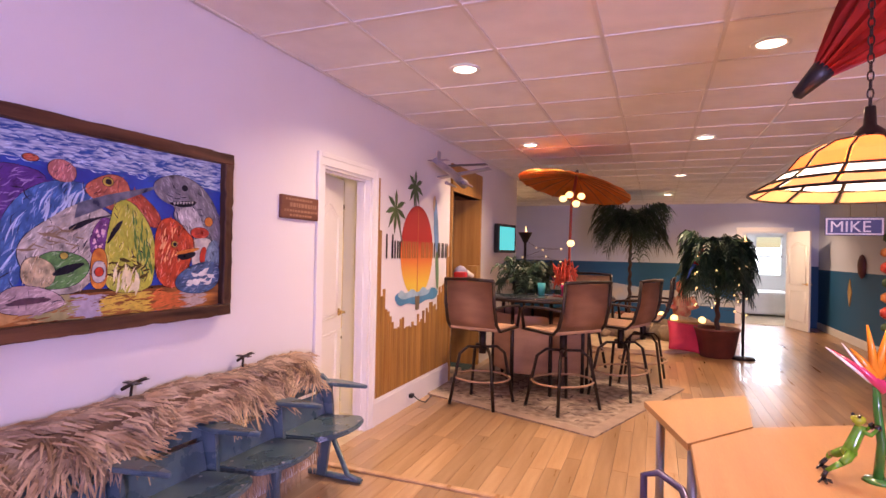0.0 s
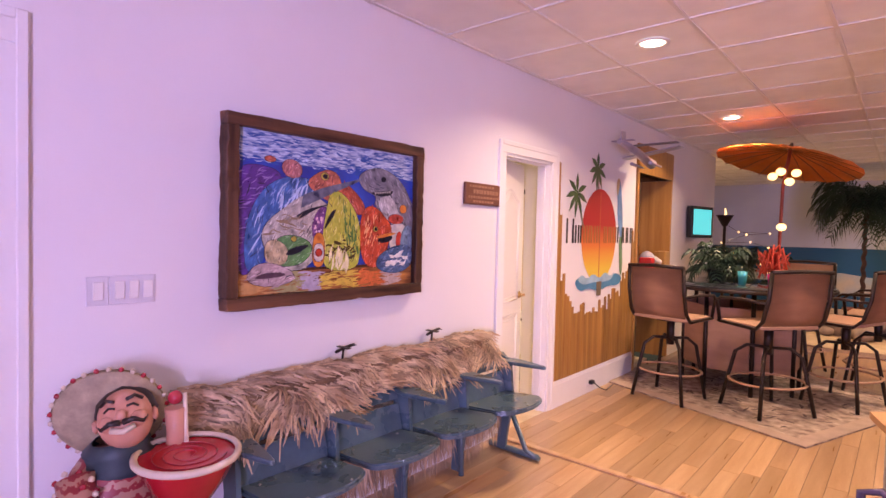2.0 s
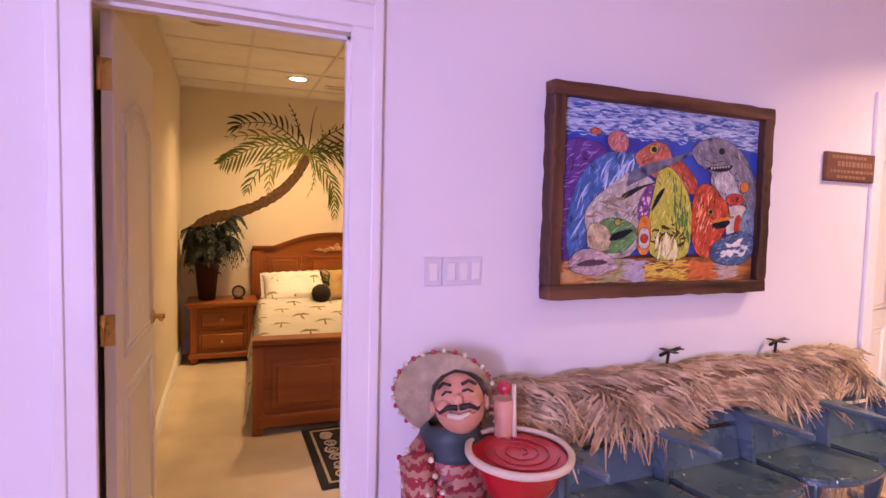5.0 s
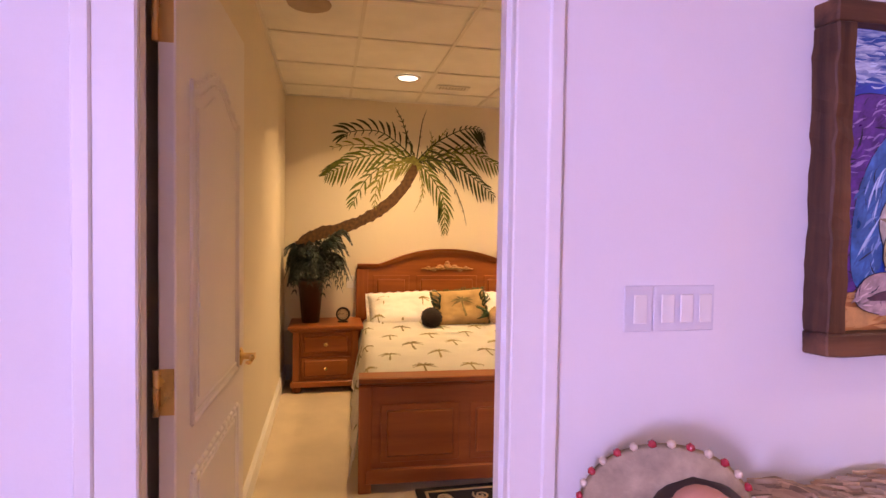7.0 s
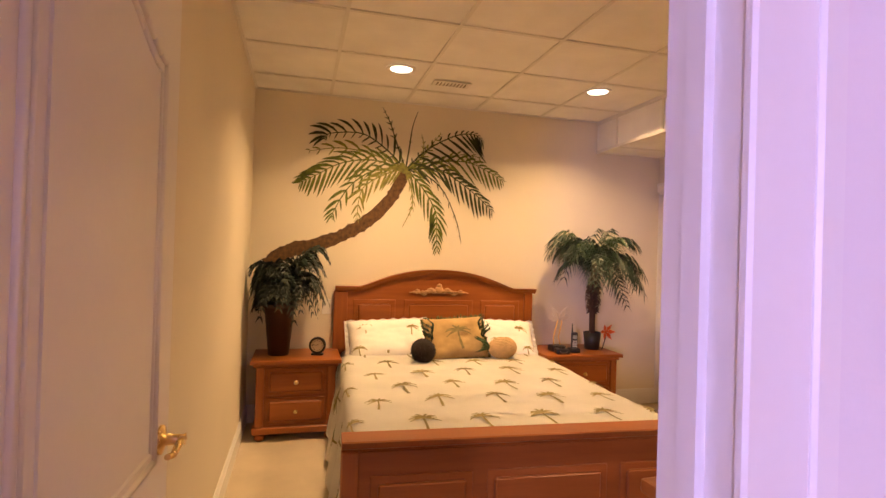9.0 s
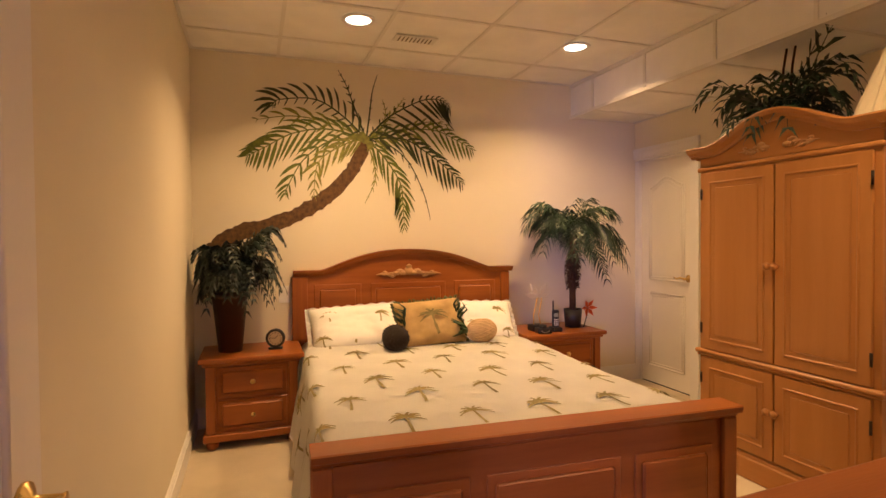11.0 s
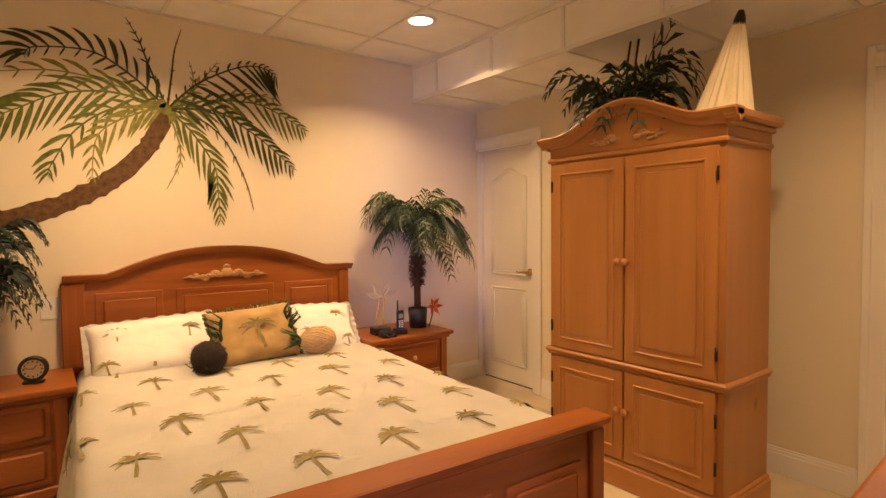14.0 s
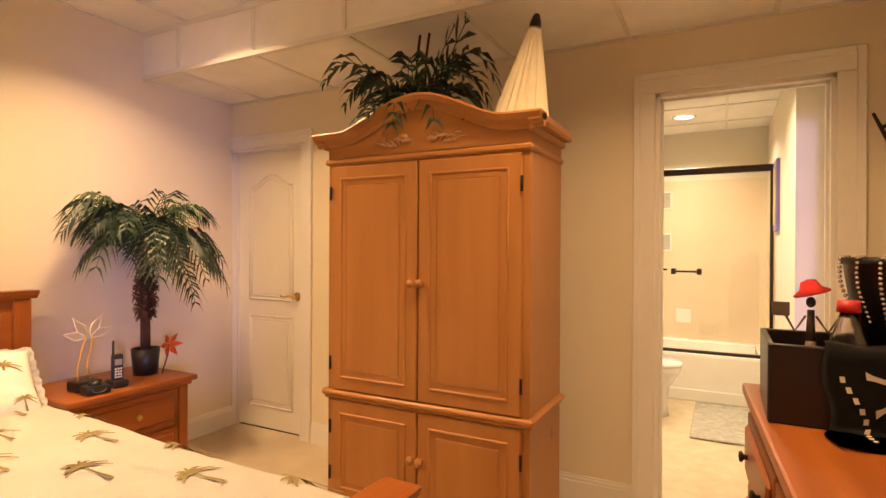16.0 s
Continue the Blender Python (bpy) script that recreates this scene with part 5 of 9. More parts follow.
for y in (1.83, 2.50):
    ob = thing("toy_plane", "small dark metal model aircraft above the straw", "ornament", pose(-1.76, y, 0.80))
    bm = B()
    tube(bm, [(0, -0.01, -0.03), (0, 0, 0.05)], 0.006, 6)
    part("stem", bm, DARKM, ob)
    bm = B()
    tube(bm, [(0.01, -0.055, 0.045), (0, 0.0, 0.055), (-0.01, 0.075, 0.062)], 0.008, 6)
    box(bm, -0.045, 0.045, -0.012, 0.016, 0.056, 0.061, 0.002)
    box(bm, -0.02, 0.02, 0.055, 0.07, 0.062, 0.066, 0.001)
    part("body", bm, DARKM, ob)

# ---- statue: a plain carved figure holding a drink-bowl table ----
S = B()
SM = [mat("statue_straw_hat", (0.42, 0.33, 0.20), 0.7, vary=0.3, scale=20, fine=90, bump=0.4), mat("statue_face_paint", (0.62, 0.30, 0.19), 0.4, vary=0.1, bump=0.03),
      mat("statue_dark_paint", (0.03, 0.016, 0.014), 0.4, vary=0.2), mat("statue_poncho_paint", (0.36, 0.035, 0.03), 0.45, vary=0.5, scale=16, fine=60, second=(0.46, 0.20, 0.13), stretch=(1, 1, 4)),
      mat("statue_scarf_paint", (0.03, 0.05, 0.06), 0.5, vary=0.3), mat("statue_bowl_red", (0.48, 0.012, 0.025), 0.18, vary=0.15, scale=8, coat=0.6),
      mat("statue_cream_rim", (0.70, 0.58, 0.42), 0.45, vary=0.15), mat("statue_bead_red", (0.45, 0.03, 0.05), 0.2, vary=0.1, coat=0.5)]

_n, _l = SM[3].node_tree.nodes, SM[3].node_tree.links
_w, _r, _c = _n.new("ShaderNodeTexWave"), _n.new("ShaderNodeValToRGB"), _n.new("ShaderNodeTexCoord")
_w.bands_direction = "Z"
_w.inputs["Scale"].default_value, _w.inputs["Distortion"].default_value, _w.inputs["Detail Scale"].default_value = 8.0, 4.5, 6.0
_r.color_ramp.elements[0].color, _r.color_ramp.elements[1].color = (0.28, 0.025, 0.03, 1), (0.46, 0.25, 0.17, 1)
_r.color_ramp.elements[0].position, _r.color_ramp.elements[1].position = 0.42, 0.62
_e = _r.color_ramp.elements.new(0.50)
_e.color = (0.40, 0.08, 0.05, 1)
_l.new(_c.outputs["Object"], _w.inputs["Vector"])
_l.new(_w.outputs["Fac"], _r.inputs[0])
_l.new(_r.outputs[0], _n["Principled BSDF"].inputs["Base Color"])


def add(fn, slot):
    k = len(S.faces)
    fn()
    S.faces.ensure_lookup_table()
    for f in S.faces[k:]:
        f.material_index = slot


HR = Matrix.Rotation(radians(-24), 4, "Z")
HT = Matrix.Translation((-1.708, 0.762, 0.785)) @ HR @ Matrix.Rotation(radians(-72), 4, "Y") @ Matrix.Scale(0.90, 4)
add(lambda: lathe(S, [(0.0, 0.12), (0.05, 0.115), (0.075, 0.08), (0.085, 0.02), (0.12, 0.0), (0.17, 0.004), (0.195, 0.022), (0.188, 0.010), (0.16, -0.010), (0.09, -0.014), (0.0, -0.014)], 36, HT, False), 0)
for i in range(30):
    a = 2 * math.pi * i / 30
    add(lambda: ball(S, (0.196 * math.cos(a), 0.196 * math.sin(a), 0.018), 0.011, 1, 1, 1, 1, HT), 7 if i % 2 else 6)
FM = Matrix.Translation((-1.60, 0.775, 0.80)) @ HR @ Matrix.Rotation(radians(9), 4, "X") @ Matrix.Rotation(radians(-28), 4, "Y")
FC = Vector((0, 0, 0))


def fball(c, r, sx, sy, sz, sub):
    ball(S, c, r, sx, sy, sz, sub, FM)


def ftube(pts, *a):
    tube(S, [FM @ p for p in pts], *a)


add(lambda: fball(FC, 0.088, 0.92, 0.95, 1.12, 3), 1)
add(lambda: fball(FC + Vector((-0.035, 0, 0.025)), 0.095, 0.85, 1.04, 1.05, 2), 2)
add(lambda: fball(FC + Vector((0.088, 0.0, -0.005)), 0.018, 1, 1, 1.1, 2), 1)
for s in (-1, 1):
    add(lambda: fball(FC + Vector((0.062, s * 0.045, -0.02)), 0.03, 0.8, 1, 0.9, 2), 1)
    add(lambda: fball(FC + Vector((0.0, s * 0.088, -0.005)), 0.02, 1, 0.6, 1.3, 1), 1)
    add(lambda: ftube([FC + Vector((0.090, s * 0.004, -0.028)), FC + Vector((0.094, s * 0.035, -0.026)), FC + Vector((0.078, s * 0.06, -0.036)), FC + Vector((0.064, s * 0.072, -0.018))], 0.011, 8, 0.004), 2)
    add(lambda: ftube([FC + Vector((0.078, s * 0.018, 0.045)), FC + Vector((0.070, s * 0.042, 0.056)), FC + Vector((0.05, s * 0.062, 0.046))], 0.006, 6), 2)
    add(lambda: ftube([FC + Vector((0.083, s * 0.018, 0.022)), FC + Vector((0.074, s * 0.036, 0.028)), FC + Vector((0.062, s * 0.05, 0.020))], 0.004, 6), 2)
add(lambda: ftube([FC + Vector((0.078, -0.035, -0.045)), FC + Vector((0.086, 0.0, -0.058)), FC + Vector((0.078, 0.035, -0.045))], 0.010, 8), 6)
add(lambda: lathe(S, [(0.115, -0.07), (0.125, -0.04), (0.10, 0.0), (0.105, 0.012), (0.07, 0.04)], 20, Matrix.Translation((-1.645, 0.765, 0.69)) @ Matrix.Rotation(radians(10), 4, "X"), False), 4)
add(lambda: lathe(S, [(0.0, 0.0), (0.15, 0.0), (0.165, 0.16), (0.15, 0.34), (0.155, 0.52), (0.13, 0.62), (0.09, 0.68), (0.0, 0.70)], 26, Matrix.Translation((-1.66, 0.76, 0.0)), False), 3)
add(lambda: tube(S, [(-1.62, 0.64, 0.63), (-1.52, 0.63, 0.50), (-1.44, 0.72, 0.47), (-1.40, 0.84, 0.49)], 0.062, 12, 0.045), 3)
for q in (0.12, 0.3, 0.5, 0.7):
    c = Vector((-1.62, 0.64, 0.63)).lerp(Vector((-1.44, 0.72, 0.47)), q) + Vector((0.02, -0.035, -0.01)) * math.sin(q * 3.1)
    for k in range(9):
        a = 2 * math.pi * k / 9
        add(lambda: ball(S, c + Vector((0.05 * math.cos(a), 0.045 * math.cos(a) - 0.01, 0.058 * math.sin(a))), 0.011, 1, 1, 1, 1), 6 if k % 2 else 7)
add(lambda: tube(S, [(-1.64, 0.88, 0.63), (-1.55, 0.98, 0.56), (-1.50, 1.0, 0.52)], 0.058, 12, 0.045), 3)
for i in range(4):
    add(lambda: tube(S, [(-1.41, 0.82 + i * 0.025, 0.49), (-1.36, 0.85 + i * 0.024, 0.51), (-1.34, 0.88 + i * 0.022, 0.535)], 0.013, 6), 1)
BC = Matrix.Translation((-1.45, 0.915, 0.50)) @ Matrix.Rotation(radians(2), 4, "Y")
add(lambda: lathe(S, [(0.0, 0.0), (0.06, 0.0), (0.075, 0.02), (0.125, 0.10), (0.158, 0.172)], 36, BC, False), 5)
add(lambda: lathe(S, [(0.158, 0.168), (0.172, 0.176), (0.172, 0.190), (0.160, 0.196), (0.150, 0.186)], 36, BC, False), 6)
add(lambda: lathe(S, [(0.153, 0.178), (0.0, 0.180)], 36, BC, False), 5)
spiral = [(0.02 + 0.105 * q / 60) for q in range(61)]
add(lambda: tube(S, [BC @ Vector((spiral[q] * math.cos(q * 0.33), spiral[q] * math.sin(q * 0.33), 0.181)) for q in range(61)], 0.0025, 5), 7)
add(lambda: tube(S, [(-1.58, 0.925, 0.60), (-1.57, 0.93, 0.72), (-1.57, 0.925, 0.81)], 0.030, 10, 0.036), 1)
add(lambda: ball(S, (-1.57, 0.925, 0.845), 0.026, 1, 1, 1, 2), 7)
add(lambda: tube(S, [(-1.54, 0.955, 0.62), (-1.55, 0.95, 0.86)], 0.008, 8), 6)
statue = part("statue", S, SM[0])
for k in SM[1:]:
    statue.data.materials.append(k)
tagged(statue, "painted statue in a sombrero and red poncho holding a red bowl", "statue")

# ---- added violet lamp in the assumed near opening; the glow's source is unseen ----
area_lamp("violet_lamp", look((2.935, SY - 0.02, 1.45), (2.935, 0, 1.35)), 430, 0.92, (0.56, 0.44, 0.93), 1.45, "added violet lamp for a glow whose source is unseen", "daylight")

# ---- painted sign on the long wall, with bamboo strips below ----
WY = lambda y: 0.168 + (y - 0.168) * 0.9555
WZ = lambda z: 1.455 + (z - 1.455) * 0.9555


def mural(poly, material, layer=0, name="painted_shape", smooth=0):
    pts = [Vector((WY(a), WZ(b))) for a, b in poly]
    for _ in range(smooth):
        nx = []
        for a, b in zip(pts, pts[1:] + pts[:1]):
            nx += [a * 0.75 + b * 0.25, a * 0.25 + b * 0.75]
        pts = nx
    bm = B()
    prism(bm, [(p.x, p.y) for p in pts], 0.0012, Matrix.Translation((MX + 0.001 + layer * 0.0014, 0, 0)) @ YZ)
    return part(name, bm, material, sunset)


sunset = thing("wall_mural", "painted sunset surfboard, palms, parrot and waves on white wall", "mural", pose(0, 0, 0))
SUN = bpy.data.materials.new("painted_sunset")
SUN.use_nodes = True
_n, _l = SUN.node_tree.nodes, SUN.node_tree.links
_b = _n["Principled BSDF"]
_c = _n.new("ShaderNodeTexCoord")
_s = _n.new("ShaderNodeSeparateXYZ")
_r = _n.new("ShaderNodeValToRGB")
_m = _n.new("ShaderNodeMapRange")
_m.inputs[1].default_value, _m.inputs[2].default_value = WZ(0.99), WZ(1.91)
_r.color_ramp.elements[0].color, _r.color_ramp.elements[1].color = (0.86, 0.62, 0.08, 1), (0.50, 0.035, 0.03, 1)
_r.color_ramp.elements[0].position, _r.color_ramp.elements[1].position = 0.14, 0.62
_e = _r.color_ramp.elements.new(0.40)
_e.color = (0.80, 0.23, 0.05, 1)
_l.new(_c.outputs["Object"], _s.inputs[0])
_l.new(_s.outputs["Z"], _m.inputs[0])
_l.new(_m.outputs[0], _r.inputs[0])
_l.new(_r.outputs[0], _b.inputs["Base Color"])
_b.inputs["Roughness"].default_value = 0.5
n = 36
mural([(5.12 + 0.39 * math.cos(2 * math.pi * i / n), 1.45 + 0.46 * math.sin(2 * math.pi * i / n)) for i in range(n)], SUN, 1, "surfboard")
mural([(5.115, 1.0), (5.13, 1.0), (5.125, 1.88), (5.115, 1.88)], mat("painted_board_line", (0.62, 0.16, 0.06), 0.5), 2)
M_TXT = mat("painted_dark_olive", (0.06, 0.055, 0.03), 0.5)
for i, w in enumerate((0.16, 0.10, 0.09, 0.10, 0.09, 0.10, 0.05, 0.09, 0.09, 0.10, 0.05, 0.08, 0.08, 0.09)):
    y = 4.43 + i * 0.111
    hgt = 0.22 if i == 0 else 0.165
    on = 4.76 < y < 5.45
    mt = mat("painted_rust", (0.45, 0.19, 0.05), 0.5) if on else M_TXT
    mural([(y, 1.38), (y + 0.028, 1.38), (y + 0.028, 1.38 + hgt), (y, 1.38 + hgt)], mt, 3, "letter_bar")
    if w > 0.06:
        mural([(y + w - 0.045, 1.38), (y + w - 0.017, 1.38), (y + w - 0.017, 1.38 + hgt), (y + w - 0.045, 1.38 + hgt)], mt, 3, "letter_bar")
M_PG, M_PG2 = mat("painted_palm_green", (0.10, 0.16, 0.05), 0.5, vary=0.3), mat("painted_stem_grey", (0.30, 0.28, 0.22), 0.5)
for cy, cz, sc, base in ((4.62, 1.84, 0.17, (4.78, 1.50)), (5.04, 2.10, 0.15, (5.06, 1.90))):
    mural([(cy - 0.012, cz), (cy + 0.012, cz), (base[0] + 0.02, base[1]), (base[0] - 0.02, base[1])], M_PG2, 1)
    for a in (90, 140, 185, 225, 262, 300, 345, 30):
        e = radians(a)
        d = Vector((math.cos(e), math.sin(e)))
        nn = Vector((-d.y, d.x))
        pts = [(0, 0), *(tuple(d * sc * q * 1.25 + nn * (0.028 * math.sin(math.pi * q)) + Vector((0, -0.03 * q * q))) for q in (0.3, 0.6, 1.0)), *(tuple(d * sc * q * 1.25 - nn * (0.028 * math.sin(math.pi * q)) + Vector((0, -0.03 * q * q))) for q in (0.6, 0.3))]
        mural([(cy + p[0], cz + p[1]) for p in pts], M_PG, 2)
mural([(5.50, 2.02), (5.56, 2.05), (5.60, 1.98), (5.66, 1.72), (5.68, 1.45), (5.62, 1.42), (5.54, 1.60), (5.52, 1.85)], mat("painted_parrot_blue", (0.20, 0.36, 0.58), 0.5, vary=0.3), 2, smooth=2)
mural([(5.58, 1.44), (5.67, 1.45), (5.70, 1.10), (5.66, 1.02), (5.62, 1.1)], mat("painted_parrot_tail", (0.18, 0.33, 0.16), 0.5, vary=0.3), 2, smooth=1)
mural([(5.48, 1.98), (5.51, 2.05), (5.57, 2.05), (5.55, 1.95), (5.52, 1.85)], mat("painted_parrot_head", (0.60, 0.42, 0.22), 0.5), 3, smooth=1)
M_W1, M_W2 = mat("painted_wave_blue", (0.10, 0.30, 0.48), 0.5, vary=0.25), mat("painted_wave_pale", (0.38, 0.58, 0.68), 0.5, vary=0.2)
mural([(4.60, 1.02), (4.72, 1.07), (4.82, 1.0), (4.95, 1.06), (5.10, 0.99), (5.22, 1.08), (5.36, 1.0), (5.50, 1.08), (5.70, 1.02), (5.60, 0.93), (5.35, 0.95), (5.15, 0.90), (4.9, 0.95), (4.72, 0.92)], M_W1, 3, smooth=2)
mural([(4.66, 1.03), (4.76, 1.09), (4.86, 1.03), (5.0, 1.09), (5.14, 1.02), (5.26, 1.10), (5.4, 1.03), (5.5, 1.09), (5.42, 1.0), (5.2, 0.99), (5.0, 1.0), (4.8, 0.98)], M_W2, 4, smooth=2)
mural([(5.08, 0.86), (5.17, 0.86), (5.18, 1.0), (5.07, 1.0)], mat("painted_trunk", (0.22, 0.17, 0.10), 0.5), 5)
# bamboo strips, with a stepped upper edge
strips = thing("bamboo_wainscot", "golden bamboo strips with a stepped upper edge", "wall panel", pose(MX, 0, 0))
random.seed(33)
y = E1 + 0.10
k = 0
while y < 5.74:
    w = 0.042
    u = (y - E1 - 0.10) / (5.74 - E1 - 0.10)
    if u < 0.02:
        top = 2.05
    elif u < 0.05:
        top = 1.62
    else:
        top = 1.15 - 0.38 * min(1, u / 0.22) + (0.10 if random.random() < 0.3 else 0) + random.uniform(-0.04, 0.03) + (max(0, u - 0.62) * 1.1) + (0.35 if u > 0.95 else 0)
        if random.random() < 0.12:
            top -= 0.10
    bm = B()
    box(bm, 0.0, 0.009, y, min(y + w - 0.0025, 5.745), 0.224, top, 0.002)
    part("strip", bm, BAMBOO, strips)
    y += w
    k += 1

# wood-lined niche with a bar shelf
niche = thing("wooden_niche", "wood-lined bar niche with bamboo header", "niche", pose(0, 0, 0))
bm = B()
box(bm, MX - 0.02, MX + 0.03, 5.755, 6.845, 2.13, 2.44, 0.004)
part("header", bm, BAMBOO, niche)
for y0, y1 in ((5.755, 5.80), (6.80, 6.845)):
    bm = B()
    box(bm, BX - 0.24, MX + 0.025, y0, y1, 0, 2.13, 0.004)
    part("side_panel", bm, BAMBOO, niche)
WALNUT = wood("brown_slat_wood", (0.17, 0.062, 0.022), (0.09, 0.03, 0.012), "z", 0.45, random=0.2, knots=False)
for i in range(12):
    bm = B()
    box(bm, BX - 0.26, BX - 0.24, 5.80 + i * 0.0835, 5.88 + i * 0.0835, 0, 2.35, 0.003)
    part("slat", bm, WALNUT, niche)
bm = B()
box(bm, BX - 0.26, MX + 0.02, 5.80, 6.80, 2.13, 2.16)
part("top_panel", bm, WALNUT, niche)
bm = B()
box(bm, BX - 0.24, MX + 0.16, 5.80, 6.80, 1.05, 1.09, 0.006)
part("shelf", bm, WALNUT, niche)
ob = thing("parrot_ornament", "grey and red parrot head ornament on the shelf", "ornament", pose(MX + 0.06, 5.98, 1.09))
bm = B()
ball(bm, (0, 0, 0.10), 0.10, 0.9, 1, 1.1, 2)
part("head", bm, mat("grey_feather_paint", (0.32, 0.30, 0.36), 0.6, vary=0.3), ob)
bm = B()
tube(bm, [(0.05, 0.06, 0.12), (0.11, 0.10, 0.09), (0.10, 0.11, 0.03)], 0.04, 8, 0.006)
part("beak", bm, mat("pale_beak", (0.65, 0.6, 0.5), 0.4), ob)
bm = B()
box(bm, -0.04, 0.10, -0.13, -0.03, 0, 0.14, 0.02, seg=2)
part("red_wing", bm, mat("red_enamel", (0.5, 0.02, 0.02), 0.35), ob)
ob = thing("knife_block", "pale wooden block on the shelf", "box", pose(MX + 0.07, 6.42, 1.09))
bm = B()
box(bm, -0.06, 0.06, -0.08, 0.08, 0, 0.20, 0.006)
part("block", bm, BAMBOO, ob)

# model aeroplane hung high on the wall
pl = thing("model_airplane", "silver model airplane hung high on the wall", "model plane", pose(MX + 0.22, 5.25, 2.26, 0, 0, 0))
SILV = mat("silver_paint", (0.42, 0.40, 0.48), 0.35, 0.5, vary=0.2)
bm = B()
tube(bm, [(-0.02, -0.42, 0.05), (0, -0.1, 0.0), (0.0, 0.2, -0.06), (0.0, 0.34, -0.08)], 0.028, 10, 0.05)
part("fuselage", bm, SILV, pl)
bm = B()
box(bm, -0.22, 0.34, 0.10, 0.24, -0.005, 0.008, 0.004, m=Matrix.Rotation(radians(-8), 4, "Y"))
part("wing", bm, SILV, pl)
bm = B()
box(bm, -0.10, 0.10, -0.43, -0.36, 0.05, 0.058, 0.003)
box(bm, -0.005, 0.005, -0.44, -0.35, 0.05, 0.14, 0.003)
part("tail", bm, SILV, pl)
for s in (-1, 1):
    bm = B()
    tube(bm, [(s * 0.09, 0.04, -0.10), (s * 0.09, 0.34, -0.11)], 0.018, 8, 0.010)
    part("float", bm, SILV, pl)
bm = B()
box(bm, -0.19, 0.3, 0.12, 0.22, 0.09, 0.098, 0.003)
part("upper_wing", bm, mat("grey_wing", (0.16, 0.15, 0.17), 0.5), pl)

# television
tv = thing("television", "small wall-mounted television showing a turquoise picture", "television", pose(MX, 7.75, 1.66, 0, 0, 0))
bm = B()
box(bm, 0.08, 0.15, -0.30, 0.27, -0.205, 0.205, 0.012, m=Matrix.Rotation(radians(-12), 4, "Z"))
part("case", bm, BLACK, tv)
bm = B()
box(bm, 0.148, 0.153, -0.245, 0.215, -0.165, 0.165, m=Matrix.Rotation(radians(-12), 4, "Z"))
part("screen", bm, glow("lit_screen", (0.10, 0.62, 0.62), 1.1), tv)
bm = B()
box(bm, 0.0, 0.10, -0.05, 0.05, -0.08, 0.08, 0.01)
part("bracket", bm, BLACK, tv)

# ---- bar table on a rug with swivel stools ----
rug = thing("rug", "cream rug with grey leaf pattern under the table", "rug", pose(-0.72, 5.95, 0.001, 0, 0, -20))
RUGM = mat("leaf_rug", (0.58, 0.46, 0.36), 0.95, vary=0.25, scale=13, fine=300, bump=0.6, second=(0.22, 0.15, 0.12))
bm = B()
box(bm, -1.05, 1.05, -1.08, 1.08, 0, 0.012, 0.004)
part("field", bm, RUGM, rug)
bm = B()
for a in ((-1.05, 1.05, -1.08, -0.96), (-1.05, 1.05, 0.96, 1.08), (-1.05, -0.93, -0.96, 0.96), (0.93, 1.05, -0.96, 0.96)):
    box(bm, *a, 0.012, 0.016, 0.002)
part("border", bm, mat("rug_border", (0.46, 0.34, 0.26), 0.95, vary=0.15, fine=300, bump=0.6), rug)
random.seed(5)
bm = B()
for i in range(150):
    x, y2, a = random.uniform(-0.86, 0.86), random.uniform(-0.9, 0.9), random.uniform(0, 6.28)
    L, w = random.uniform(0.08, 0.16), 0.012
    d = Vector((math.cos(a), math.sin(a), 0))
    nn = Vector((-d.y, d.x, 0))
    c = Vector((x, y2, 0.0135))
    v = [bm.verts.new(c + d * L * q + nn * w * math.sin(math.pi * (q + 0.5)) * s) for q, s in ((-0.5, 0), (-0.2, 1), (0.2, 1), (0.5, 0), (0.2, -1), (-0.2, -1))]
    bm.faces.new(v)
tagged(part("leaf_pattern", bm, mat("rug_leaf", (0.14, 0.095, 0.085), 0.95, vary=0.3, fine=300), rug), "", "", "", "stuff")

SLING = mat("brown_sling_fabric", (0.44, 0.255, 0.155), 0.75, vary=0.15, scale=5, fine=320, bump=0.5, second=(0.36, 0.20, 0.12), stretch=(1, 1, 3))
FOOTR = mat("tan_foot_ring", (0.40, 0.24, 0.15), 0.5, vary=0.2)


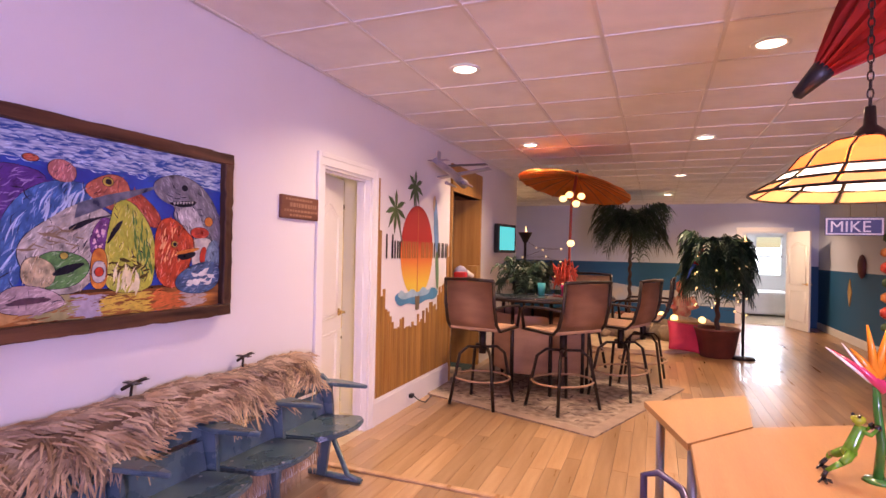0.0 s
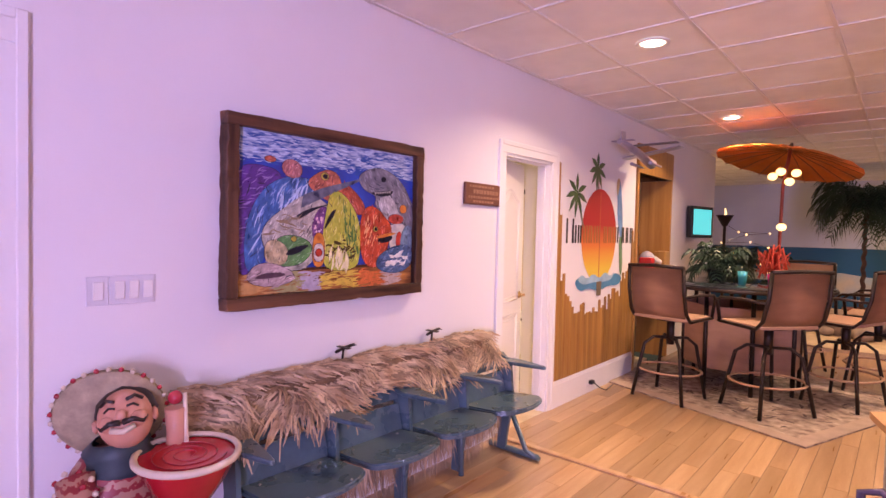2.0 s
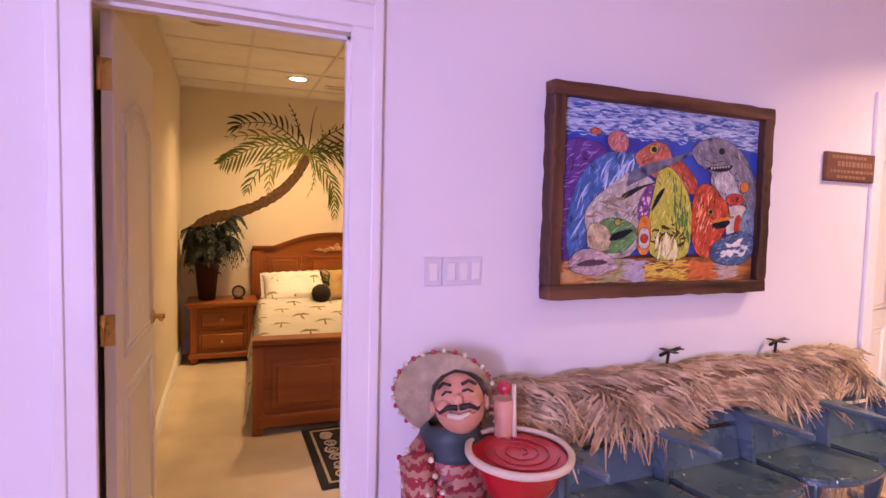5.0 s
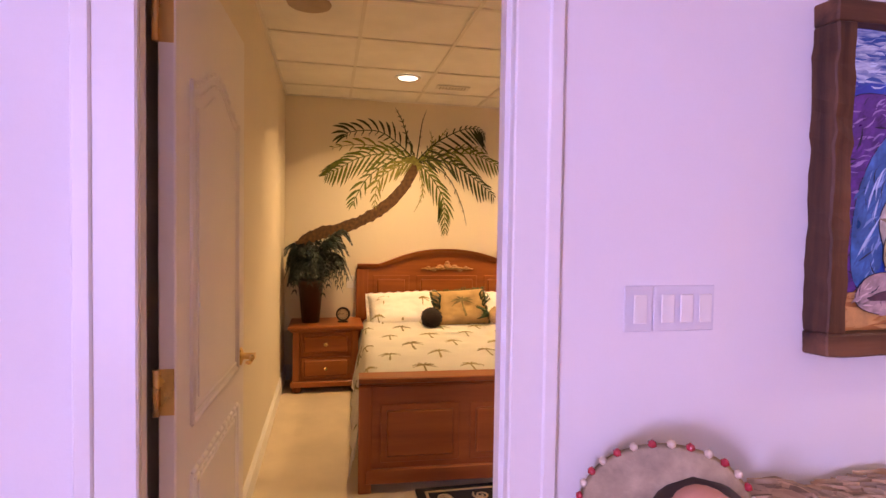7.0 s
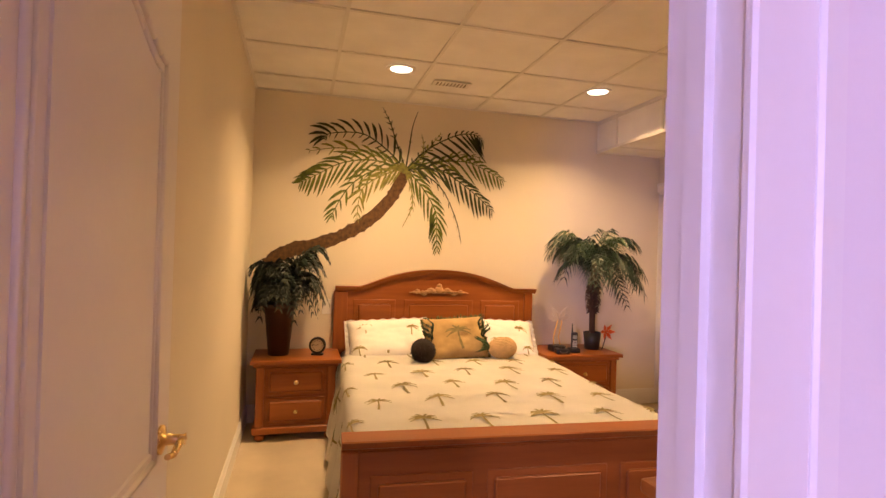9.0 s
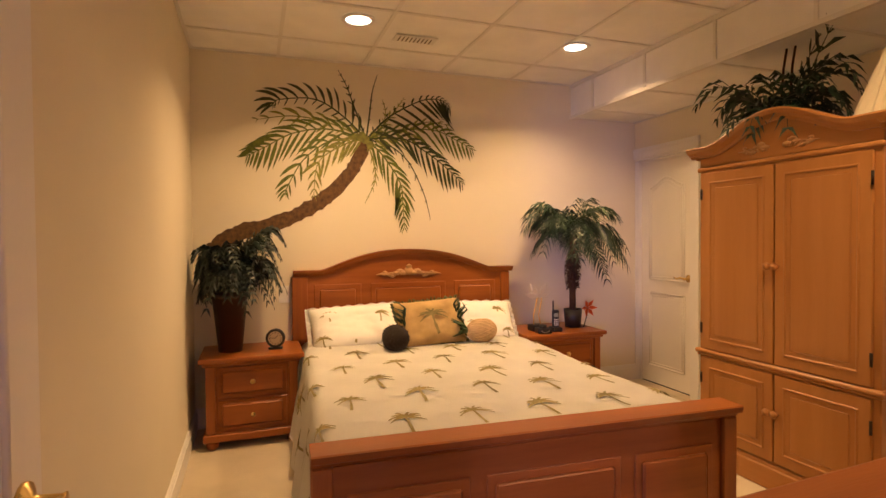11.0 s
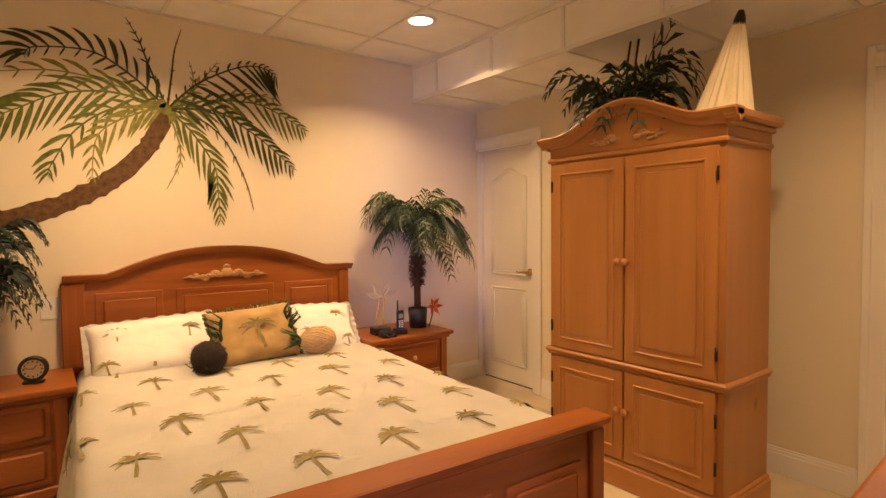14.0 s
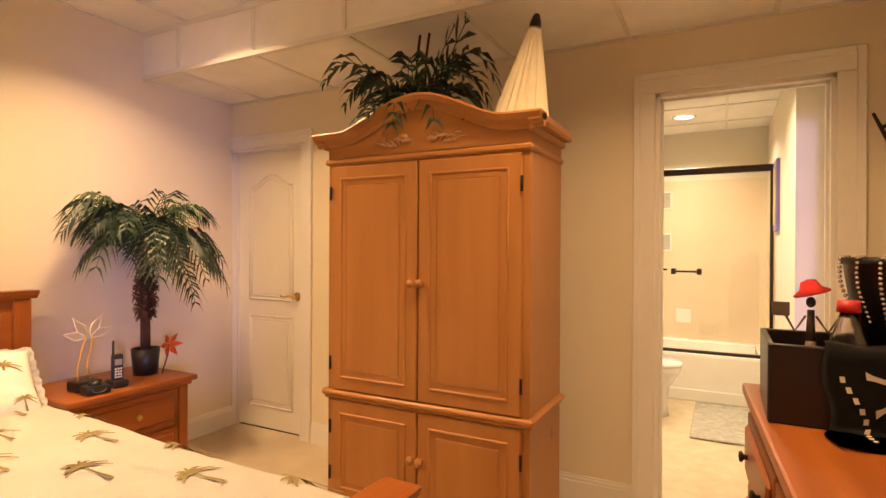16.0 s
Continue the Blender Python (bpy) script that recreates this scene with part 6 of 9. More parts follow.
def bar_stool(m):
    """Swivel bar stool: local -y is the back."""
    ob = thing("bar_stool", "brown sling bar stool with dark metal frame and arms", "bar stool", m, "stools round the bar table")
    bm = B()
    prof = [(-0.25, 1.21), (-0.235, 1.0), (-0.205, 0.84), (-0.17, 0.775)]
    rings = []
    for y, z in prof:
        rings.append([bm.verts.new((x, y, z)) for x in (-0.205, 0.0, 0.205)])
    for a, b in zip(rings, rings[1:]):
        for j in range(2):
            bm.faces.new((a[j], a[j + 1], b[j + 1], b[j])).smooth = True
    bmesh.ops.solidify(bm, geom=bm.faces[:], thickness=0.012)
    part("backrest", bm, SLING, ob)
    bm = B()
    box(bm, -0.215, 0.215, -0.17, 0.24, 0.745, 0.775, 0.010, seg=2)
    part("seat", bm, SLING, ob)
    for s in (-1, 1):
        bm = B()
        tube(bm, [(s * 0.215, -0.26, 1.225), (s * 0.22, -0.245, 1.0), (s * 0.222, -0.20, 0.82), (s * 0.225, -0.14, 0.75), (s * 0.225, 0.24, 0.755)], 0.014, 8)
        part("side_frame", bm, DARKM, ob)
        bm = B()
        tube(bm, [(s * 0.222, -0.235, 0.97), (s * 0.25, -0.05, 0.985), (s * 0.25, 0.19, 0.97), (s * 0.245, 0.235, 0.93), (s * 0.23, 0.22, 0.76)], 0.013, 8)
        part("armrest", bm, DARKM, ob)
    bm = B()
    tube(bm, [(-0.22, -0.262, 1.225), (0.0, -0.275, 1.235), (0.22, -0.262, 1.225)], 0.016, 8)
    part("top_rail", bm, DARKM, ob)
    bm = B()
    tube(bm, [(0, 0.02, 0.50), (0, 0.02, 0.74)], 0.03, 10)
    lathe(bm, [(0.12, 0.725), (0.12, 0.74), (0.03, 0.745)], 14, Matrix.Translation((0, 0.02, 0)), False)
    part("swivel", bm, DARKM, ob)
    for i in range(4):
        a = math.pi / 4 + i * math.pi / 2
        c, s = math.cos(a), math.sin(a)
        bm = B()
        tube(bm, [(0.02 * c, 0.02 + 0.02 * s, 0.56), (0.13 * c, 0.02 + 0.13 * s, 0.565), (0.20 * c, 0.02 + 0.20 * s, 0.50), (0.24 * c, 0.02 + 0.24 * s, 0.28), (0.285 * c, 0.02 + 0.285 * s, 0.012)], 0.0135, 8)
        part("leg", bm, DARKM, ob)
    bm = B()
    pts = [(0.235 * math.cos(2 * math.pi * i / 24), 0.02 + 0.235 * math.sin(2 * math.pi * i / 24), 0.27) for i in range(25)]
    tube(bm, pts, 0.011, 6, caps=False)
    part("foot_ring", bm, FOOTR, ob)
    return ob


TX, TYC = -0.85, 6.10
first = bar_stool(pose(-1.20, 5.05, 0.012, 0, 0, -10) @ Matrix.Diagonal((1.14, 1.05, 0.97, 1)))
for x, y, a in ((-0.45, 5.25, 52), (0.02, 6.0, 70), (0.22, 6.75, 86), (-0.55, 7.15, 165)):
    copy_thing(first, pose(x, y, 0.012, 0, 0, a) @ Matrix.Diagonal((1.12, 1.05, 1, 1)))
bt = thing("bar_table", "dark bar table with glass top and woven brown panels", "bar table", pose(TX, TYC, 0.012))
bm = B()
lathe(bm, [(0.0, 0.985), (0.76, 0.985), (0.775, 0.992), (0.76, 1.0), (0.0, 1.0)], 40, closed=False)
part("glass_top", bm, mat("smoked_glass", (0.02, 0.025, 0.03), 0.05, vary=0.1, bump=0, coat=0.5), bt)
bm = B()
tube(bm, [(0.77 * math.cos(2 * math.pi * i / 40), 0.77 * math.sin(2 * math.pi * i / 40), 0.972) for i in range(41)], 0.016, 8, caps=False)
part("rim", bm, DARKM, bt)
for i in range(8):
    a0 = 2 * math.pi * (i + 0.5) / 8
    c, s = math.cos(a0), math.sin(a0)
    bm = B()
    tube(bm, [(0.52 * c, 0.52 * s, 0.0), (0.52 * c, 0.52 * s, 0.975)], 0.02, 8)
    part("post", bm, DARKM, bt)
    a1 = 2 * math.pi * i / 8
    bm = B()
    box(bm, 0.47, 0.485, -0.18, 0.18, 0.20, 0.80, 0.006, m=Matrix.Rotation(a1, 4, "Z"))
    part("woven_panel", bm, SLING, bt)
random.seed(44)
for nm, lab, cat, x, y, col, h in (("cup", "red plastic cup on the bar table", "cup", 0.30, -0.1, (0.6, 0.03, 0.03), 0.11), ("glass", "turquoise tumbler on the bar table", "glass", 0.05, -0.25, (0.05, 0.35, 0.40), 0.13), ("candle_holder", "magenta candle holder on the bar table", "candle", 0.22, 0.2, (0.6, 0.02, 0.2), 0.09)):
    ob = thing(nm, lab, cat, pose(TX + x, TYC + y, 1.012))
    bm = B()
    lathe(bm, [(0.0, 0), (0.032, 0), (0.044, h), (0.040, h), (0.028, 0.006), (0, 0.006)], 16, closed=False)
    part("vessel", bm, mat(nm + "_colour", col, 0.3, vary=0.1), ob)


def pot(bm, r0, r1, h):
    lathe(bm, [(0.0, 0.0), (r0, 0.0), (r1, h - 0.03), (r1 + 0.012, h - 0.028), (r1 + 0.012, h), (r1 - 0.012, h), (r1 - 0.02, h - 0.05), (0.0, h - 0.05)], 24, closed=False)


tp = thing("table_plant", "leafy green plant with red flowers on the bar table", "plant", pose(TX - 0.25, TYC + 0.05, 1.012))
bm = B()
pot(bm, 0.07, 0.09, 0.13)
part("pot", bm, BLACK, tp)
bm = B()
crown(bm, (0, 0, 0.10), 26, 0.34, 0.10, 6, (0.3, 1.2), (0.3, 0.8), 9, 0.018)
part("leaves", bm, LEAF, tp)

# orange paper umbrella with lanterns
um = thing("paper_umbrella", "orange paper umbrella over the bar table", "umbrella", pose(-0.62, 6.62, 0))
bm = B()
tube(bm, [(-0.05, 0.1, 0.012), (0.0, 0.0, 2.0), (0.06, 0.0, 2.42)], 0.016, 8)
part("pole", bm, mat("red_bamboo", (0.30, 0.05, 0.03), 0.5), um)
UM = Matrix.Translation((0.05, 0, 2.38)) @ Matrix.Rotation(radians(11), 4, "Y") @ Matrix.Rotation(radians(-9), 4, "X")
ORG = mat("orange_oiled_paper", (0.62, 0.16, 0.015), 0.55, vary=0.2, scale=5, fine=60, bump=0.2)
for n_ in ORG.node_tree.nodes:
    if n_.type == "BSDF_PRINCIPLED":
        n_.inputs["Transmission Weight"].default_value = 0.0
        n_.inputs["Subsurface Weight"].default_value = 0.3
bm = B()
seg = 36
tipv = [bm.verts.new(UM @ Vector((0.03 * math.cos(2 * math.pi * i / seg), 0.03 * math.sin(2 * math.pi * i / seg), 0.0))) for i in range(seg)]
prev = tipv
for r, z in ((0.38, -0.07), (0.66, -0.16)):
    ring = [bm.verts.new(UM @ Vector((r * math.cos(2 * math.pi * i / seg), r * math.sin(2 * math.pi * i / seg), z + (0.012 if i % 2 else 0)))) for i in range(seg)]
    for i in range(seg):
        bm.faces.new((prev[i], prev[(i + 1) % seg], ring[(i + 1) % seg], ring[i]))
    prev = ring
bmesh.ops.solidify(bm, geom=bm.faces[:], thickness=0.003)
part("canopy", bm, ORG, um)
for i in range(18):
    a = 2 * math.pi * i / 18
    bm = B()
    tube(bm, [UM @ Vector((0.03 * math.cos(a), 0.03 * math.sin(a), -0.012)), UM @ Vector((0.38 * math.cos(a), 0.38 * math.sin(a), -0.082)), UM @ Vector((0.66 * math.cos(a), 0.66 * math.sin(a), -0.172))], 0.004, 4)
    part("rib", bm, mat("umbrella_rib", (0.25, 0.09, 0.02), 0.6) if i == 0 else bpy.data.materials["umbrella_rib"], um)
bm = B()
lathe(bm, [(0.02, 0.0), (0.026, 0.03), (0.01, 0.07), (0.0, 0.075)], 12, UM, False)
part("finial", bm, BLACK, um)
LANT = glow("lit_paper_lantern", (1.0, 0.62, 0.25), 3.0)
for x, y, z in ((-0.10, -0.1, 2.10), (-0.02, -0.15, 2.14), (0.05, -0.1, 2.04), (0.10, -0.05, 2.13), (0.0, -0.12, 1.58), (-0.08, 0.05, 1.12)):
    ob = thing("paper_lantern", "small glowing round paper lantern on a string", "lantern", pose(-0.60 + x, 6.62 + y, z), "string of lanterns")
    bm = B()
    ball(bm, (0, 0, 0), 0.045, 1, 1, 0.9, 2)
    part("globe", bm, LANT, ob)
    bm = B()
    lathe(bm, [(0.016, 0.036), (0.018, 0.046), (0.0, 0.048)], 10, closed=False)
    part("cap", bm, BLACK, ob)
fl = thing("flamingo_garland", "orange and pink flamingo decoration by the umbrella pole", "ornament", pose(-0.66, 6.5, 1.20))
bm = B()
random.seed(9)
for i in range(40):
    a = random.uniform(0, 6.28)
    tube(bm, [(0, 0, random.uniform(-0.1, 0.15)), (0.08 * math.cos(a), 0.08 * math.sin(a), random.uniform(-0.12, 0.2)), (0.15 * math.cos(a), 0.15 * math.sin(a), random.uniform(-0.2, 0.15))], 0.016, 5, 0.004)
part("petals", bm, mat("flamingo_orange", (0.75, 0.10, 0.05), 0.6, vary=0.2), fl)


# ---- tall plants, torches, rocks ----
def potted(name, label, m, r, h, trunk_h, n, length, leaflet, seed, potm, leafm=LEAF, nl=14, width=0.014, group="", rise=(0.2, 0.75)):
    ob = thing(name, label, "plant", m, group)
    bm = B()
    pot(bm, r * 0.75, r, h)
    part("pot", bm, potm, ob)
    if trunk_h:
        bm = B()
        rings = max(4, int(trunk_h / 0.03))
        tube(bm, [(0.01 * math.sin(i), 0.01 * math.cos(i * 1.3), h - 0.06 + trunk_h * i / rings) for i in range(rings + 1)], 0.035, 10, 0.028)
        part("trunk", bm, TRUNK, ob)
    bm = B()
    crown(bm, (0, 0, h + trunk_h - 0.03), n, length, leaflet, seed, rise, nl=nl, width=width)
    part("crown", bm, leafm, ob)
    return ob


TERRA = mat("terracotta", (0.20, 0.055, 0.03), 0.6, vary=0.2, scale=8)
potted("palm_tree", "tall artificial palm with drooping green fronds", pose(-0.15, 11.2, 0), 0.25, 0.35, 1.62, 50, 0.78, 0.30, 3, TERRA, width=0.018, nl=16, rise=(0.2, 1.15))
potted("potted_fern", "bushy dark fern in a terracotta planter", pose(1.17, 9.0, 0), 0.30, 0.42, 0.80, 150, 0.56, 0.20, 12, TERRA, width=0.018, rise=(0.1, 1.5))
potted("corner_palm", "green palm with string lights near the recess", pose(-1.35, 8.7, 0), 0.2, 0.35, 0.75, 26, 0.60, 0.22, 17, TERRA, width=0.018)
bm = B()
random.seed(3)
ob = thing("string_lights", "warm fairy lights strung through the fern", "string lights", pose(1.17, 9.0, 0.6))
for i in range(26):
    a, q = i * 0.9, i / 26
    bm = B()
    ball(bm, (0.34 * math.cos(a), -0.25 + 0.2 * math.sin(a), 0.05 + 0.85 * q), 0.014, 1, 1, 1, 1)
    part("bulb", bm, LANT, ob)
bm = B()
tube(bm, [(0.34 * math.cos(i * 0.9), -0.25 + 0.2 * math.sin(i * 0.9), 0.05 + 0.85 * i / 26) for i in range(26)], 0.003, 4)
part("wire", bm, BLACK, ob)
for x, y, h in ((1.50, 8.95, 1.66), (-1.55, 8.3, 1.75)):
    ob = thing("tiki_torch", "dark standing tiki torch with a lit bowl", "torch lamp", pose(x, y, 0), "tiki torches")
    bm = B()
    tube(bm, [(0, 0, 0.02), (0, 0, h - 0.1)], 0.02, 8)
    part("pole", bm, DARKM, ob)
    bm = B()
    lathe(bm, [(0.0, h - 0.14), (0.03, h - 0.13), (0.10, h), (0.115, h + 0.02), (0.10, h + 0.025), (0.0, h - 0.02)], 16, closed=False)
    part("bowl", bm, DARKM, ob)
    bm = B()
    lathe(bm, [(0.0, 0), (0.17, 0), (0.16, 0.025), (0.03, 0.04), (0, 0.04)], 18, closed=False)
    part("base", bm, DARKM, ob)
    bm = B()
    tube(bm, [(0, 0, h - 0.02), (0.01, 0, h + 0.05), (0, 0, h + 0.12)], 0.022, 8, 0.004)
    part("flame", bm, LANT, ob)
lights = thing("string_lights", "warm fairy lights strung through the corner palm", "string lights", pose(-1.35, 8.7, 0.75))
fairy = [(0.30 * math.cos(i * 1.7), 0.30 * math.sin(i * 1.7) - 0.1, 0.03 + 0.05 * i + 0.04 * math.sin(i * 2.3)) for i in range(18)]
for p in fairy:
    bm = B()
    ball(bm, p, 0.014, 1, 1, 1, 1)
    part("bulb", bm, LANT, lights)
bm = B()
tube(bm, fairy, 0.003, 4)
part("wire", bm, BLACK, lights)
parrot = thing("parrot_figure", "red toy parrot perched among the fern leaves", "ornament", pose(0.86, 8.72, 1.34, 0, 0, 25))
RED_F = mat("red_feather_cloth", (0.52, 0.03, 0.025), 0.8, vary=0.3, scale=20, fine=120, bump=0.4)
bm = B()
tube(bm, [(0, 0, 0.0), (0.02, 0, 0.09), (0.05, 0, 0.17)], 0.045, 10, 0.035)
ball(bm, (0.06, 0, 0.20), 0.045, 1, 1, 1, 2)
part("body", bm, RED_F, parrot)
bm = B()
tube(bm, [(0, 0, 0.03), (-0.08, 0, -0.08), (-0.13, 0, -0.20)], 0.028, 8, 0.008)
part("tail", bm, mat("blue_feather_cloth", (0.04, 0.10, 0.35), 0.8, vary=0.3), parrot)
bm = B()
tube(bm, [(0.10, 0, 0.215), (0.135, 0, 0.20), (0.13, 0, 0.165)], 0.018, 8, 0.004)
part("beak", bm, mat("black_beak", (0.03, 0.025, 0.02), 0.4), parrot)
for s in (-1, 1):
    bm = B()
    ball(bm, (-0.01, s * 0.045, 0.10), 0.05, 0.7, 0.3, 1.5, 2)
    part("wing", bm, mat("green_feather_cloth", (0.05, 0.20, 0.05), 0.8, vary=0.3), parrot)
plug = thing("wall_outlet", "white baseboard socket with a black plug and cord", "outlet", pose(MX + 0.015, 4.75, 0.10))
bm = B()
box(bm, 0.0, 0.006, -0.055, 0.055, -0.035, 0.035, 0.002)
part("plate", bm, TRIM, plug)
bm = B()
box(bm, 0.006, 0.045, -0.03, 0.025, -0.018, 0.018, 0.005)
part("plug", bm, BLACK, plug)
bm = B()
tube(bm, [(0.045, 0, 0), (0.08, 0.05, -0.05), (0.10, 0.15, -0.092), (0.06, 0.4, -0.094)], 0.005, 6)
part("cord", bm, BLACK, plug)
pond = thing("sand_bed", "raised sand-coloured kidney platform for rocks and palms", "platform", pose(-0.3, 10.8, 0))
bm = B()
outline = [(1.9 * math.cos(a) * (1 + 0.12 * math.sin(3 * a)), 2.1 * math.sin(a)) for a in [2 * math.pi * i / 40 for i in range(40)]]
prism(bm, outline, 0.05)
part("slab", bm, mat("sand", (0.62, 0.46, 0.28), 0.9, vary=0.15, fine=300, bump=0.5), pond)
ROCK = mat("tan_boulder", (0.30, 0.22, 0.15), 0.85, vary=0.35, scale=6, fine=60, bump=0.6, random=0.3)
random.seed(14)
for i in range(46):
    a = i / 46 * 3.6 - 0.3
    x, y = -0.1 + 1.25 * math.cos(a) * random.uniform(0.8, 1.05), 10.6 - 0.75 * abs(math.sin(a)) + random.uniform(-0.2, 0.3)
    r = random.uniform(0.09, 0.19)
    bm = B()
    ball(bm, (0, 0, 0), r, random.uniform(0.9, 1.4), random.uniform(0.8, 1.2), random.uniform(0.7, 1.0), 2)
    for v in bm.verts:
        v.co *= 1 + 0.22 * noise.noise(v.co * 7 + Vector((i, 0, 0)))
    ob = part("boulder", bm, ROCK)
    ob.location = (x, y, 0.05 + r * 0.6 + (0.14 if i % 3 == 0 else 0))
    tagged(ob, "rounded tan boulder piled round the indoor pond", "rock", "pond boulders")
ST = B()
ball(ST, (0, 0, 0.25), 0.16, 1, 0.9, 1.5, 2)
ball(ST, (0, 0, 0.60), 0.11, 1, 0.9, 1.2, 2)
for s in (-1, 1):
    tube(ST, [(s * 0.15, 0, 0.42), (s * 0.22, -0.1, 0.28), (s * 0.08, -0.16, 0.24)], 0.045, 8)
ob = part("tiki_figure", ST, mat("red_tiki_paint", (0.42, 0.05, 0.04), 0.6, vary=0.5, scale=12, second=(0.45, 0.30, 0.18)))
ob.location = (0.75, 10.35, 0.33)
tagged(ob, "carved red and tan tiki figure seated among rocks", "statue")
ob = thing("small_stool", "small yellow wooden stool", "stool", pose(0.78, 9.95, 0.05))
bm = B()
box(bm, -0.2, 0.2, -0.14, 0.14, 0.30, 0.34, 0.01)
part("top", bm, BAMBOO, ob)
for sx in (-1, 1):
    for sy in (-1, 1):
        bm = B()
        box(bm, sx * 0.14 - 0.03, sx * 0.14 + 0.03, sy * 0.09 - 0.03, sy * 0.09 + 0.03, 0, 0.30, 0.005)
        part("leg", bm, BAMBOO, ob)
cp = pillow("floor_cushion", "pink red floor cushion leaning by the planter", "cushion", pose(0.72, 8.95, 0.26, 62, 8, 20), 0.46, 0.46, 0.16, mat("pink_red_cloth", (0.55, 0.03, 0.07), 0.8, vary=0.15), 9)
for x, y, z in ((0.42, 10.1, 0.45), (0.62, 10.0, 0.42), (-0.55, 10.4, 0.9), (1.05, 10.1, 0.4)):
    ob = thing("glow_lantern", "small glowing globe lantern among the rocks", "lantern", pose(x, y, z))
    bm = B()
    ball(bm, (0, 0, 0), 0.06, 1, 1, 1, 2)
    part("globe", bm, LANT, ob)
    bm = B()
    tube(bm, [(0, 0, -0.05), (0, 0, -z + 0.05)], 0.008, 6)
    part("stake", bm, DARKM, ob)
# painted sea on the far wall
bm = B()
prism(bm, [(-3.0, 0.35), (1.95, 0.35), (1.95, 0.50), (1.2, 0.72), (0.4, 0.66), (-0.6, 0.80), (-1.6, 0.74), (-3.0, 0.9)], 0.002, Matrix.Translation((0, NY - 0.004, 0)) @ XZ)
ob = part("painted_surf", bm, mat("painted_pale_surf", (0.42, 0.52, 0.58), 0.6, vary=0.35, scale=3, second=(0.62, 0.56, 0.44)))
tagged(ob, "pale painted surf and sand on the far wall", "mural")
# side-wall ornaments
for y, z in ((11.6, 0.88), ):
    ob = thing("diamond_ornament", "yellow diamond ornament on the teal wall", "ornament", pose(EX, y, z))
    bm = B()
    prism(bm, [(0, -0.24), (0.10, 0), (0, 0.24), (-0.10, 0)], 0.015, Matrix.Translation((-0.015, 0, 0)) @ YZ)
    part("plaque", bm, mat("gold_paint", (0.50, 0.32, 0.10), 0.5, vary=0.2), ob)
ob = thing("carved_mask", "dark carved mask on the side wall", "mask", pose(EX, 10.9, 1.35))
bm = B()
ball(bm, (-0.04, 0, 0), 0.12, 0.5, 0.9, 1.7, 2)
part("face", bm, mat("dark_red_carving", (0.10, 0.025, 0.018), 0.6, vary=0.4), ob)
# bright room beyond the far doorway
bm = B()
box(bm, 0.4, 0.5, NY + 0.12, NY + 4.1, 0, H)
box(bm, 4.6, 4.7, NY + 0.12, NY + 4.1, 0, H)
for x0, x1, z0, z1 in ((0.5, 2.2, 0, H), (2.2, 2.75, 0, 0.95), (2.2, 2.75, 2.1, H), (2.75, 2.9, 0, H), (2.9, 3.6, 0, 0.95), (2.9, 3.6, 2.1, H), (3.6, 4.6, 0, H)):
    box(bm, x0, x1, NY + 4.0, NY + 4.1, z0, z1)
box(bm, 0.4, 4.7, NY + 0.12, NY + 4.1, H, H + 0.1)
setting("wall_far_room", bm, WALL_MAIN, "white walls of the bright room beyond", "wall")
bm = B()
box(bm, 0.4, 4.7, NY + 0.12, NY + 4.1, -0.1, 0.002)
setting("floor_far_room", bm, CARPET, "pale carpet of the room beyond", "floor")
for x0, x1 in ((2.2, 2.75), (2.9, 3.6)):
    w = tagged(thing("window_1" if x0 < 2.5 else "window_2", "bright white-framed window of the far room", "window", pose(0, NY + 4.0, 0)), kind="structure")
    bm = B()
    for a in ((x0, x0 + 0.05, 0.95, 2.1), (x1 - 0.05, x1, 0.95, 2.1), (x0, x1, 0.95, 1.0), (x0, x1, 2.05, 2.1), (x0, x1, 1.48, 1.53)):
        box(bm, a[0], a[1], 0.0, 0.05, a[2], a[3], 0.004)
    part("window_frame", bm, TRIM, w)
    bm = B()
    box(bm, x0 + 0.05, x1 - 0.05, 0.03, 0.034, 1.0, 2.05)
    p = part("pane", bm, glass("window_glass"), w)
    p.visible_shadow = False
    area_lamp("window_daylight", look(((x0 + x1) / 2, NY + 4.06, 1.5), ((x0 + x1) / 2, NY, 1.0)), 55, x1 - x0, (0.80, 0.85, 1.0), 1.1, "daylight in the far window", "daylight")
ob = thing("far_bed", "white made bed in the room beyond", "bed", pose(2.7, NY + 2.6, 0))
bm = B()
box(bm, -0.8, 0.8, -0.6, 0.8, 0.05, 0.6, 0.06, seg=2)
part("mattress", bm, QUILT, ob)


# ---- painted palm on the bedroom head wall ----
tree = thing("palm_mural", "painted leaning palm tree on the cream wall", "mural", pose(WX + 0.002, 0, 0))
G1 = mat("mural_leaf_olive", (0.17, 0.20, 0.03), 0.7, vary=0.35, scale=30, fine=90, bump=0.05, second=(0.07, 0.10, 0.018))
G2 = mat("mural_leaf_dark", (0.05, 0.072, 0.016), 0.7, vary=0.35, scale=30, fine=90, bump=0.05, second=(0.025, 0.032, 0.012))
G3 = mat("mural_leaf_light", (0.31, 0.31, 0.065), 0.7, vary=0.35, scale=30, fine=90, bump=0.05, second=(0.16, 0.16, 0.04))
BARK = mat("mural_bark", (0.17, 0.085, 0.028), 0.75, vary=0.5, scale=34, fine=120, bump=0.08, second=(0.065, 0.03, 0.012))


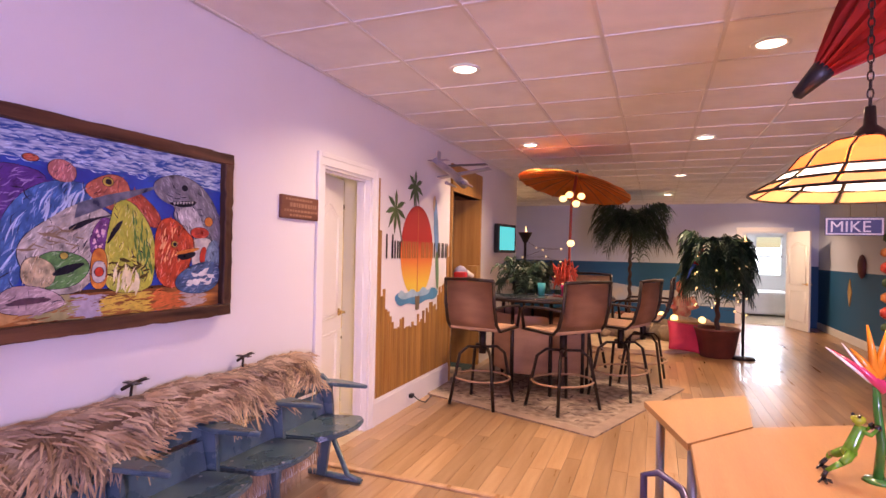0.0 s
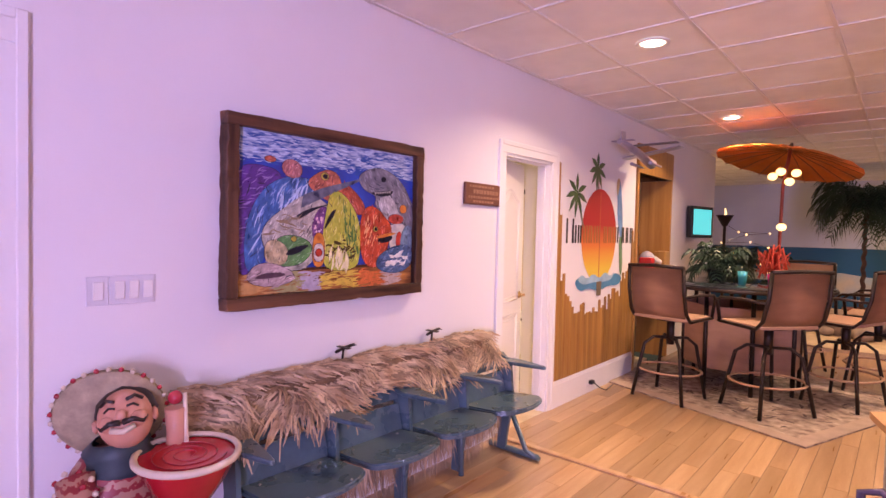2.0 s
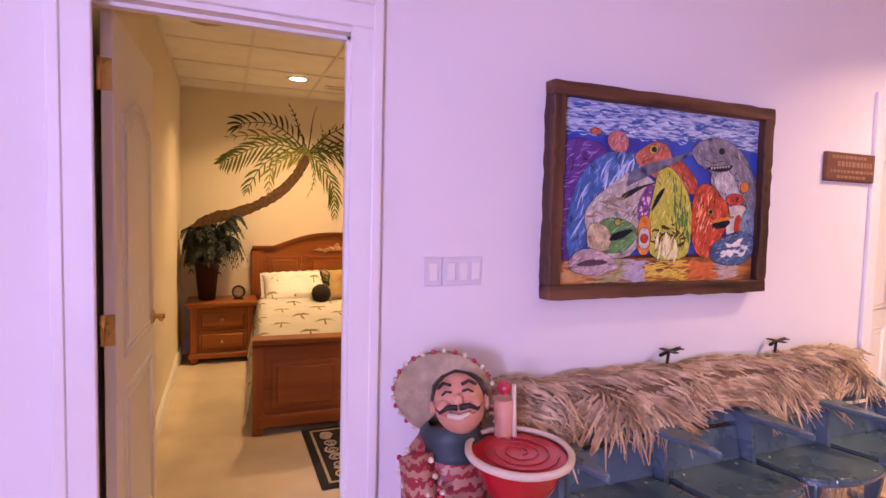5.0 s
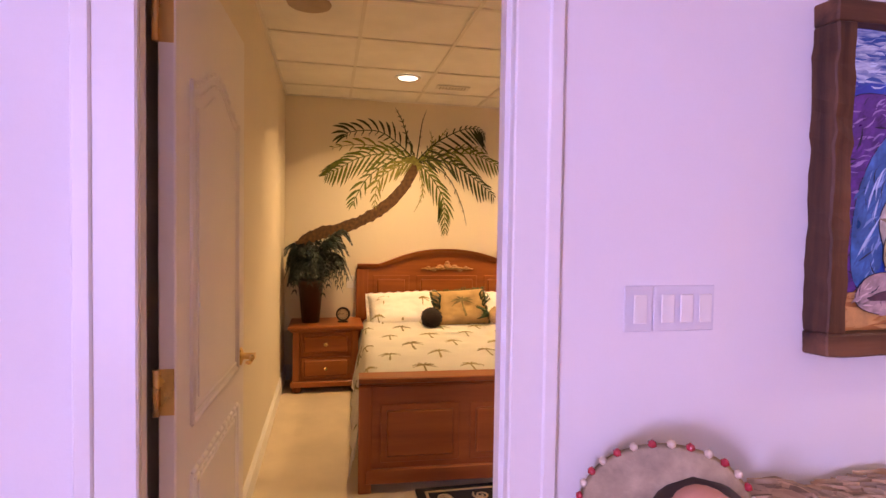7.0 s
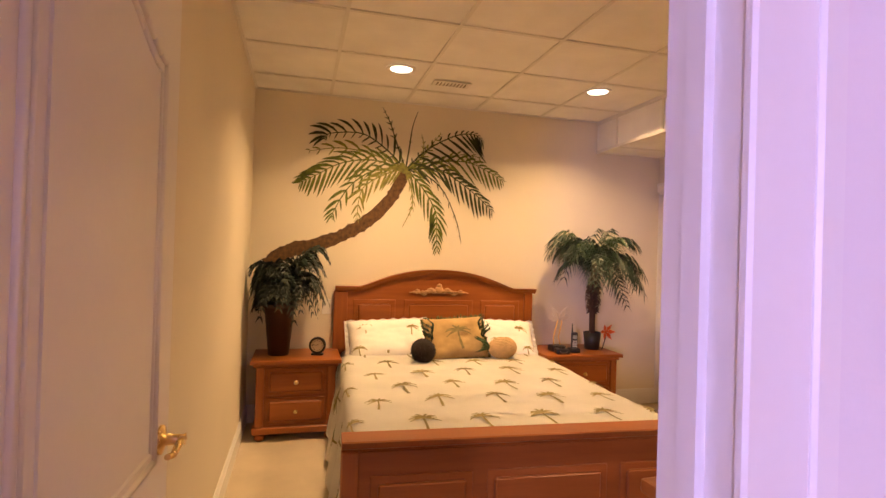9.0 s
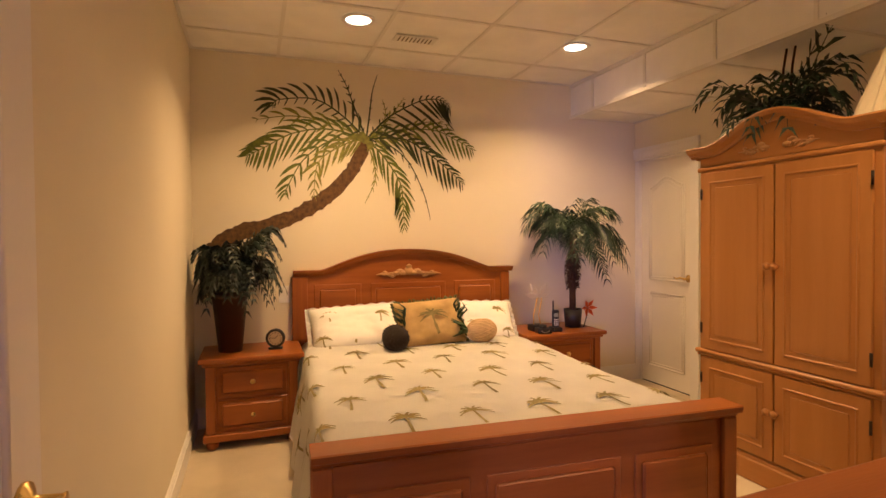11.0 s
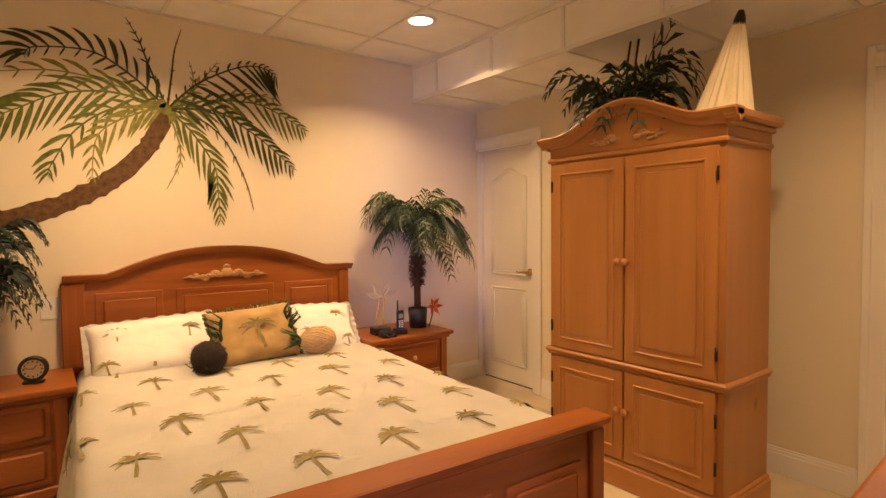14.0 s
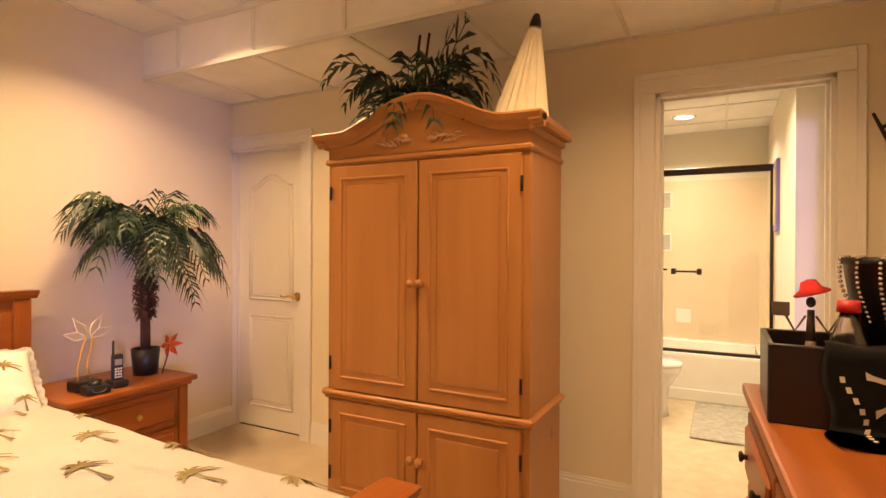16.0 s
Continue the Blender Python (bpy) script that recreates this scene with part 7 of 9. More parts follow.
def painted_frond(pts, leaf, n, material, layer, side=(1, 1), lean=0.5, seed=0, taper=True):
    """Rib through (y, z) points with narrow painted leaflets hanging from it."""
    rnd = random.Random(seed)
    P = [Vector(p) for p in pts]

    def at(q):
        k = q * (len(P) - 1)
        i = min(int(k), len(P) - 2)
        f = k - i
        p0, p1, p2, p3 = P[max(i - 1, 0)], P[i], P[i + 1], P[min(i + 2, len(P) - 1)]
        return 0.5 * ((2 * p1) + (p2 - p0) * f + (2 * p0 - 5 * p1 + 4 * p2 - p3) * f * f + (3 * p1 - p0 - 3 * p2 + p3) * f ** 3)

    bm = B()
    x = layer * 0.0006
    M = 26
    prev = None
    for i in range(M + 1):
        q = i / M
        p = at(q)
        t = (at(min(1, q + 0.02)) - at(max(0, q - 0.02))).normalized()
        w = 0.007 * (1 - 0.7 * q)
        c = (bm.verts.new((x, p.x - t.y * w, p.y + t.x * w)), bm.verts.new((x, p.x + t.y * w, p.y - t.x * w)))
        if prev:
            bm.faces.new((prev[0], prev[1], c[1], c[0]))
        prev = c
    n = max(8, int(n * 0.64))
    for i in range(n):
        q = 0.10 + 0.90 * i / (n - 1)
        p = at(q)
        t = (at(min(1, q + 0.02)) - at(max(0, q - 0.02))).normalized()
        for s in (-1, 1):
            amount = side[0] if s > 0 else side[1]
            if amount <= 0:
                continue
            nrm = Vector((-t.y, t.x)) * s
            L = leaf * amount * (0.55 + 0.6 * math.sin(math.pi * min(1, 0.15 + q * 0.85))) * rnd.uniform(0.75, 1.15) * (1 - 0.5 * q ** 3)
            d = (t * (lean + 0.25) + nrm * 0.8).normalized()
            L *= 1.22
            ww = min(rnd.uniform(0.0085, 0.0135), 0.11 * L)
            prev = None
            for f, g in ((0.0, 0.35), (0.3, 0.9), (0.6, 1.0), (0.85, 0.6), (1.0, 0.08)):
                c = p + d * L * f + t * (0.22 * L * f * f) + Vector((0, 0.05 * L * f - 0.42 * L * f * f))
                e = (d + t * 0.4 * f + Vector((0, -0.8 * f))).normalized()
                o = Vector((-e.y, e.x)) * ww * g
                v = (bm.verts.new((x + 0.0003, c.x - o.x, c.y - o.y)), bm.verts.new((x + 0.0003, c.x + o.x, c.y + o.y)))
                if prev:
                    bm.faces.new((prev[0], prev[1], v[1], v[0]))
                prev = v
    return part("frond", bm, material, tree)


C = (0.87, 2.04)
painted_frond([C, (0.70, 2.20), (0.50, 2.31), (0.25, 2.29), (0.20, 2.24)], 0.17, 24, G2, 6, (0.25, 1.0), 0.3, 1)
painted_frond([C, (0.60, 2.10), (0.35, 2.06), (0.15, 1.95), (0.03, 1.88)], 0.15, 26, G1, 4, (0.9, 1.0), 0.6, 2)
painted_frond([C, (0.62, 2.14), (0.35, 2.18), (0.10, 2.14)], 0.12, 14, G3, 3, (0.5, 1.0), 0.6, 3)
painted_frond([C, (0.78, 2.28), (0.73, 2.42), (0.67, 2.53)], 0.075, 14, G2, 5, (0.5, 0.5), 0.9, 4)
painted_frond([C, (0.90, 2.25), (0.92, 2.40), (0.96, 2.53)], 0.035, 12, G2, 5, (0.5, 0.5), 0.9, 5)
painted_frond([C, (1.05, 2.22), (1.30, 2.36), (1.46, 2.38), (1.54, 2.33)], 0.16, 24, G2, 6, (0.3, 1.0), 0.3, 6)
painted_frond([C, (1.10, 2.12), (1.40, 2.14), (1.60, 2.07), (1.73, 2.00)], 0.13, 24, G1, 4, (0.7, 1.0), 0.5, 7)
painted_frond([C, (1.15, 2.06), (1.35, 1.96), (1.52, 1.84), (1.64, 1.73)], 0.14, 24, G2, 5, (0.7, 0.9), 0.5, 8)
painted_frond([C, (1.05, 2.0), (1.20, 1.88), (1.32, 1.64), (1.37, 1.45)], 0.06, 16, G2, 3, (0.3, 0.5), 0.8, 9)
painted_frond([C, (1.00, 1.92), (1.13, 1.72), (1.15, 1.55), (1.16, 1.38)], 0.12, 22, G1, 4, (0.8, 0.9), 0.7, 10)
painted_frond([C, (0.93, 1.85), (0.93, 1.72), (0.86, 1.57)], 0.05, 12, G3, 4, (0.6, 0.6), 0.9, 11)
painted_frond([C, (0.72, 2.0), (0.52, 1.86), (0.48, 1.62)], 0.12, 20, G3, 6, (0.8, 0.8), 0.6, 12)
painted_frond([C, (0.62, 2.02), (0.42, 1.88), (0.30, 1.68), (0.28, 1.62)], 0.11, 18, G1, 5, (0.6, 0.9), 0.6, 13)
painted_frond([C, (1.0, 2.15), (1.10, 2.28), (1.16, 2.36)], 0.07, 12, G3, 3, (0.7, 0.7), 0.8, 14)
painted_frond([C, (0.98, 2.12), (1.02, 2.24), (1.00, 2.34)], 0.05, 10, G3, 3, (0.7, 0.7), 0.9, 15)
painted_frond([C, (1.12, 2.10), (1.35, 2.20), (1.55, 2.18)], 0.10, 16, G3, 3, (0.6, 1.0), 0.6, 16)
bm = B()
trunk = [(-0.20, 1.22), (-0.12, 1.30), (0.0, 1.355), (0.14, 1.385), (0.33, 1.455), (0.50, 1.55), (0.64, 1.66), (0.76, 1.80), (0.84, 1.95), (0.87, 2.05)]
prev = None
M = 64
rnd = random.Random(2)
for i in range(M + 1):
    k = i / M * (len(trunk) - 1)
    j = min(int(k), len(trunk) - 2)
    p = Vector(trunk[j]).lerp(Vector(trunk[j + 1]), k - j)
    t = (Vector(trunk[j + 1]) - Vector(trunk[j])).normalized()
    w = 0.056 - 0.014 * i / M + rnd.uniform(-0.006, 0.006) + (0.006 if i % 3 == 0 else 0)
    c = (bm.verts.new((0.0012, p.x - t.y * w, p.y + t.x * w)), bm.verts.new((0.0012, p.x + t.y * w, p.y - t.x * w)))
    if prev:
        bm.faces.new((prev[0], prev[1], c[1], c[0]))
    prev = c
part("trunk", bm, BARK, tree)
bm = B()
for a, z, r in ((0.86, 2.04, 0.035), (0.90, 2.0, 0.03), (0.84, 2.07, 0.028)):
    prism(bm, [(a + r * math.cos(2 * math.pi * i / 14), z + r * math.sin(2 * math.pi * i / 14)) for i in range(14)], 0.0008, Matrix.Translation((0.0045, 0, 0)) @ YZ)
part("coconut", bm, G3, tree)

# ---- things on the nightstands ----
p1 = thing("potted_fern", "dark green bushy fern in a tall brown pot", "plant", pose(-5.55, -0.09, 0.571))
bm = B()
lathe(bm, [(0.0, 0.0), (0.074, 0.0), (0.108, 0.345), (0.116, 0.347), (0.116, 0.375), (0.104, 0.375), (0.098, 0.33), (0.0, 0.33)], 24, closed=False)
part("pot", bm, mat("dark_brown_glaze", (0.045, 0.018, 0.011), 0.4, vary=0.2), p1)
DT = mat("dark_teal_leaf", (0.012, 0.030, 0.022), 0.55, vary=0.3, scale=9, fine=40, bump=0.1, second=(0.006, 0.014, 0.012))
rnd = random.Random(7)
bm = B()
for i in range(100):
    a = i * 2.399
    k = 0.23 if math.sin(a) < -0.35 else (0.24 if math.cos(a) < -0.4 else 0.37)
    frond(bm, (0, 0, 0.43), a, rnd.uniform(0.55, 1.45), k * rnd.uniform(0.8, 1.1), rnd.uniform(0.55, 1.25), 0.072, 14, 0.014, 0.35, rnd)
part("fronds", bm, DT, p1)
ck = thing("alarm_clock", "small round black alarm clock on the nightstand", "clock", pose(-5.50, 0.19, 0.571, 0, 0, -12))
RX = Matrix.Translation((0, 0, 0.072)) @ Matrix.Rotation(radians(90), 4, "Y")
bm = B()
lathe(bm, [(0.0, -0.02), (0.058, -0.02), (0.062, -0.01), (0.062, 0.012), (0.054, 0.02), (0.046, 0.012), (0.0, 0.012)], 28, RX, False)
part("case", bm, BLACK, ck)
bm = B()
lathe(bm, [(0.0, 0.0135), (0.046, 0.0135)], 28, RX, False)
part("dial", bm, mat("cream_dial", (0.55, 0.45, 0.30), 0.5, vary=0.2), ck)
bm = B()
for a, L in ((50, 0.026), (170, 0.036)):
    tube(bm, [(0.0145, 0, 0.072), (0.0145, L * math.cos(radians(a)), 0.072 + L * math.sin(radians(a)))], 0.0018, 5)
for i in range(12):
    a = radians(i * 30)
    box(bm, 0.0136, 0.0146, 0.037 * math.cos(a) - 0.003, 0.037 * math.cos(a) + 0.003, 0.072 + 0.037 * math.sin(a) - 0.004, 0.072 + 0.037 * math.sin(a) + 0.004)
part("clock_face_marks", bm, BLACK, ck)
bm = B()
box(bm, -0.02, 0.02, -0.045, 0.045, 0.0, 0.014, 0.004)
part("foot", bm, BLACK, ck)

p2 = thing("potted_palm", "small artificial palm tree in a black pot", "plant", pose(-5.53, 2.49, 0.571))
bm = B()
lathe(bm, [(0.0, 0.0), (0.062, 0.0), (0.074, 0.145), (0.068, 0.145), (0.066, 0.12), (0.0, 0.12)], 20, closed=False)
part("pot", bm, BLACK, p2)
bm = B()
tube(bm, [(0, 0.0, 0.11), (0.004, -0.006, 0.34), (0.0, 0.0, 0.62), (0, 0, 0.80)], 0.026, 10, 0.024)
part("trunk", bm, TRUNK, p2)
bm = B()
rnd = random.Random(5)
for i in range(260):
    a, z = rnd.uniform(0, 6.28), rnd.uniform(0.30, 0.58)
    c, s = math.cos(a), math.sin(a)
    r = 0.028 + 0.02 * math.sin((z - 0.30) / 0.28 * math.pi)
    tube(bm, [(0.02 * c, 0.02 * s, z), (r * 1.2 * c, r * 1.2 * s, z + 0.015), ((r + 0.022) * c, (r + 0.022) * s, z + rnd.uniform(-0.02, 0.03))], 0.006, 4, 0.0015)
part("trunk_fibre", bm, TRUNK, p2, "shaggy dark trunk fibre")
bm = B()
rnd = random.Random(15)
for i in range(34):
    frond(bm, (0, 0, 0.74 + 0.002 * i), i * 2.399, rnd.uniform(0.10, 0.72), 0.44 * rnd.uniform(0.8, 1.12) * (0.72 if math.cos(i * 2.399) < -0.55 else 1), rnd.uniform(0.35, 1.0), 0.14, 16, 0.010, 0.45, rnd)
part("crown", bm, LEAF, p2)
bm = B()
for i in range(7):
    frond(bm, (0, 0, 0.77), i * 2.0 + 0.4, rnd.uniform(0.5, 1.0), 0.36, rnd.uniform(0.2, 0.6), 0.12, 13, 0.008, 0.4, rnd)
part("young_fronds", bm, LEAF_L, p2)
fw = thing("silk_flower", "orange silk flower by the black pot", "flower", pose(-5.44, 2.57, 0.571))
bm = B()
for i in range(6):
    a = i * math.pi / 3
    d = Vector((0.25, math.cos(a), math.sin(a)))
    c = Vector((0, 0, 0.16))
    sd = d.cross(Vector((1, 0, 0))).normalized() * 0.017
    v = [bm.verts.new(q) for q in (c, c + d * 0.035 + sd, c + d * 0.075 + Vector((0.01, 0, 0)), c + d * 0.035 - sd)]
    bm.faces.new(v)
bmesh.ops.solidify(bm, geom=bm.faces[:], thickness=0.002)
part("petals", bm, mat("orange_petal", (0.80, 0.13, 0.015), 0.6, vary=0.2), fw)
bm = B()
tube(bm, [(-0.03, -0.02, 0.0), (-0.01, 0, 0.10), (0, 0, 0.16)], 0.004, 5)
part("stem", bm, LEAF, fw)
gp = thing("palm_sculpture", "pale glass tube palm sculpture on a black base", "ornament", pose(-5.47, 2.13, 0.571))
GT = mat("frosted_tube", (0.80, 0.74, 0.60), 0.25, vary=0.05, bump=0)
GT2 = mat("amber_tube", (0.72, 0.42, 0.10), 0.3, vary=0.05, bump=0)
bm = B()
box(bm, -0.05, 0.05, -0.06, 0.06, 0, 0.05, 0.012, seg=2)
part("base", bm, BLACK, gp)
bm = B()
for s in (-1, 1):
    tube(bm, [(0, s * 0.03, 0.05), (0, s * 0.022 - 0.01, 0.12), (0, s * 0.022 + 0.01, 0.20), (0, s * 0.018 + 0.02, 0.255)], 0.005, 6)
part("stem_tube", bm, GT2, gp)
bm = B()
for a, L in ((20, 0.12), (60, 0.13), (125, 0.13), (165, 0.12)):
    e = radians(a)
    o = Vector((0, 0.02, 0.255))
    d = Vector((0, math.cos(e), math.sin(e)))
    nn = Vector((0, -d.z, d.y))
    tube(bm, [o, o + d * L * 0.5 + nn * 0.022, o + d * L, o + d * L * 0.5 - nn * 0.022, o], 0.004, 6)
part("leaf_tube", bm, GT, gp)
ph = thing("cordless_phone", "black cordless phone standing in its charger", "telephone", pose(-5.40, 2.25, 0.571, 0, 0, -8))
bm = B()
box(bm, -0.05, 0.05, -0.038, 0.038, 0, 0.035, 0.010, seg=2)
part("charger", bm, BLACK, ph)
bm = B()
box(bm, -0.014, 0.016, -0.026, 0.026, 0.02, 0.165, 0.010, seg=2)
hs = part("handset", bm, mat("dark_blue_plastic", (0.02, 0.022, 0.03), 0.3, vary=0.1), ph)
bm = B()
tube(bm, [(-0.005, -0.016, 0.15), (-0.005, -0.016, 0.235)], 0.006, 8)
part("antenna", bm, BLACK, hs)
bm = B()
box(bm, 0.015, 0.018, -0.017, 0.017, 0.11, 0.14, 0.001)
part("display", bm, mat("grey_display", (0.30, 0.34, 0.32), 0.3), hs)
for r in range(4):
    for c in range(3):
        bm = B()
        box(bm, 0.015, 0.018, -0.017 + c * 0.013, -0.008 + c * 0.013, 0.045 + r * 0.014, 0.054 + r * 0.014, 0.001)
        part("key", bm, TRIM, hs)
dk = thing("answering_machine", "small black speaker dock on the nightstand", "telephone base", pose(-5.36, 2.12, 0.571, 0, 0, -10))
bm = B()
box(bm, -0.05, 0.05, -0.055, 0.055, 0, 0.04, 0.012, seg=2)
part("case", bm, BLACK, dk)
bm = B()
tube(bm, [(0.052, 0.03 * math.cos(a), 0.026 - 0.014 * math.sin(a)) for a in [math.pi * i / 10 for i in range(11)]], 0.003, 5)
part("silver_arc", bm, STEEL, dk)
bm = B()
ball(bm, (-0.01, 0, 0.045), 0.03, 1, 1, 0.6, 2)
part("dial_knob", bm, BLACK, dk)

# ---- on top of the armoire ----
ap = thing("silk_plant", "green artificial plant on top of the armoire", "plant", pose(-3.92, 2.74, 1.70))
bm = B()
lathe(bm, [(0.0, 0.0), (0.10, 0.0), (0.12, 0.16), (0.11, 0.16), (0.0, 0.14)], 20, closed=False)
part("basket", bm, STRAW, ap)
bm = B()
rnd = random.Random(23)
for i in range(26):
    a = i * 2.399
    frond(bm, (0.03 * math.cos(a), 0.03 * math.sin(a), 0.20), a, rnd.uniform(0.4, 1.2), 0.40 * rnd.uniform(0.7, 1.15) * (0.75 if abs(math.sin(a)) > 0.75 else 1), rnd.uniform(0.4, 1.1), 0.10, 8, 0.016, 0.35, rnd)
part("leaves", bm, mat("silk_leaf", (0.020, 0.060, 0.030), 0.45, vary=0.3, scale=9, fine=40, bump=0.1, second=(0.008, 0.024, 0.016)), ap)
bm = B()
frond(bm, (0.08, -0.02, 0.22), 0.1, 1.35, 0.42, 0.05, 0.12, 9, 0.018, 0.1, rnd)
frond(bm, (0.02, 0.0, 0.22), 0.3, 1.6, 0.34, 0.1, 0.10, 8, 0.016, 0.1, rnd)
part("upright_leaves", bm, LEAF, ap)
for dx in (-0.03, 0.02):
    bm = B()
    tube(bm, [(dx, 0.03, 0.1), (dx + 0.01, 0.05, 0.5), (dx + 0.02, 0.06, 0.605)], 0.006, 6)
    part("cane", bm, TRUNK, ap)
cu = thing("closed_parasol", "folded cream paper parasol with a dark tip", "parasol", pose(-3.41, 2.74, 1.785) @ pose(0, 0, 0, 0, 9, 0))
bm = B()
n = 40
prev = None
for r, z in ((0.125, 0.0), (0.10, 0.11), (0.055, 0.30), (0.024, 0.43)):
    ring = [bm.verts.new(((r + (0.008 * r / 0.12 if i % 2 else -0.008 * r / 0.12)) * math.cos(2 * math.pi * i / n), (r + (0.008 * r / 0.12 if i % 2 else -0.008 * r / 0.12)) * math.sin(2 * math.pi * i / n), z)) for i in range(n)]
    if prev:
        for i in range(n):
            bm.faces.new((prev[i], prev[(i + 1) % n], ring[(i + 1) % n], ring[i]))
    prev = ring
bm.faces.new(prev)
part("canopy", bm, mat("cream_paper", (0.78, 0.70, 0.52), 0.7, vary=0.08, scale=8, fine=80, bump=0.2), cu)
bm = B()
lathe(bm, [(0.026, 0.42), (0.024, 0.45), (0.012, 0.485), (0.0, 0.49)], 14, closed=False)
part("tip", bm, BLACK, cu)
bd = thing("bead_garland", "dark bead garland along the armoire crown", "beads", pose(-3.56, 2.55, 1.80))
for i in range(12):
    bm = B()
    ball(bm, (-0.07 + i * 0.014, 0.02 * math.sin(i), 0.012 + 0.004 * (i % 2)), 0.009, 1, 1, 1, 1)
    part("bead", bm, mat("dark_bead", (0.05, 0.012, 0.01), 0.3) if i == 0 else bpy.data.materials["dark_bead"], bd)

# ---- on the dresser ----
bx = thing("black_box", "open black wooden tray box on the dresser", "box", pose(-2.30, 2.32, 0.851))
for a in ((-0.24, 0.24, -0.155, -0.14), (-0.24, 0.24, 0.14, 0.155), (-0.24, -0.225, -0.14, 0.14), (0.225, 0.24, -0.14, 0.14)):
    bm = B()
    box(bm, *a, 0.0, 0.20, 0.003)
    part("side", bm, mat("black_lacquer", (0.016, 0.010, 0.009), 0.35, vary=0.3) if a[0] == -0.24 and a[2] == -0.155 else bpy.data.materials["black_lacquer"], bx)
bm = B()
box(bm, -0.235, 0.235, -0.15, 0.15, 0.0, 0.012)
part("bottom", bm, BLACK, bx)
bn = thing("pirate_bandana", "black bandana with white crossbones draped over the box", "bandana", pose(-2.30, 2.32, 0.851))
CLOTH = mat("black_cotton", (0.008, 0.008, 0.009), 0.9, vary=0.2, fine=300, bump=0.4)


def drape(u, v):
    x = -0.12 + u * 0.34
    over = v * 0.40
    if over < 0.06:
        return Vector((x, -0.10 - over, 0.207 + 0.004 * math.sin(x * 40)))
    d = over - 0.06
    z = 0.205 - d
    return Vector((x + 0.01 * math.sin(z * 30), -0.163 - 0.012 * abs(math.sin(x * 22)) * min(1, d * 8) - (0.12 * (max(0, d - 0.19)) / 0.15), max(0.006, z + 0.012 * math.sin(x * 15))))


bm = B()
g = [[bm.verts.new(drape(i / 24, j / 24)) for j in range(25)] for i in range(25)]
for i in range(24):
    for j in range(24):
        bm.faces.new((g[i][j], g[i + 1][j], g[i + 1][j + 1], g[i][j + 1])).smooth = True
bmesh.ops.solidify(bm, geom=bm.faces[:], thickness=0.003)
part("cloth", bm, CLOTH, bn)
BONE = mat("white_print", (0.72, 0.66, 0.56), 0.9, vary=0.1)
for (a, b, c, d, w) in ((0.25, 0.30, 0.75, 0.52, 0.016), (0.25, 0.52, 0.75, 0.30, 0.016), (0.38, 0.24, 0.62, 0.24, 0.022), (0.40, 0.30, 0.60, 0.30, 0.014)):
    bm = B()
    prev = None
    for i in range(13):
        q = i / 12
        u, v = a + (c - a) * q, b + (d - b) * q
        k = w * (1.5 if i in (0, 12) else 1)
        cc = (bm.verts.new(drape(u, v - k) + Vector((0, -0.006, 0.004))), bm.verts.new(drape(u, v + k) + Vector((0, -0.006, 0.004))))
        if prev:
            bm.faces.new((prev[0], prev[1], cc[1], cc[0]))
        prev = cc
    part("bone_print", bm, BONE, bn)
for i in range(9):
    bm = B()
    v0 = 0.30 + i * 0.06
    pts = [drape(0.10 + 0.02 * i, v0) + Vector((0, -0.006, 0.003)), drape(0.10 + 0.02 * i, v0 + 0.035) + Vector((0, -0.006, 0.003)), drape(0.13 + 0.02 * i, v0 + 0.035) + Vector((0, -0.006, 0.003)), drape(0.13 + 0.02 * i, v0) + Vector((0, -0.006, 0.003))]
    bm.faces.new([bm.verts.new(p) for p in pts])
    part("letter_bar", bm, BONE, bn)
# figurine: one plain shape
FG = B()
tube(FG, [(0, 0, 0.20), (0, 0, 0.30)], 0.014, 8, 0.010)
lathe(FG, [(0.0, 0.0), (0.045, 0.0), (0.03, 0.10), (0.014, 0.20), (0.0, 0.21)], 14, closed=False)
ball(FG, (0, 0, 0.325), 0.014, 1, 1, 1.3, 2)
lathe(FG, [(0.0, 0.396), (0.022, 0.390), (0.032, 0.366), (0.054, 0.352), (0.052, 0.347), (0.03, 0.348), (0.0, 0.348)], 18, Matrix.Translation((0, 0, 0.004)) @ Matrix.Translation((0, 0, 0.36)) @ Matrix.Rotation(radians(-16), 4, "Y") @ Matrix.Translation((0, 0, -0.36)), False)
for s in (-1, 1):
    tube(FG, [(s * 0.014, 0, 0.28), (s * 0.045, -0.01, 0.23), (s * 0.075, -0.02, 0.29)], 0.004, 6)
box(FG, -0.11, -0.06, -0.03, -0.022, 0.28, 0.325, 0.002)
FG.faces.ensure_lookup_table()
fg = part("figurine", FG, mat("bronze_figurine", (0.10, 0.07, 0.05), 0.5, vary=0.4, second=(0.20, 0.14, 0.10)))
fg.data.materials.append(mat("red_feather_hat", (0.55, 0.02, 0.02), 0.85, vary=0.3, fine=200, bump=0.8))
for f in fg.data.polygons:
    if f.center.z > 0.35 or (Vector(f.center.xy).length > 0.03 and f.center.z > 0.335):
        f.material_index = 1
fg.location, fg.scale = (-2.425, 2.37, 0.864), (0.86, 0.86, 0.86)
tagged(fg, "thin metal figurine wearing a wide red feathered hat", "figurine")
bk = thing("black_bucket", "black party bucket hung with bead strings", "bucket", pose(-2.22, 2.36, 0.864))
bm = B()
lathe(bm, [(0.0, 0.0), (0.08, 0.0), (0.135, 0.385), (0.145, 0.39), (0.145, 0.405), (0.128, 0.405), (0.075, 0.01), (0.0, 0.01)], 24, closed=False)
part("bucket", bm, BLACK, bk)
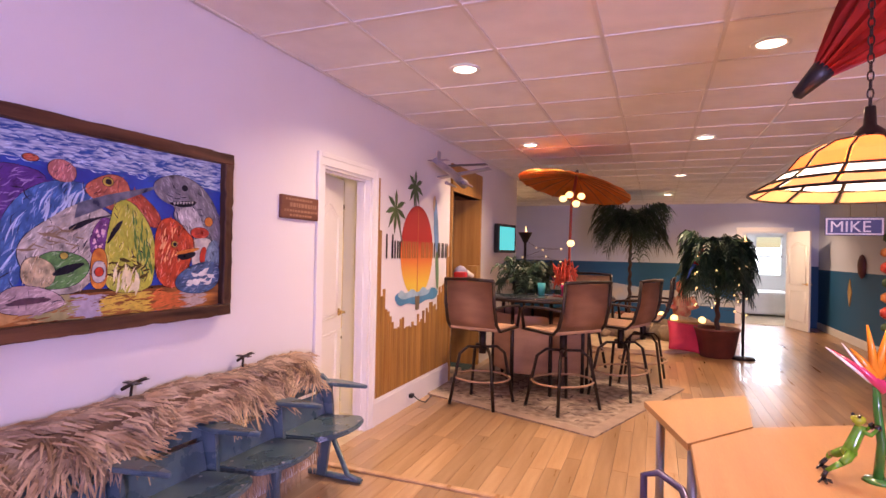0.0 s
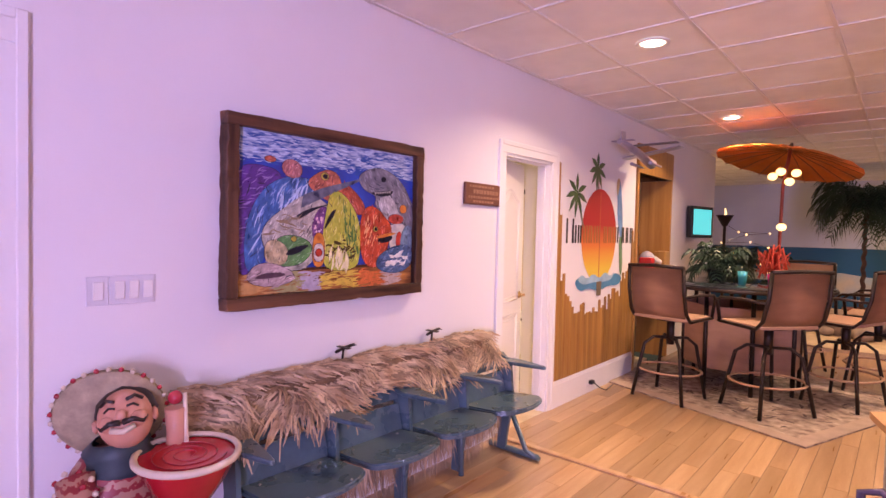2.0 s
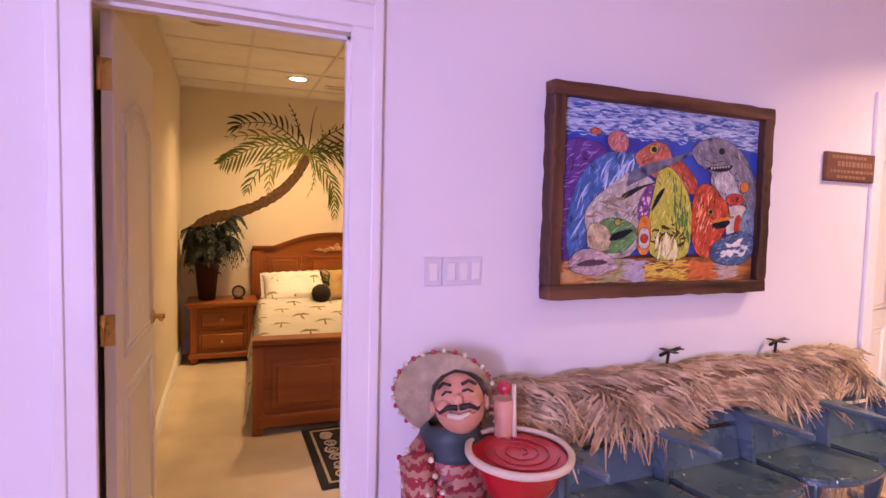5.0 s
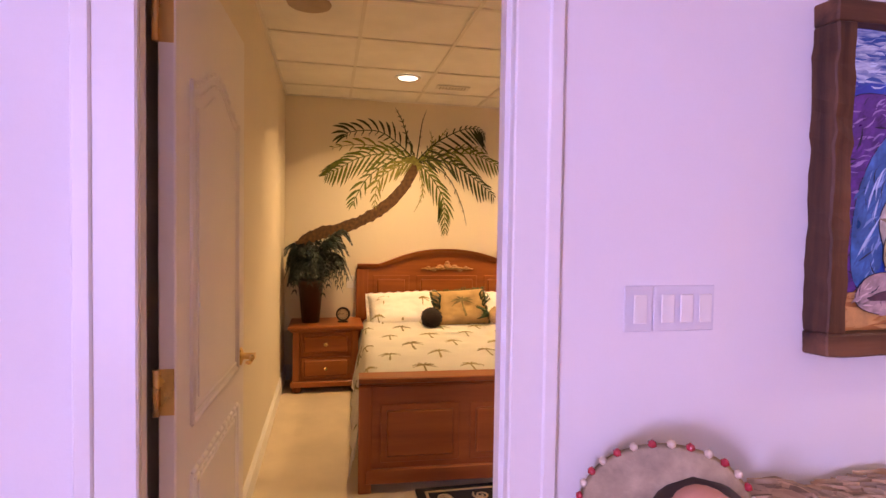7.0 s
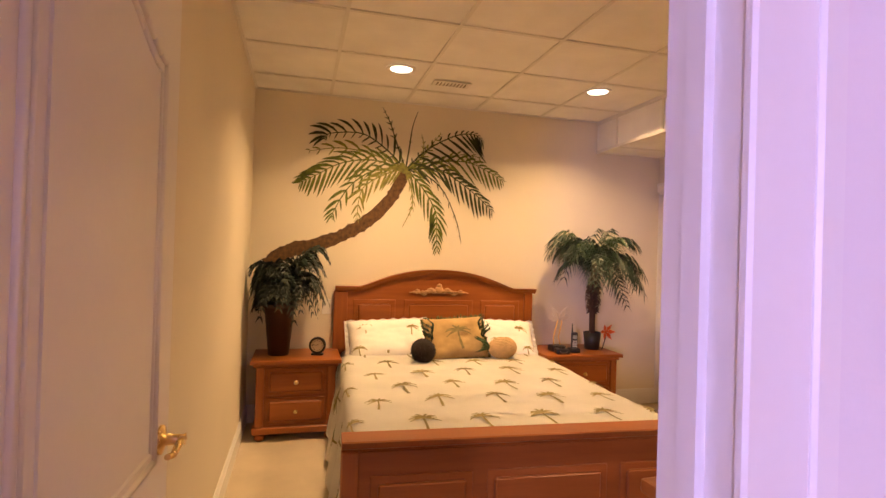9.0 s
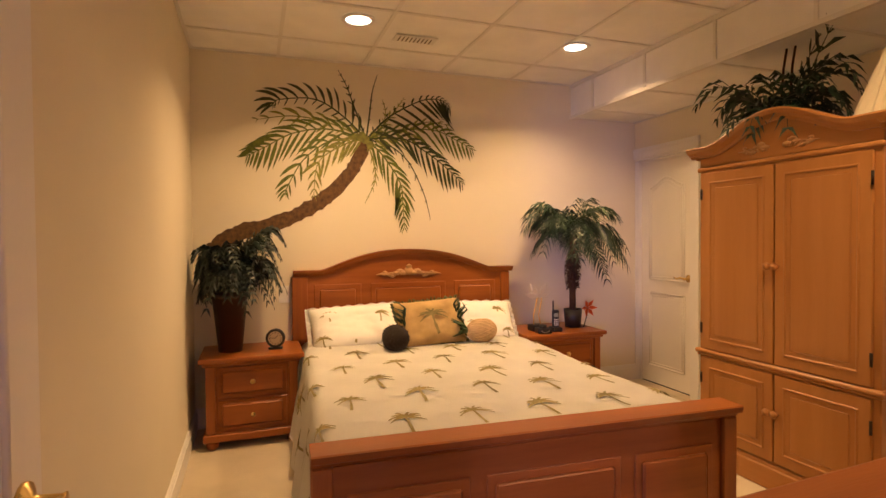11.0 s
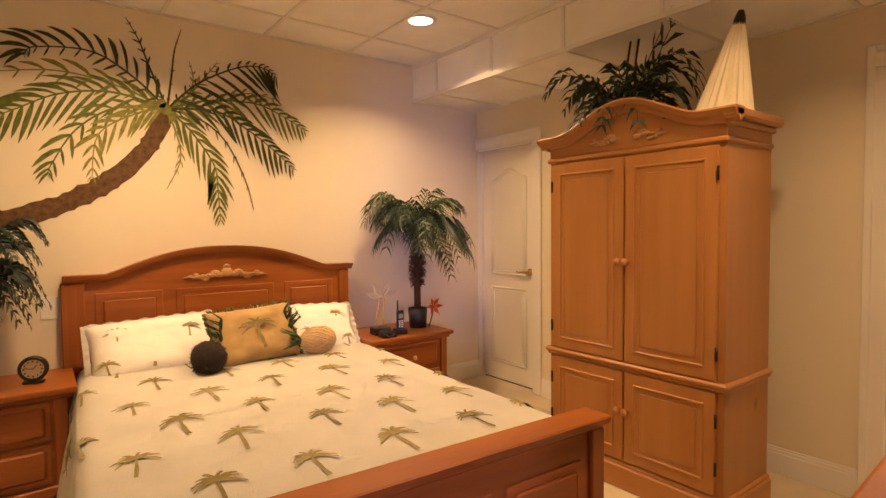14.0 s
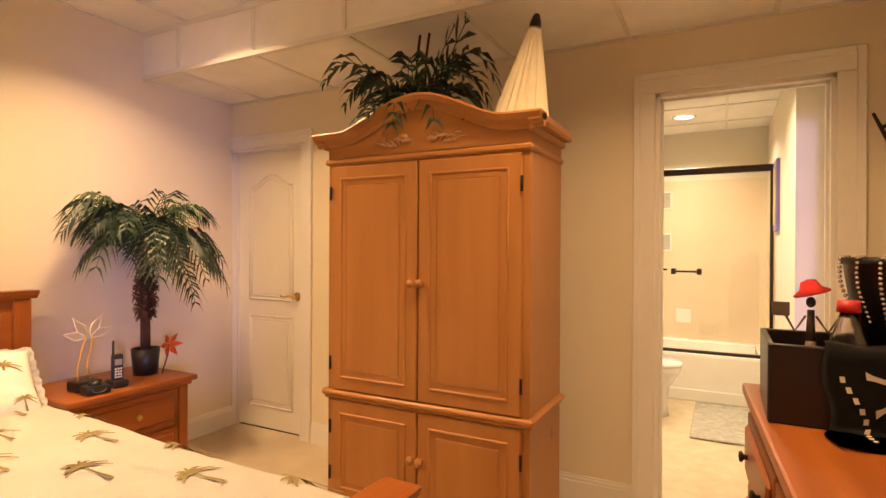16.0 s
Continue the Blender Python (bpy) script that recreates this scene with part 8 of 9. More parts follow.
BEAD = mat("silver_bead", (0.62, 0.62, 0.66), 0.18, 0.9, vary=0.1, bump=0)
for k, a in enumerate((195, 218, 238, 262, 285)):
    c, s = math.cos(radians(a)), math.sin(radians(a))
    bm = B()
    for i in range(26):
        r = 0.152 - 0.0025 * i + 0.012 * math.sin(i * 0.3)
        ball(bm, (r * c, r * s, 0.405 - i * 0.0125), 0.0055, 1, 1, 1, 1)
    tube(bm, [(0.13 * c, 0.13 * s, 0.408), (0.152 * c, 0.152 * s, 0.405)], 0.004, 5)
    tagged(part("bead_string", bm, BEAD, bk), "", "", "", "stuff")
bo = thing("plastic_bottle", "clear plastic bottle with a red cap", "bottle", pose(-2.36, 2.25, 0.864))
bm = B()
lathe(bm, [(0.0, 0.0), (0.06, 0.0), (0.062, 0.12), (0.05, 0.17), (0.022, 0.25), (0.018, 0.27), (0.014, 0.27), (0.018, 0.25), (0.046, 0.17), (0.056, 0.12), (0.056, 0.005), (0.0, 0.005)], 20, closed=False)
part("bottle", bm, glass("clear_plastic", (0.92, 0.90, 0.90), 0.08), bo)
bm = B()
lathe(bm, [(0.0, 0.298), (0.024, 0.298), (0.026, 0.268), (0.0, 0.268)], 16, closed=False)
part("cap", bm, mat("red_cap", (0.55, 0.03, 0.04), 0.4), bo)

# ---- small bedroom fixtures ----
vt = thing("ceiling_vent", "cream slotted air vent in the ceiling", "vent", pose(-5.16, 1.07, HB))
bm = B()
box(bm, -0.055, 0.055, -0.14, 0.14, -0.008, 0.0, 0.003)
part("frame", bm, TBAR, vt)
# thin dark strips: the shade inside the vent's slots, put in as colour
for i in range(9):
    bm = B()
    box(bm, -0.035, 0.035, -0.11 + i * 0.026, -0.104 + i * 0.026, -0.013, -0.007, 0.001)
    part("slat", bm, mat("vent_shadow", (0.20, 0.16, 0.10), 0.6) if i == 0 else bpy.data.materials["vent_shadow"], vt)
sp = thing("ceiling_speaker", "round beige ceiling speaker grille", "speaker", pose(-3.72, -0.05, HB))
bm = B()
lathe(bm, [(0.0, -0.010), (0.10, -0.010), (0.115, -0.006), (0.118, 0.0)], 28, closed=False)
part("grille", bm, mat("beige_grille", (0.45, 0.36, 0.26), 0.7, fine=400, bump=0.8), sp)
ot = thing("wall_outlet", "cream socket plate beside the headboard", "outlet", pose(WX, 0.265, 0.90))
bm = B()
box(bm, 0.0, 0.006, -0.04, 0.04, -0.06, 0.06, 0.002)
part("plate", bm, TRIM, ot)
rg = thing("patterned_mat", "black and tan scroll-patterned mat at the bed foot", "rug", pose(-3.1, 1.15, 0.001))
bm = B()
box(bm, -0.40, 0.40, -0.63, 0.63, 0, 0.010, 0.003)
part("base", bm, mat("black_rug_pile", (0.016, 0.014, 0.013), 0.95, vary=0.3, fine=300, bump=0.6), rg)
TANP = mat("tan_rug_pile", (0.50, 0.40, 0.24), 0.95, vary=0.2, fine=300, bump=0.6)
bm = B()
for a in ((-0.355, 0.355, -0.585, -0.57), (-0.355, 0.355, 0.57, 0.585), (-0.355, -0.34, -0.57, 0.57), (0.34, 0.355, -0.57, 0.57), (-0.20, 0.20, -0.42, -0.41), (-0.20, 0.20, 0.41, 0.42), (-0.20, -0.19, -0.41, 0.41), (0.19, 0.20, -0.41, 0.41)):
    box(bm, *a, 0.010, 0.0125)
part("border_line", bm, TANP, rg)
rnd = random.Random(3)
for i in range(26):
    bm = B()
    if i < 20:
        side, q = i % 4, (i // 4) / 5
        cx, cy = ((-0.27, -0.5 + q * 1.0), (0.27, -0.5 + q * 1.0), (-0.24 + q * 0.5, -0.495), (-0.24 + q * 0.5, 0.495))[side]
    else:
        cx, cy = 0.0, -0.35 + (i - 20) * 0.14
    r = 0.045
    tube(bm, [(cx + r * (1 - k / 26) * math.cos(k * 0.5 + i), cy + r * (1 - k / 26) * math.sin(k * 0.5 + i), 0.0105) for k in range(24)], 0.008, 4, 0.004)
    part("scroll", bm, TANP, rg)
hk = thing("wall_hook", "dark twisted branch ornament on the wall", "wall ornament", pose(-2.03, RY, 1.70))
bm = B()
tube(bm, [(0.06, -0.01, -0.25), (0.0, -0.03, -0.05), (-0.08, -0.03, 0.14)], 0.014, 7, 0.006)
tube(bm, [(0.0, -0.03, -0.05), (0.05, -0.04, 0.02), (0.06, -0.05, 0.10)], 0.010, 7, 0.005)
tube(bm, [(-0.05, -0.03, 0.08), (-0.01, -0.04, 0.10), (0.03, -0.04, 0.08)], 0.008, 7, 0.004)
part("branch", bm, DARKM, hk)

# ---- bathroom ----
tub = thing("bathtub", "white built-in bathtub with dark framed shower screen", "bathtub", pose(0, 0, 0))
T0, T1, TF = -3.98, -2.27, 5.62
bm = B()
box(bm, T0, T1, TF, TF + 0.10, 0.0, 0.40, 0.02, seg=2)
box(bm, T0, T1, TF - 0.012, TF + 0.02, 0.0, 0.10, 0.006)
box(bm, T0, T0 + 0.1, TF + 0.10, TY, 0.0, 0.40, 0.01)
box(bm, T1 - 0.1, T1, TF + 0.10, TY, 0.0, 0.40, 0.01)
box(bm, T0 + 0.1, T1 - 0.1, TY - 0.1, TY, 0.0, 0.40, 0.01)
box(bm, T0 + 0.1, T1 - 0.1, TF + 0.1, TY - 0.1, 0.0, 0.12)
part("basin", bm, PORC, tub)
SURR = mat("peach_shower_surround", (0.74, 0.60, 0.42), 0.3, vary=0.05, scale=3)
bm = B()
box(bm, T0, T1, TY - 0.012, TY - 0.002, 0.40, 1.97)
box(bm, T0, T0 + 0.01, TF + 0.02, TY, 0.40, 1.97)
box(bm, T1 - 0.01, T1, TF + 0.02, TY, 0.40, 1.97)
part("surround", bm, SURR, tub)
bm = B()
box(bm, T0, T1, TF + 0.03, TF + 0.07, 1.93, 1.985, 0.004)
part("top_track", bm, DARKM, tub)
bm = B()
box(bm, T0, T1, TF + 0.03, TF + 0.07, 0.40, 0.425, 0.004)
part("bottom_track", bm, DARKM, tub)
bm = B()
box(bm, T1 - 0.035, T1, TF + 0.03, TF + 0.07, 0.425, 1.93, 0.004)
part("side_jamb", bm, DARKM, tub)
bm = B()
box(bm, T0 + 0.02, T1 - 0.04, TF + 0.048, TF + 0.053, 0.43, 1.93)
gl = part("glass_screen", bm, glass("clear_screen", (0.97, 0.98, 0.97), 0.02), tub)
gl.visible_shadow = False
bm = B()
tube(bm, [(-3.02, TF - 0.03, 1.10), (-2.82, TF - 0.03, 1.10)], 0.008, 8)
for x in (-3.02, -2.82):
    box(bm, x - 0.018, x + 0.018, TF - 0.045, TF + 0.05, 1.075, 1.125, 0.003)
part("towel_bar", bm, DARKM, tub)
bm = B()
box(bm, -3.06, -2.92, TY - 0.05, TY - 0.012, 0.56, 0.70, 0.012, seg=2)
part("soap_dish", bm, PORC, tub)
bm = B()
box(bm, T1, BX - 0.01, 4.3, 5.72, 0, 2.5)
box(bm, T1, BX - 0.27, 5.72, TY, 0, 2.5)
setting("wall_shower_end", bm, WALL_BATH, "cream end wall of the shower alcove", "wall")
to = thing("toilet", "white porcelain toilet beside the bathtub", "toilet", pose(-3.35, 5.08, 0))
bm = B()
lathe(bm, [(0.0, 0.0), (0.13, 0.0), (0.12, 0.10), (0.13, 0.22), (0.19, 0.34), (0.20, 0.385), (0.16, 0.39), (0.0, 0.39)], 26, Matrix.Translation((0.18, 0, 0)) @ Matrix.Diagonal((1.25, 0.92, 1, 1)), False)
part("bowl", bm, PORC, to)
bm = B()
lathe(bm, [(0.0, 0.392), (0.205, 0.392), (0.21, 0.405), (0.2, 0.425), (0.0, 0.435)], 26, Matrix.Translation((0.18, 0, 0)) @ Matrix.Diagonal((1.25, 0.92, 1, 1)), False)
part("lid", bm, PORC, to)
bm = B()
box(bm, -0.30, -0.10, -0.23, 0.23, 0.38, 0.78, 0.02, seg=2)
part("tank", bm, PORC, to)
tw = thing("hand_towel", "cream towel with embroidered reeds on a rail", "towel", pose(-3.14, 5.00, 0))
bm = B()
g = []
for i in range(13):
    row = []
    for j in range(17):
        row.append(bm.verts.new((-0.10 + 0.2 * i / 12, 0.012 * math.sin(i * 0.9) * (j / 16), 1.14 - 0.37 * j / 16)))
    g.append(row)
for i in range(12):
    for j in range(16):
        bm.faces.new((g[i][j], g[i + 1][j], g[i + 1][j + 1], g[i][j + 1])).smooth = True
bmesh.ops.solidify(bm, geom=bm.faces[:], thickness=0.014)
part("cloth", bm, mat("cream_terry", (0.80, 0.76, 0.64), 0.95, vary=0.06, fine=260, bump=0.7), tw)
bm = B()
for x, z in ((0.0, 1.09), (0.05, 1.07), (-0.03, 1.05)):
    tube(bm, [(x, -0.020, z), (x + 0.012, -0.022, z - 0.10), (x + 0.004, -0.02, z - 0.20)], 0.0025, 5)
    tube(bm, [(x + 0.01, -0.021, z - 0.06), (x + 0.04, -0.021, z - 0.03)], 0.003, 5, 0.001)
part("embroidery", bm, mat("grey_thread", (0.30, 0.26, 0.20), 0.8), tw)
bm = B()
tube(bm, [(-0.7, 0, 1.135), (0.12, 0, 1.135)], 0.007, 8)
part("rail", bm, DARKM, tw)
bm2 = thing("bath_mat", "grey shaggy bath mat on the floor", "bath mat", pose(-2.62, 5.08, 0.001))
bm = B()
box(bm, -0.22, 0.25, -0.48, 0.46, 0, 0.018, 0.006)
part("shag", bm, mat("grey_shag", (0.36, 0.33, 0.27), 0.95, vary=0.5, scale=28, fine=160, bump=1.0, second=(0.55, 0.50, 0.40)), bm2)
for z in (1.78, 1.36):
    fr = thing("small_picture", "small pale framed picture on the bathroom wall", "picture", pose(-3.20, TY - 0.012, z))
    bm = B()
    for a in ((-0.10, 0.10, 0.075, 0.09), (-0.10, 0.10, -0.09, -0.075), (-0.10, -0.085, -0.075, 0.075), (0.085, 0.10, -0.075, 0.075)):
        box(bm, a[0], a[1], -0.015, 0, a[2], a[3], 0.002)
    part("frame", bm, TRIM, fr)
    bm = B()
    box(bm, -0.085, 0.085, -0.008, 0, -0.075, 0.075)
    part("print", bm, mat("grey_print", (0.45, 0.40, 0.32), 0.5, vary=0.3), fr)
wp = thing("purple_picture", "purple framed picture on the bathroom side wall", "picture", pose(T1, 5.38, 1.70))
bm = B()
box(bm, -0.025, 0.0, -0.13, 0.13, -0.27, 0.27, 0.004)
part("frame", bm, mat("violet_paint", (0.22, 0.16, 0.45), 0.5), wp)
bm = B()
box(bm, -0.029, -0.02, -0.09, 0.09, -0.22, 0.22, 0.002)
part("print", bm, mat("ochre_print", (0.55, 0.42, 0.16), 0.5, vary=0.4), wp)


# ---- maple table, tubular chair and what stands near ----
MAPLE = wood("maple_laminate", (0.62, 0.36, 0.16), (0.55, 0.30, 0.125), "y", 0.35, knots=False, coat=0.2)
tb = thing("maple_table", "light maple angular table top on metal legs", "table", pose(0, 0, 0))
bm = B()
prism(bm, [(0.46, 1.55), (1.7, 1.55), (1.9, 3.0), (1.27, 3.07), (0.72, 2.76), (0.46, 2.42)], 0.028, Matrix.Translation((0, 0, 0.712)))
bmesh.ops.bevel(bm, geom=bm.edges[:], offset=0.004, segments=1, affect="EDGES")
part("top", bm, MAPLE, tb)
for x, y in ((0.85, 1.8), (1.6, 1.8), (1.6, 2.8), (0.95, 2.6)):
    bm = B()
    tube(bm, [(x, y, 0), (x, y, 0.712)], 0.025, 10)
    part("leg", bm, STEEL, tb)
t2 = thing("maple_side_table", "small square light maple table", "table", pose(0, 0, 0))
bm = B()
prism(bm, [(0.285, 2.99), (0.45, 2.43), (0.72, 2.775), (0.77, 3.34)], 0.028, Matrix.Translation((0, 0, 0.711)))
part("top", bm, MAPLE, t2)
for x, y in ((0.36, 2.95), (0.70, 3.2), (0.48, 2.62)):
    bm = B()
    tube(bm, [(x, y, 0), (x, y, 0.712)], 0.02, 10)
    part("leg", bm, STEEL, t2)
ch = thing("tube_chair", "chair with bent purple-grey metal tube arms", "chair", pose(0.33, 2.05, 0))
TUBE = mat("purple_grey_tube", (0.20, 0.17, 0.30), 0.25, 0.6, vary=0.1, bump=0.02)
for s in (0, 1):
    bm = B()
    dx = 0.42 * s
    tube(bm, [(0.16 + dx, -0.30, 0.45), (0.14 + dx, -0.12, 0.60), (0.09 + dx, 0.06, 0.685), (0.02 + dx, 0.14, 0.70), (-0.03 + dx, 0.14, 0.685), (-0.03 + dx, 0.12, 0.55), (0.0 + dx, 0.08, 0.25), (0.02 + dx, 0.05, 0.01)], 0.013, 10)
    part("arm_tube", bm, TUBE, ch)
bm = B()
box(bm, 0.06, 0.52, -0.42, 0.02, 0.42, 0.46, 0.015, seg=2)
part("seat", bm, BLACK, ch)
bm = B()
box(bm, 0.08, 0.50, -0.44, -0.41, 0.50, 0.80, 0.012, seg=2)
part("backrest", bm, BLACK, ch)
for x in (0.08, 0.50):
    bm = B()
    tube(bm, [(x, -0.43, 0.0), (x, -0.43, 0.8)], 0.012, 8)
    part("back_leg", bm, TUBE, ch)

# stained-glass hanging lamp
tl = thing("stained_glass_lamp", "hanging stained glass lamp with amber dome and white band", "pendant lamp", pose(0.905, 2.10, 1.65) @ Matrix.Scale(0.775, 4))
AMB = glow("lit_amber_glass", (1.0, 0.36, 0.10), 0.75)
WHT = glow("lit_white_glass", (1.0, 0.86, 0.78), 2.6)
YEL = glow("lit_pale_glass", (0.95, 0.55, 0.24), 0.6)
for i in range(12):
    a0, a1 = 2 * math.pi * i / 12, 2 * math.pi * (i + 1) / 12
    prof = [(0.05, 0.215), (0.15, 0.19), (0.225, 0.145), (0.27, 0.085)]
    for nm, pr, mt in (("dome_pane", prof, AMB), ("band_pane", [(0.272, 0.083), (0.325, 0.045)], WHT), ("skirt_pane", [(0.328, 0.042), (0.40, 0.0)], YEL)):
        bm = B()
        prev = None
        for r, z in pr:
            c = (bm.verts.new((r * math.cos(a0 + 0.03), r * math.sin(a0 + 0.03), z)), bm.verts.new((r * math.cos(a1 - 0.03), r * math.sin(a1 - 0.03), z)))
            if prev:
                bm.faces.new((prev[0], prev[1], c[1], c[0]))
            prev = c
        bmesh.ops.solidify(bm, geom=bm.faces[:], thickness=0.003)
        part(nm, bm, mt, tl)
    bm = B()
    tube(bm, [(r * math.cos(a0), r * math.sin(a0), z + 0.002) for r, z in prof + [(0.325, 0.045), (0.40, 0.0)]], 0.005, 5)
    part("lead_rib", bm, DARKM, tl)
for r, z in ((0.272, 0.084), (0.327, 0.044), (0.402, 0.0)):
    bm = B()
    tube(bm, [(r * math.cos(2 * math.pi * i / 36), r * math.sin(2 * math.pi * i / 36), z) for i in range(37)], 0.006, 5, caps=False)
    part("lead_ring", bm, DARKM, tl)
bm = B()
lathe(bm, [(0.07, 0.205), (0.05, 0.235), (0.022, 0.26), (0.018, 0.33), (0.0, 0.335)], 16, closed=False)
part("cap", bm, DARKM, tl)
for i in range(27):
    bm = B()
    z = 0.345 + i * 0.034
    pts = [(0.010 * math.cos(a) * (1 if i % 2 else 0), 0.010 * math.cos(a) * (0 if i % 2 else 1), z + 0.021 * math.sin(a)) for a in [2 * math.pi * k / 10 for k in range(11)]]
    tube(bm, pts, 0.003, 5, caps=False)
    part("chain_link", bm, DARKM, tl)
lb = bpy.data.lights.new("bulb", "POINT")
lb.energy, lb.color, lb.shadow_soft_size = 14, (1.0, 0.66, 0.36), 0.05
lo = new("bulb", lb)
lo.parent = tl
lo.location = (0, 0, 0.03)
tagged(lo, "warm bulb inside the shade")
# red folded umbrella hung from the ceiling
ru = thing("red_umbrella", "half-folded red paper umbrella hung under the ceiling", "umbrella", look((1.34, 2.33, 2.64), (0.85, 2.43, 2.11)))
bm = B()
n = 30
prev = None
for r, z in ((0.022, -0.72), (0.09, -0.58), (0.20, -0.33), (0.29, -0.02)):
    ring = [bm.verts.new(((r + (0.012 if i % 2 else -0.006)) * math.cos(2 * math.pi * i / n), (r + (0.012 if i % 2 else -0.006)) * math.sin(2 * math.pi * i / n), z)) for i in range(n)]
    if prev:
        for i in range(n):
            bm.faces.new((prev[i], prev[(i + 1) % n], ring[(i + 1) % n], ring[i]))
    prev = ring
bmesh.ops.solidify(bm, geom=bm.faces[:], thickness=0.003)
part("canopy", bm, mat("red_oiled_paper", (0.50, 0.022, 0.012), 0.5, vary=0.25, scale=6, fine=60, bump=0.2), ru)
bm = B()
lathe(bm, [(0.0, -0.83), (0.02, -0.82), (0.034, -0.74), (0.04, -0.70), (0.02, -0.70)], 14, closed=False)
part("tip", bm, BLACK, ru)
bm = B()
tube(bm, [(0, 0, -0.7), (0, 0, 0.1)], 0.012, 8)
part("handle", bm, BAMBOO, ru)
# bird of paradise flower with a climbing frog, one stem on the table
bp = thing("flower_ornament", "glazed bird of paradise flower ornament on the table", "ornament", pose(1.002, 2.30, 0.741) @ Matrix.Scale(0.88, 4))
GL = mat("glazed_green", (0.05, 0.20, 0.03), 0.2, vary=0.3, scale=9, coat=0.5)
bm = B()
tube(bm, [(0.0, 0.0, 0.0), (0.01, 0, 0.14), (-0.005, 0, 0.26), (-0.01, 0, 0.36)], 0.018, 10, 0.012)
lathe(bm, [(0.0, 0), (0.05, 0.0), (0.04, 0.012), (0, 0.016)], 16, closed=False)
part("stem", bm, GL, bp)
bm = B()
tube(bm, [(0.02, 0.0, 0.34), (-0.05, 0.0, 0.40), (-0.15, 0.0, 0.47)], 0.026, 8, 0.003)
part("bract", bm, mat("glazed_pink", (0.62, 0.05, 0.12), 0.2, vary=0.2, coat=0.5), bp)
for e, (dx, dz) in enumerate(((-0.04, 0.19), (0.02, 0.18), (0.07, 0.12), (-0.09, 0.10))):
    bm = B()
    tube(bm, [(-0.01, 0, 0.38), (dx * 0.6, 0.01, 0.38 + dz * 0.6), (dx, 0.0, 0.38 + dz)], 0.02, 6, 0.003)
    part("petal", bm, mat("glazed_orange", (0.85, 0.30, 0.02), 0.2, vary=0.2, coat=0.5) if e == 0 else bpy.data.materials["glazed_orange"], bp)
bm = B()
for dx, dz in ((-0.17, 0.12), (-0.12, 0.14)):
    tube(bm, [(-0.02, 0, 0.36), (dx, -0.01, 0.36 + dz)], 0.010, 6, 0.002)
part("white_spike", bm, TRIM, bp)
FR = B()
frog_slots = []


def frog(slot, fn):
    k = len(FR.faces)
    fn()
    frog_slots.extend([slot] * (len(FR.faces) - k))


frog(0, lambda: tube(FR, [(0.10, 0.0, 0.105), (0.125, 0, 0.15), (0.148, 0, 0.20), (0.158, 0, 0.225)], 0.026, 12, 0.020))
frog(0, lambda: ball(FR, (0.112, 0, 0.118), 0.029, 1.05, 0.9, 1.1, 2))
frog(1, lambda: ball(FR, (0.148, 0, 0.247), 0.024, 1.15, 0.95, 0.85, 2))
frog(1, lambda: tube(FR, [(0.150, 0, 0.232), (0.132, 0, 0.252), (0.120, 0, 0.258)], 0.017, 10, 0.008))
for q, foot in ((-1, (0.0, -0.01, 0.008)), (1, (0.09, 0.13, 0.008))):
    knee = (0.055 + 0.03 * (q > 0), q * 0.035 + 0.03 * (q > 0), 0.085)
    heel = (foot[0] + 0.015, foot[1] * 0.9, 0.045)
    frog(0, lambda: tube(FR, [(0.105, q * 0.015, 0.115), (0.082, q * 0.030, 0.10), knee], 0.021, 10, 0.013))
    frog(0, lambda: tube(FR, [knee, heel], 0.013, 10, 0.008))
    frog(2, lambda: tube(FR, [heel, (foot[0], foot[1], 0.018)], 0.009, 8, 0.010))
    for e in (-150, -100, -50, 0, 60):
        c, d = math.cos(radians(e)), math.sin(radians(e))
        frog(2, lambda: tube(FR, [(foot[0], foot[1], 0.012), (foot[0] + 0.022 * c, foot[1] + 0.022 * d, 0.008), (foot[0] + 0.034 * c, foot[1] + 0.034 * d, 0.006)], 0.005, 6, 0.004))
    frog(0, lambda: tube(FR, [(0.150, q * 0.016, 0.205), (0.180, q * 0.022, 0.192), (0.208, q * 0.018, 0.212)], 0.010, 8, 0.007))
    frog(2, lambda: ball(FR, (0.214, q * 0.016, 0.218), 0.013, 1.2, 0.8, 1.3, 1))
    frog(2, lambda: ball(FR, (0.137, q * 0.017, 0.264), 0.008, 1, 1, 1, 1))
fr = part("frog_figure", FR, mat("glazed_frog_green", (0.09, 0.30, 0.02), 0.15, vary=0.4, scale=14, second=(0.16, 0.34, 0.02), coat=0.6))
fr.data.materials.append(mat("glazed_frog_yellow", (0.55, 0.55, 0.03), 0.15, vary=0.3, scale=14, second=(0.30, 0.42, 0.02), coat=0.6))
fr.data.materials.append(mat("glazed_frog_black", (0.012, 0.011, 0.012), 0.2, vary=0.2, coat=0.5))
for f, k in zip(fr.data.polygons, frog_slots):
    f.material_index = k
fr.matrix_world = pose(0.832, 2.234, 0.741, 0, 0, 21.7) @ Matrix.Scale(0.80, 4)
tagged(fr, "glossy green frog figure climbing a flower stem", "figurine")

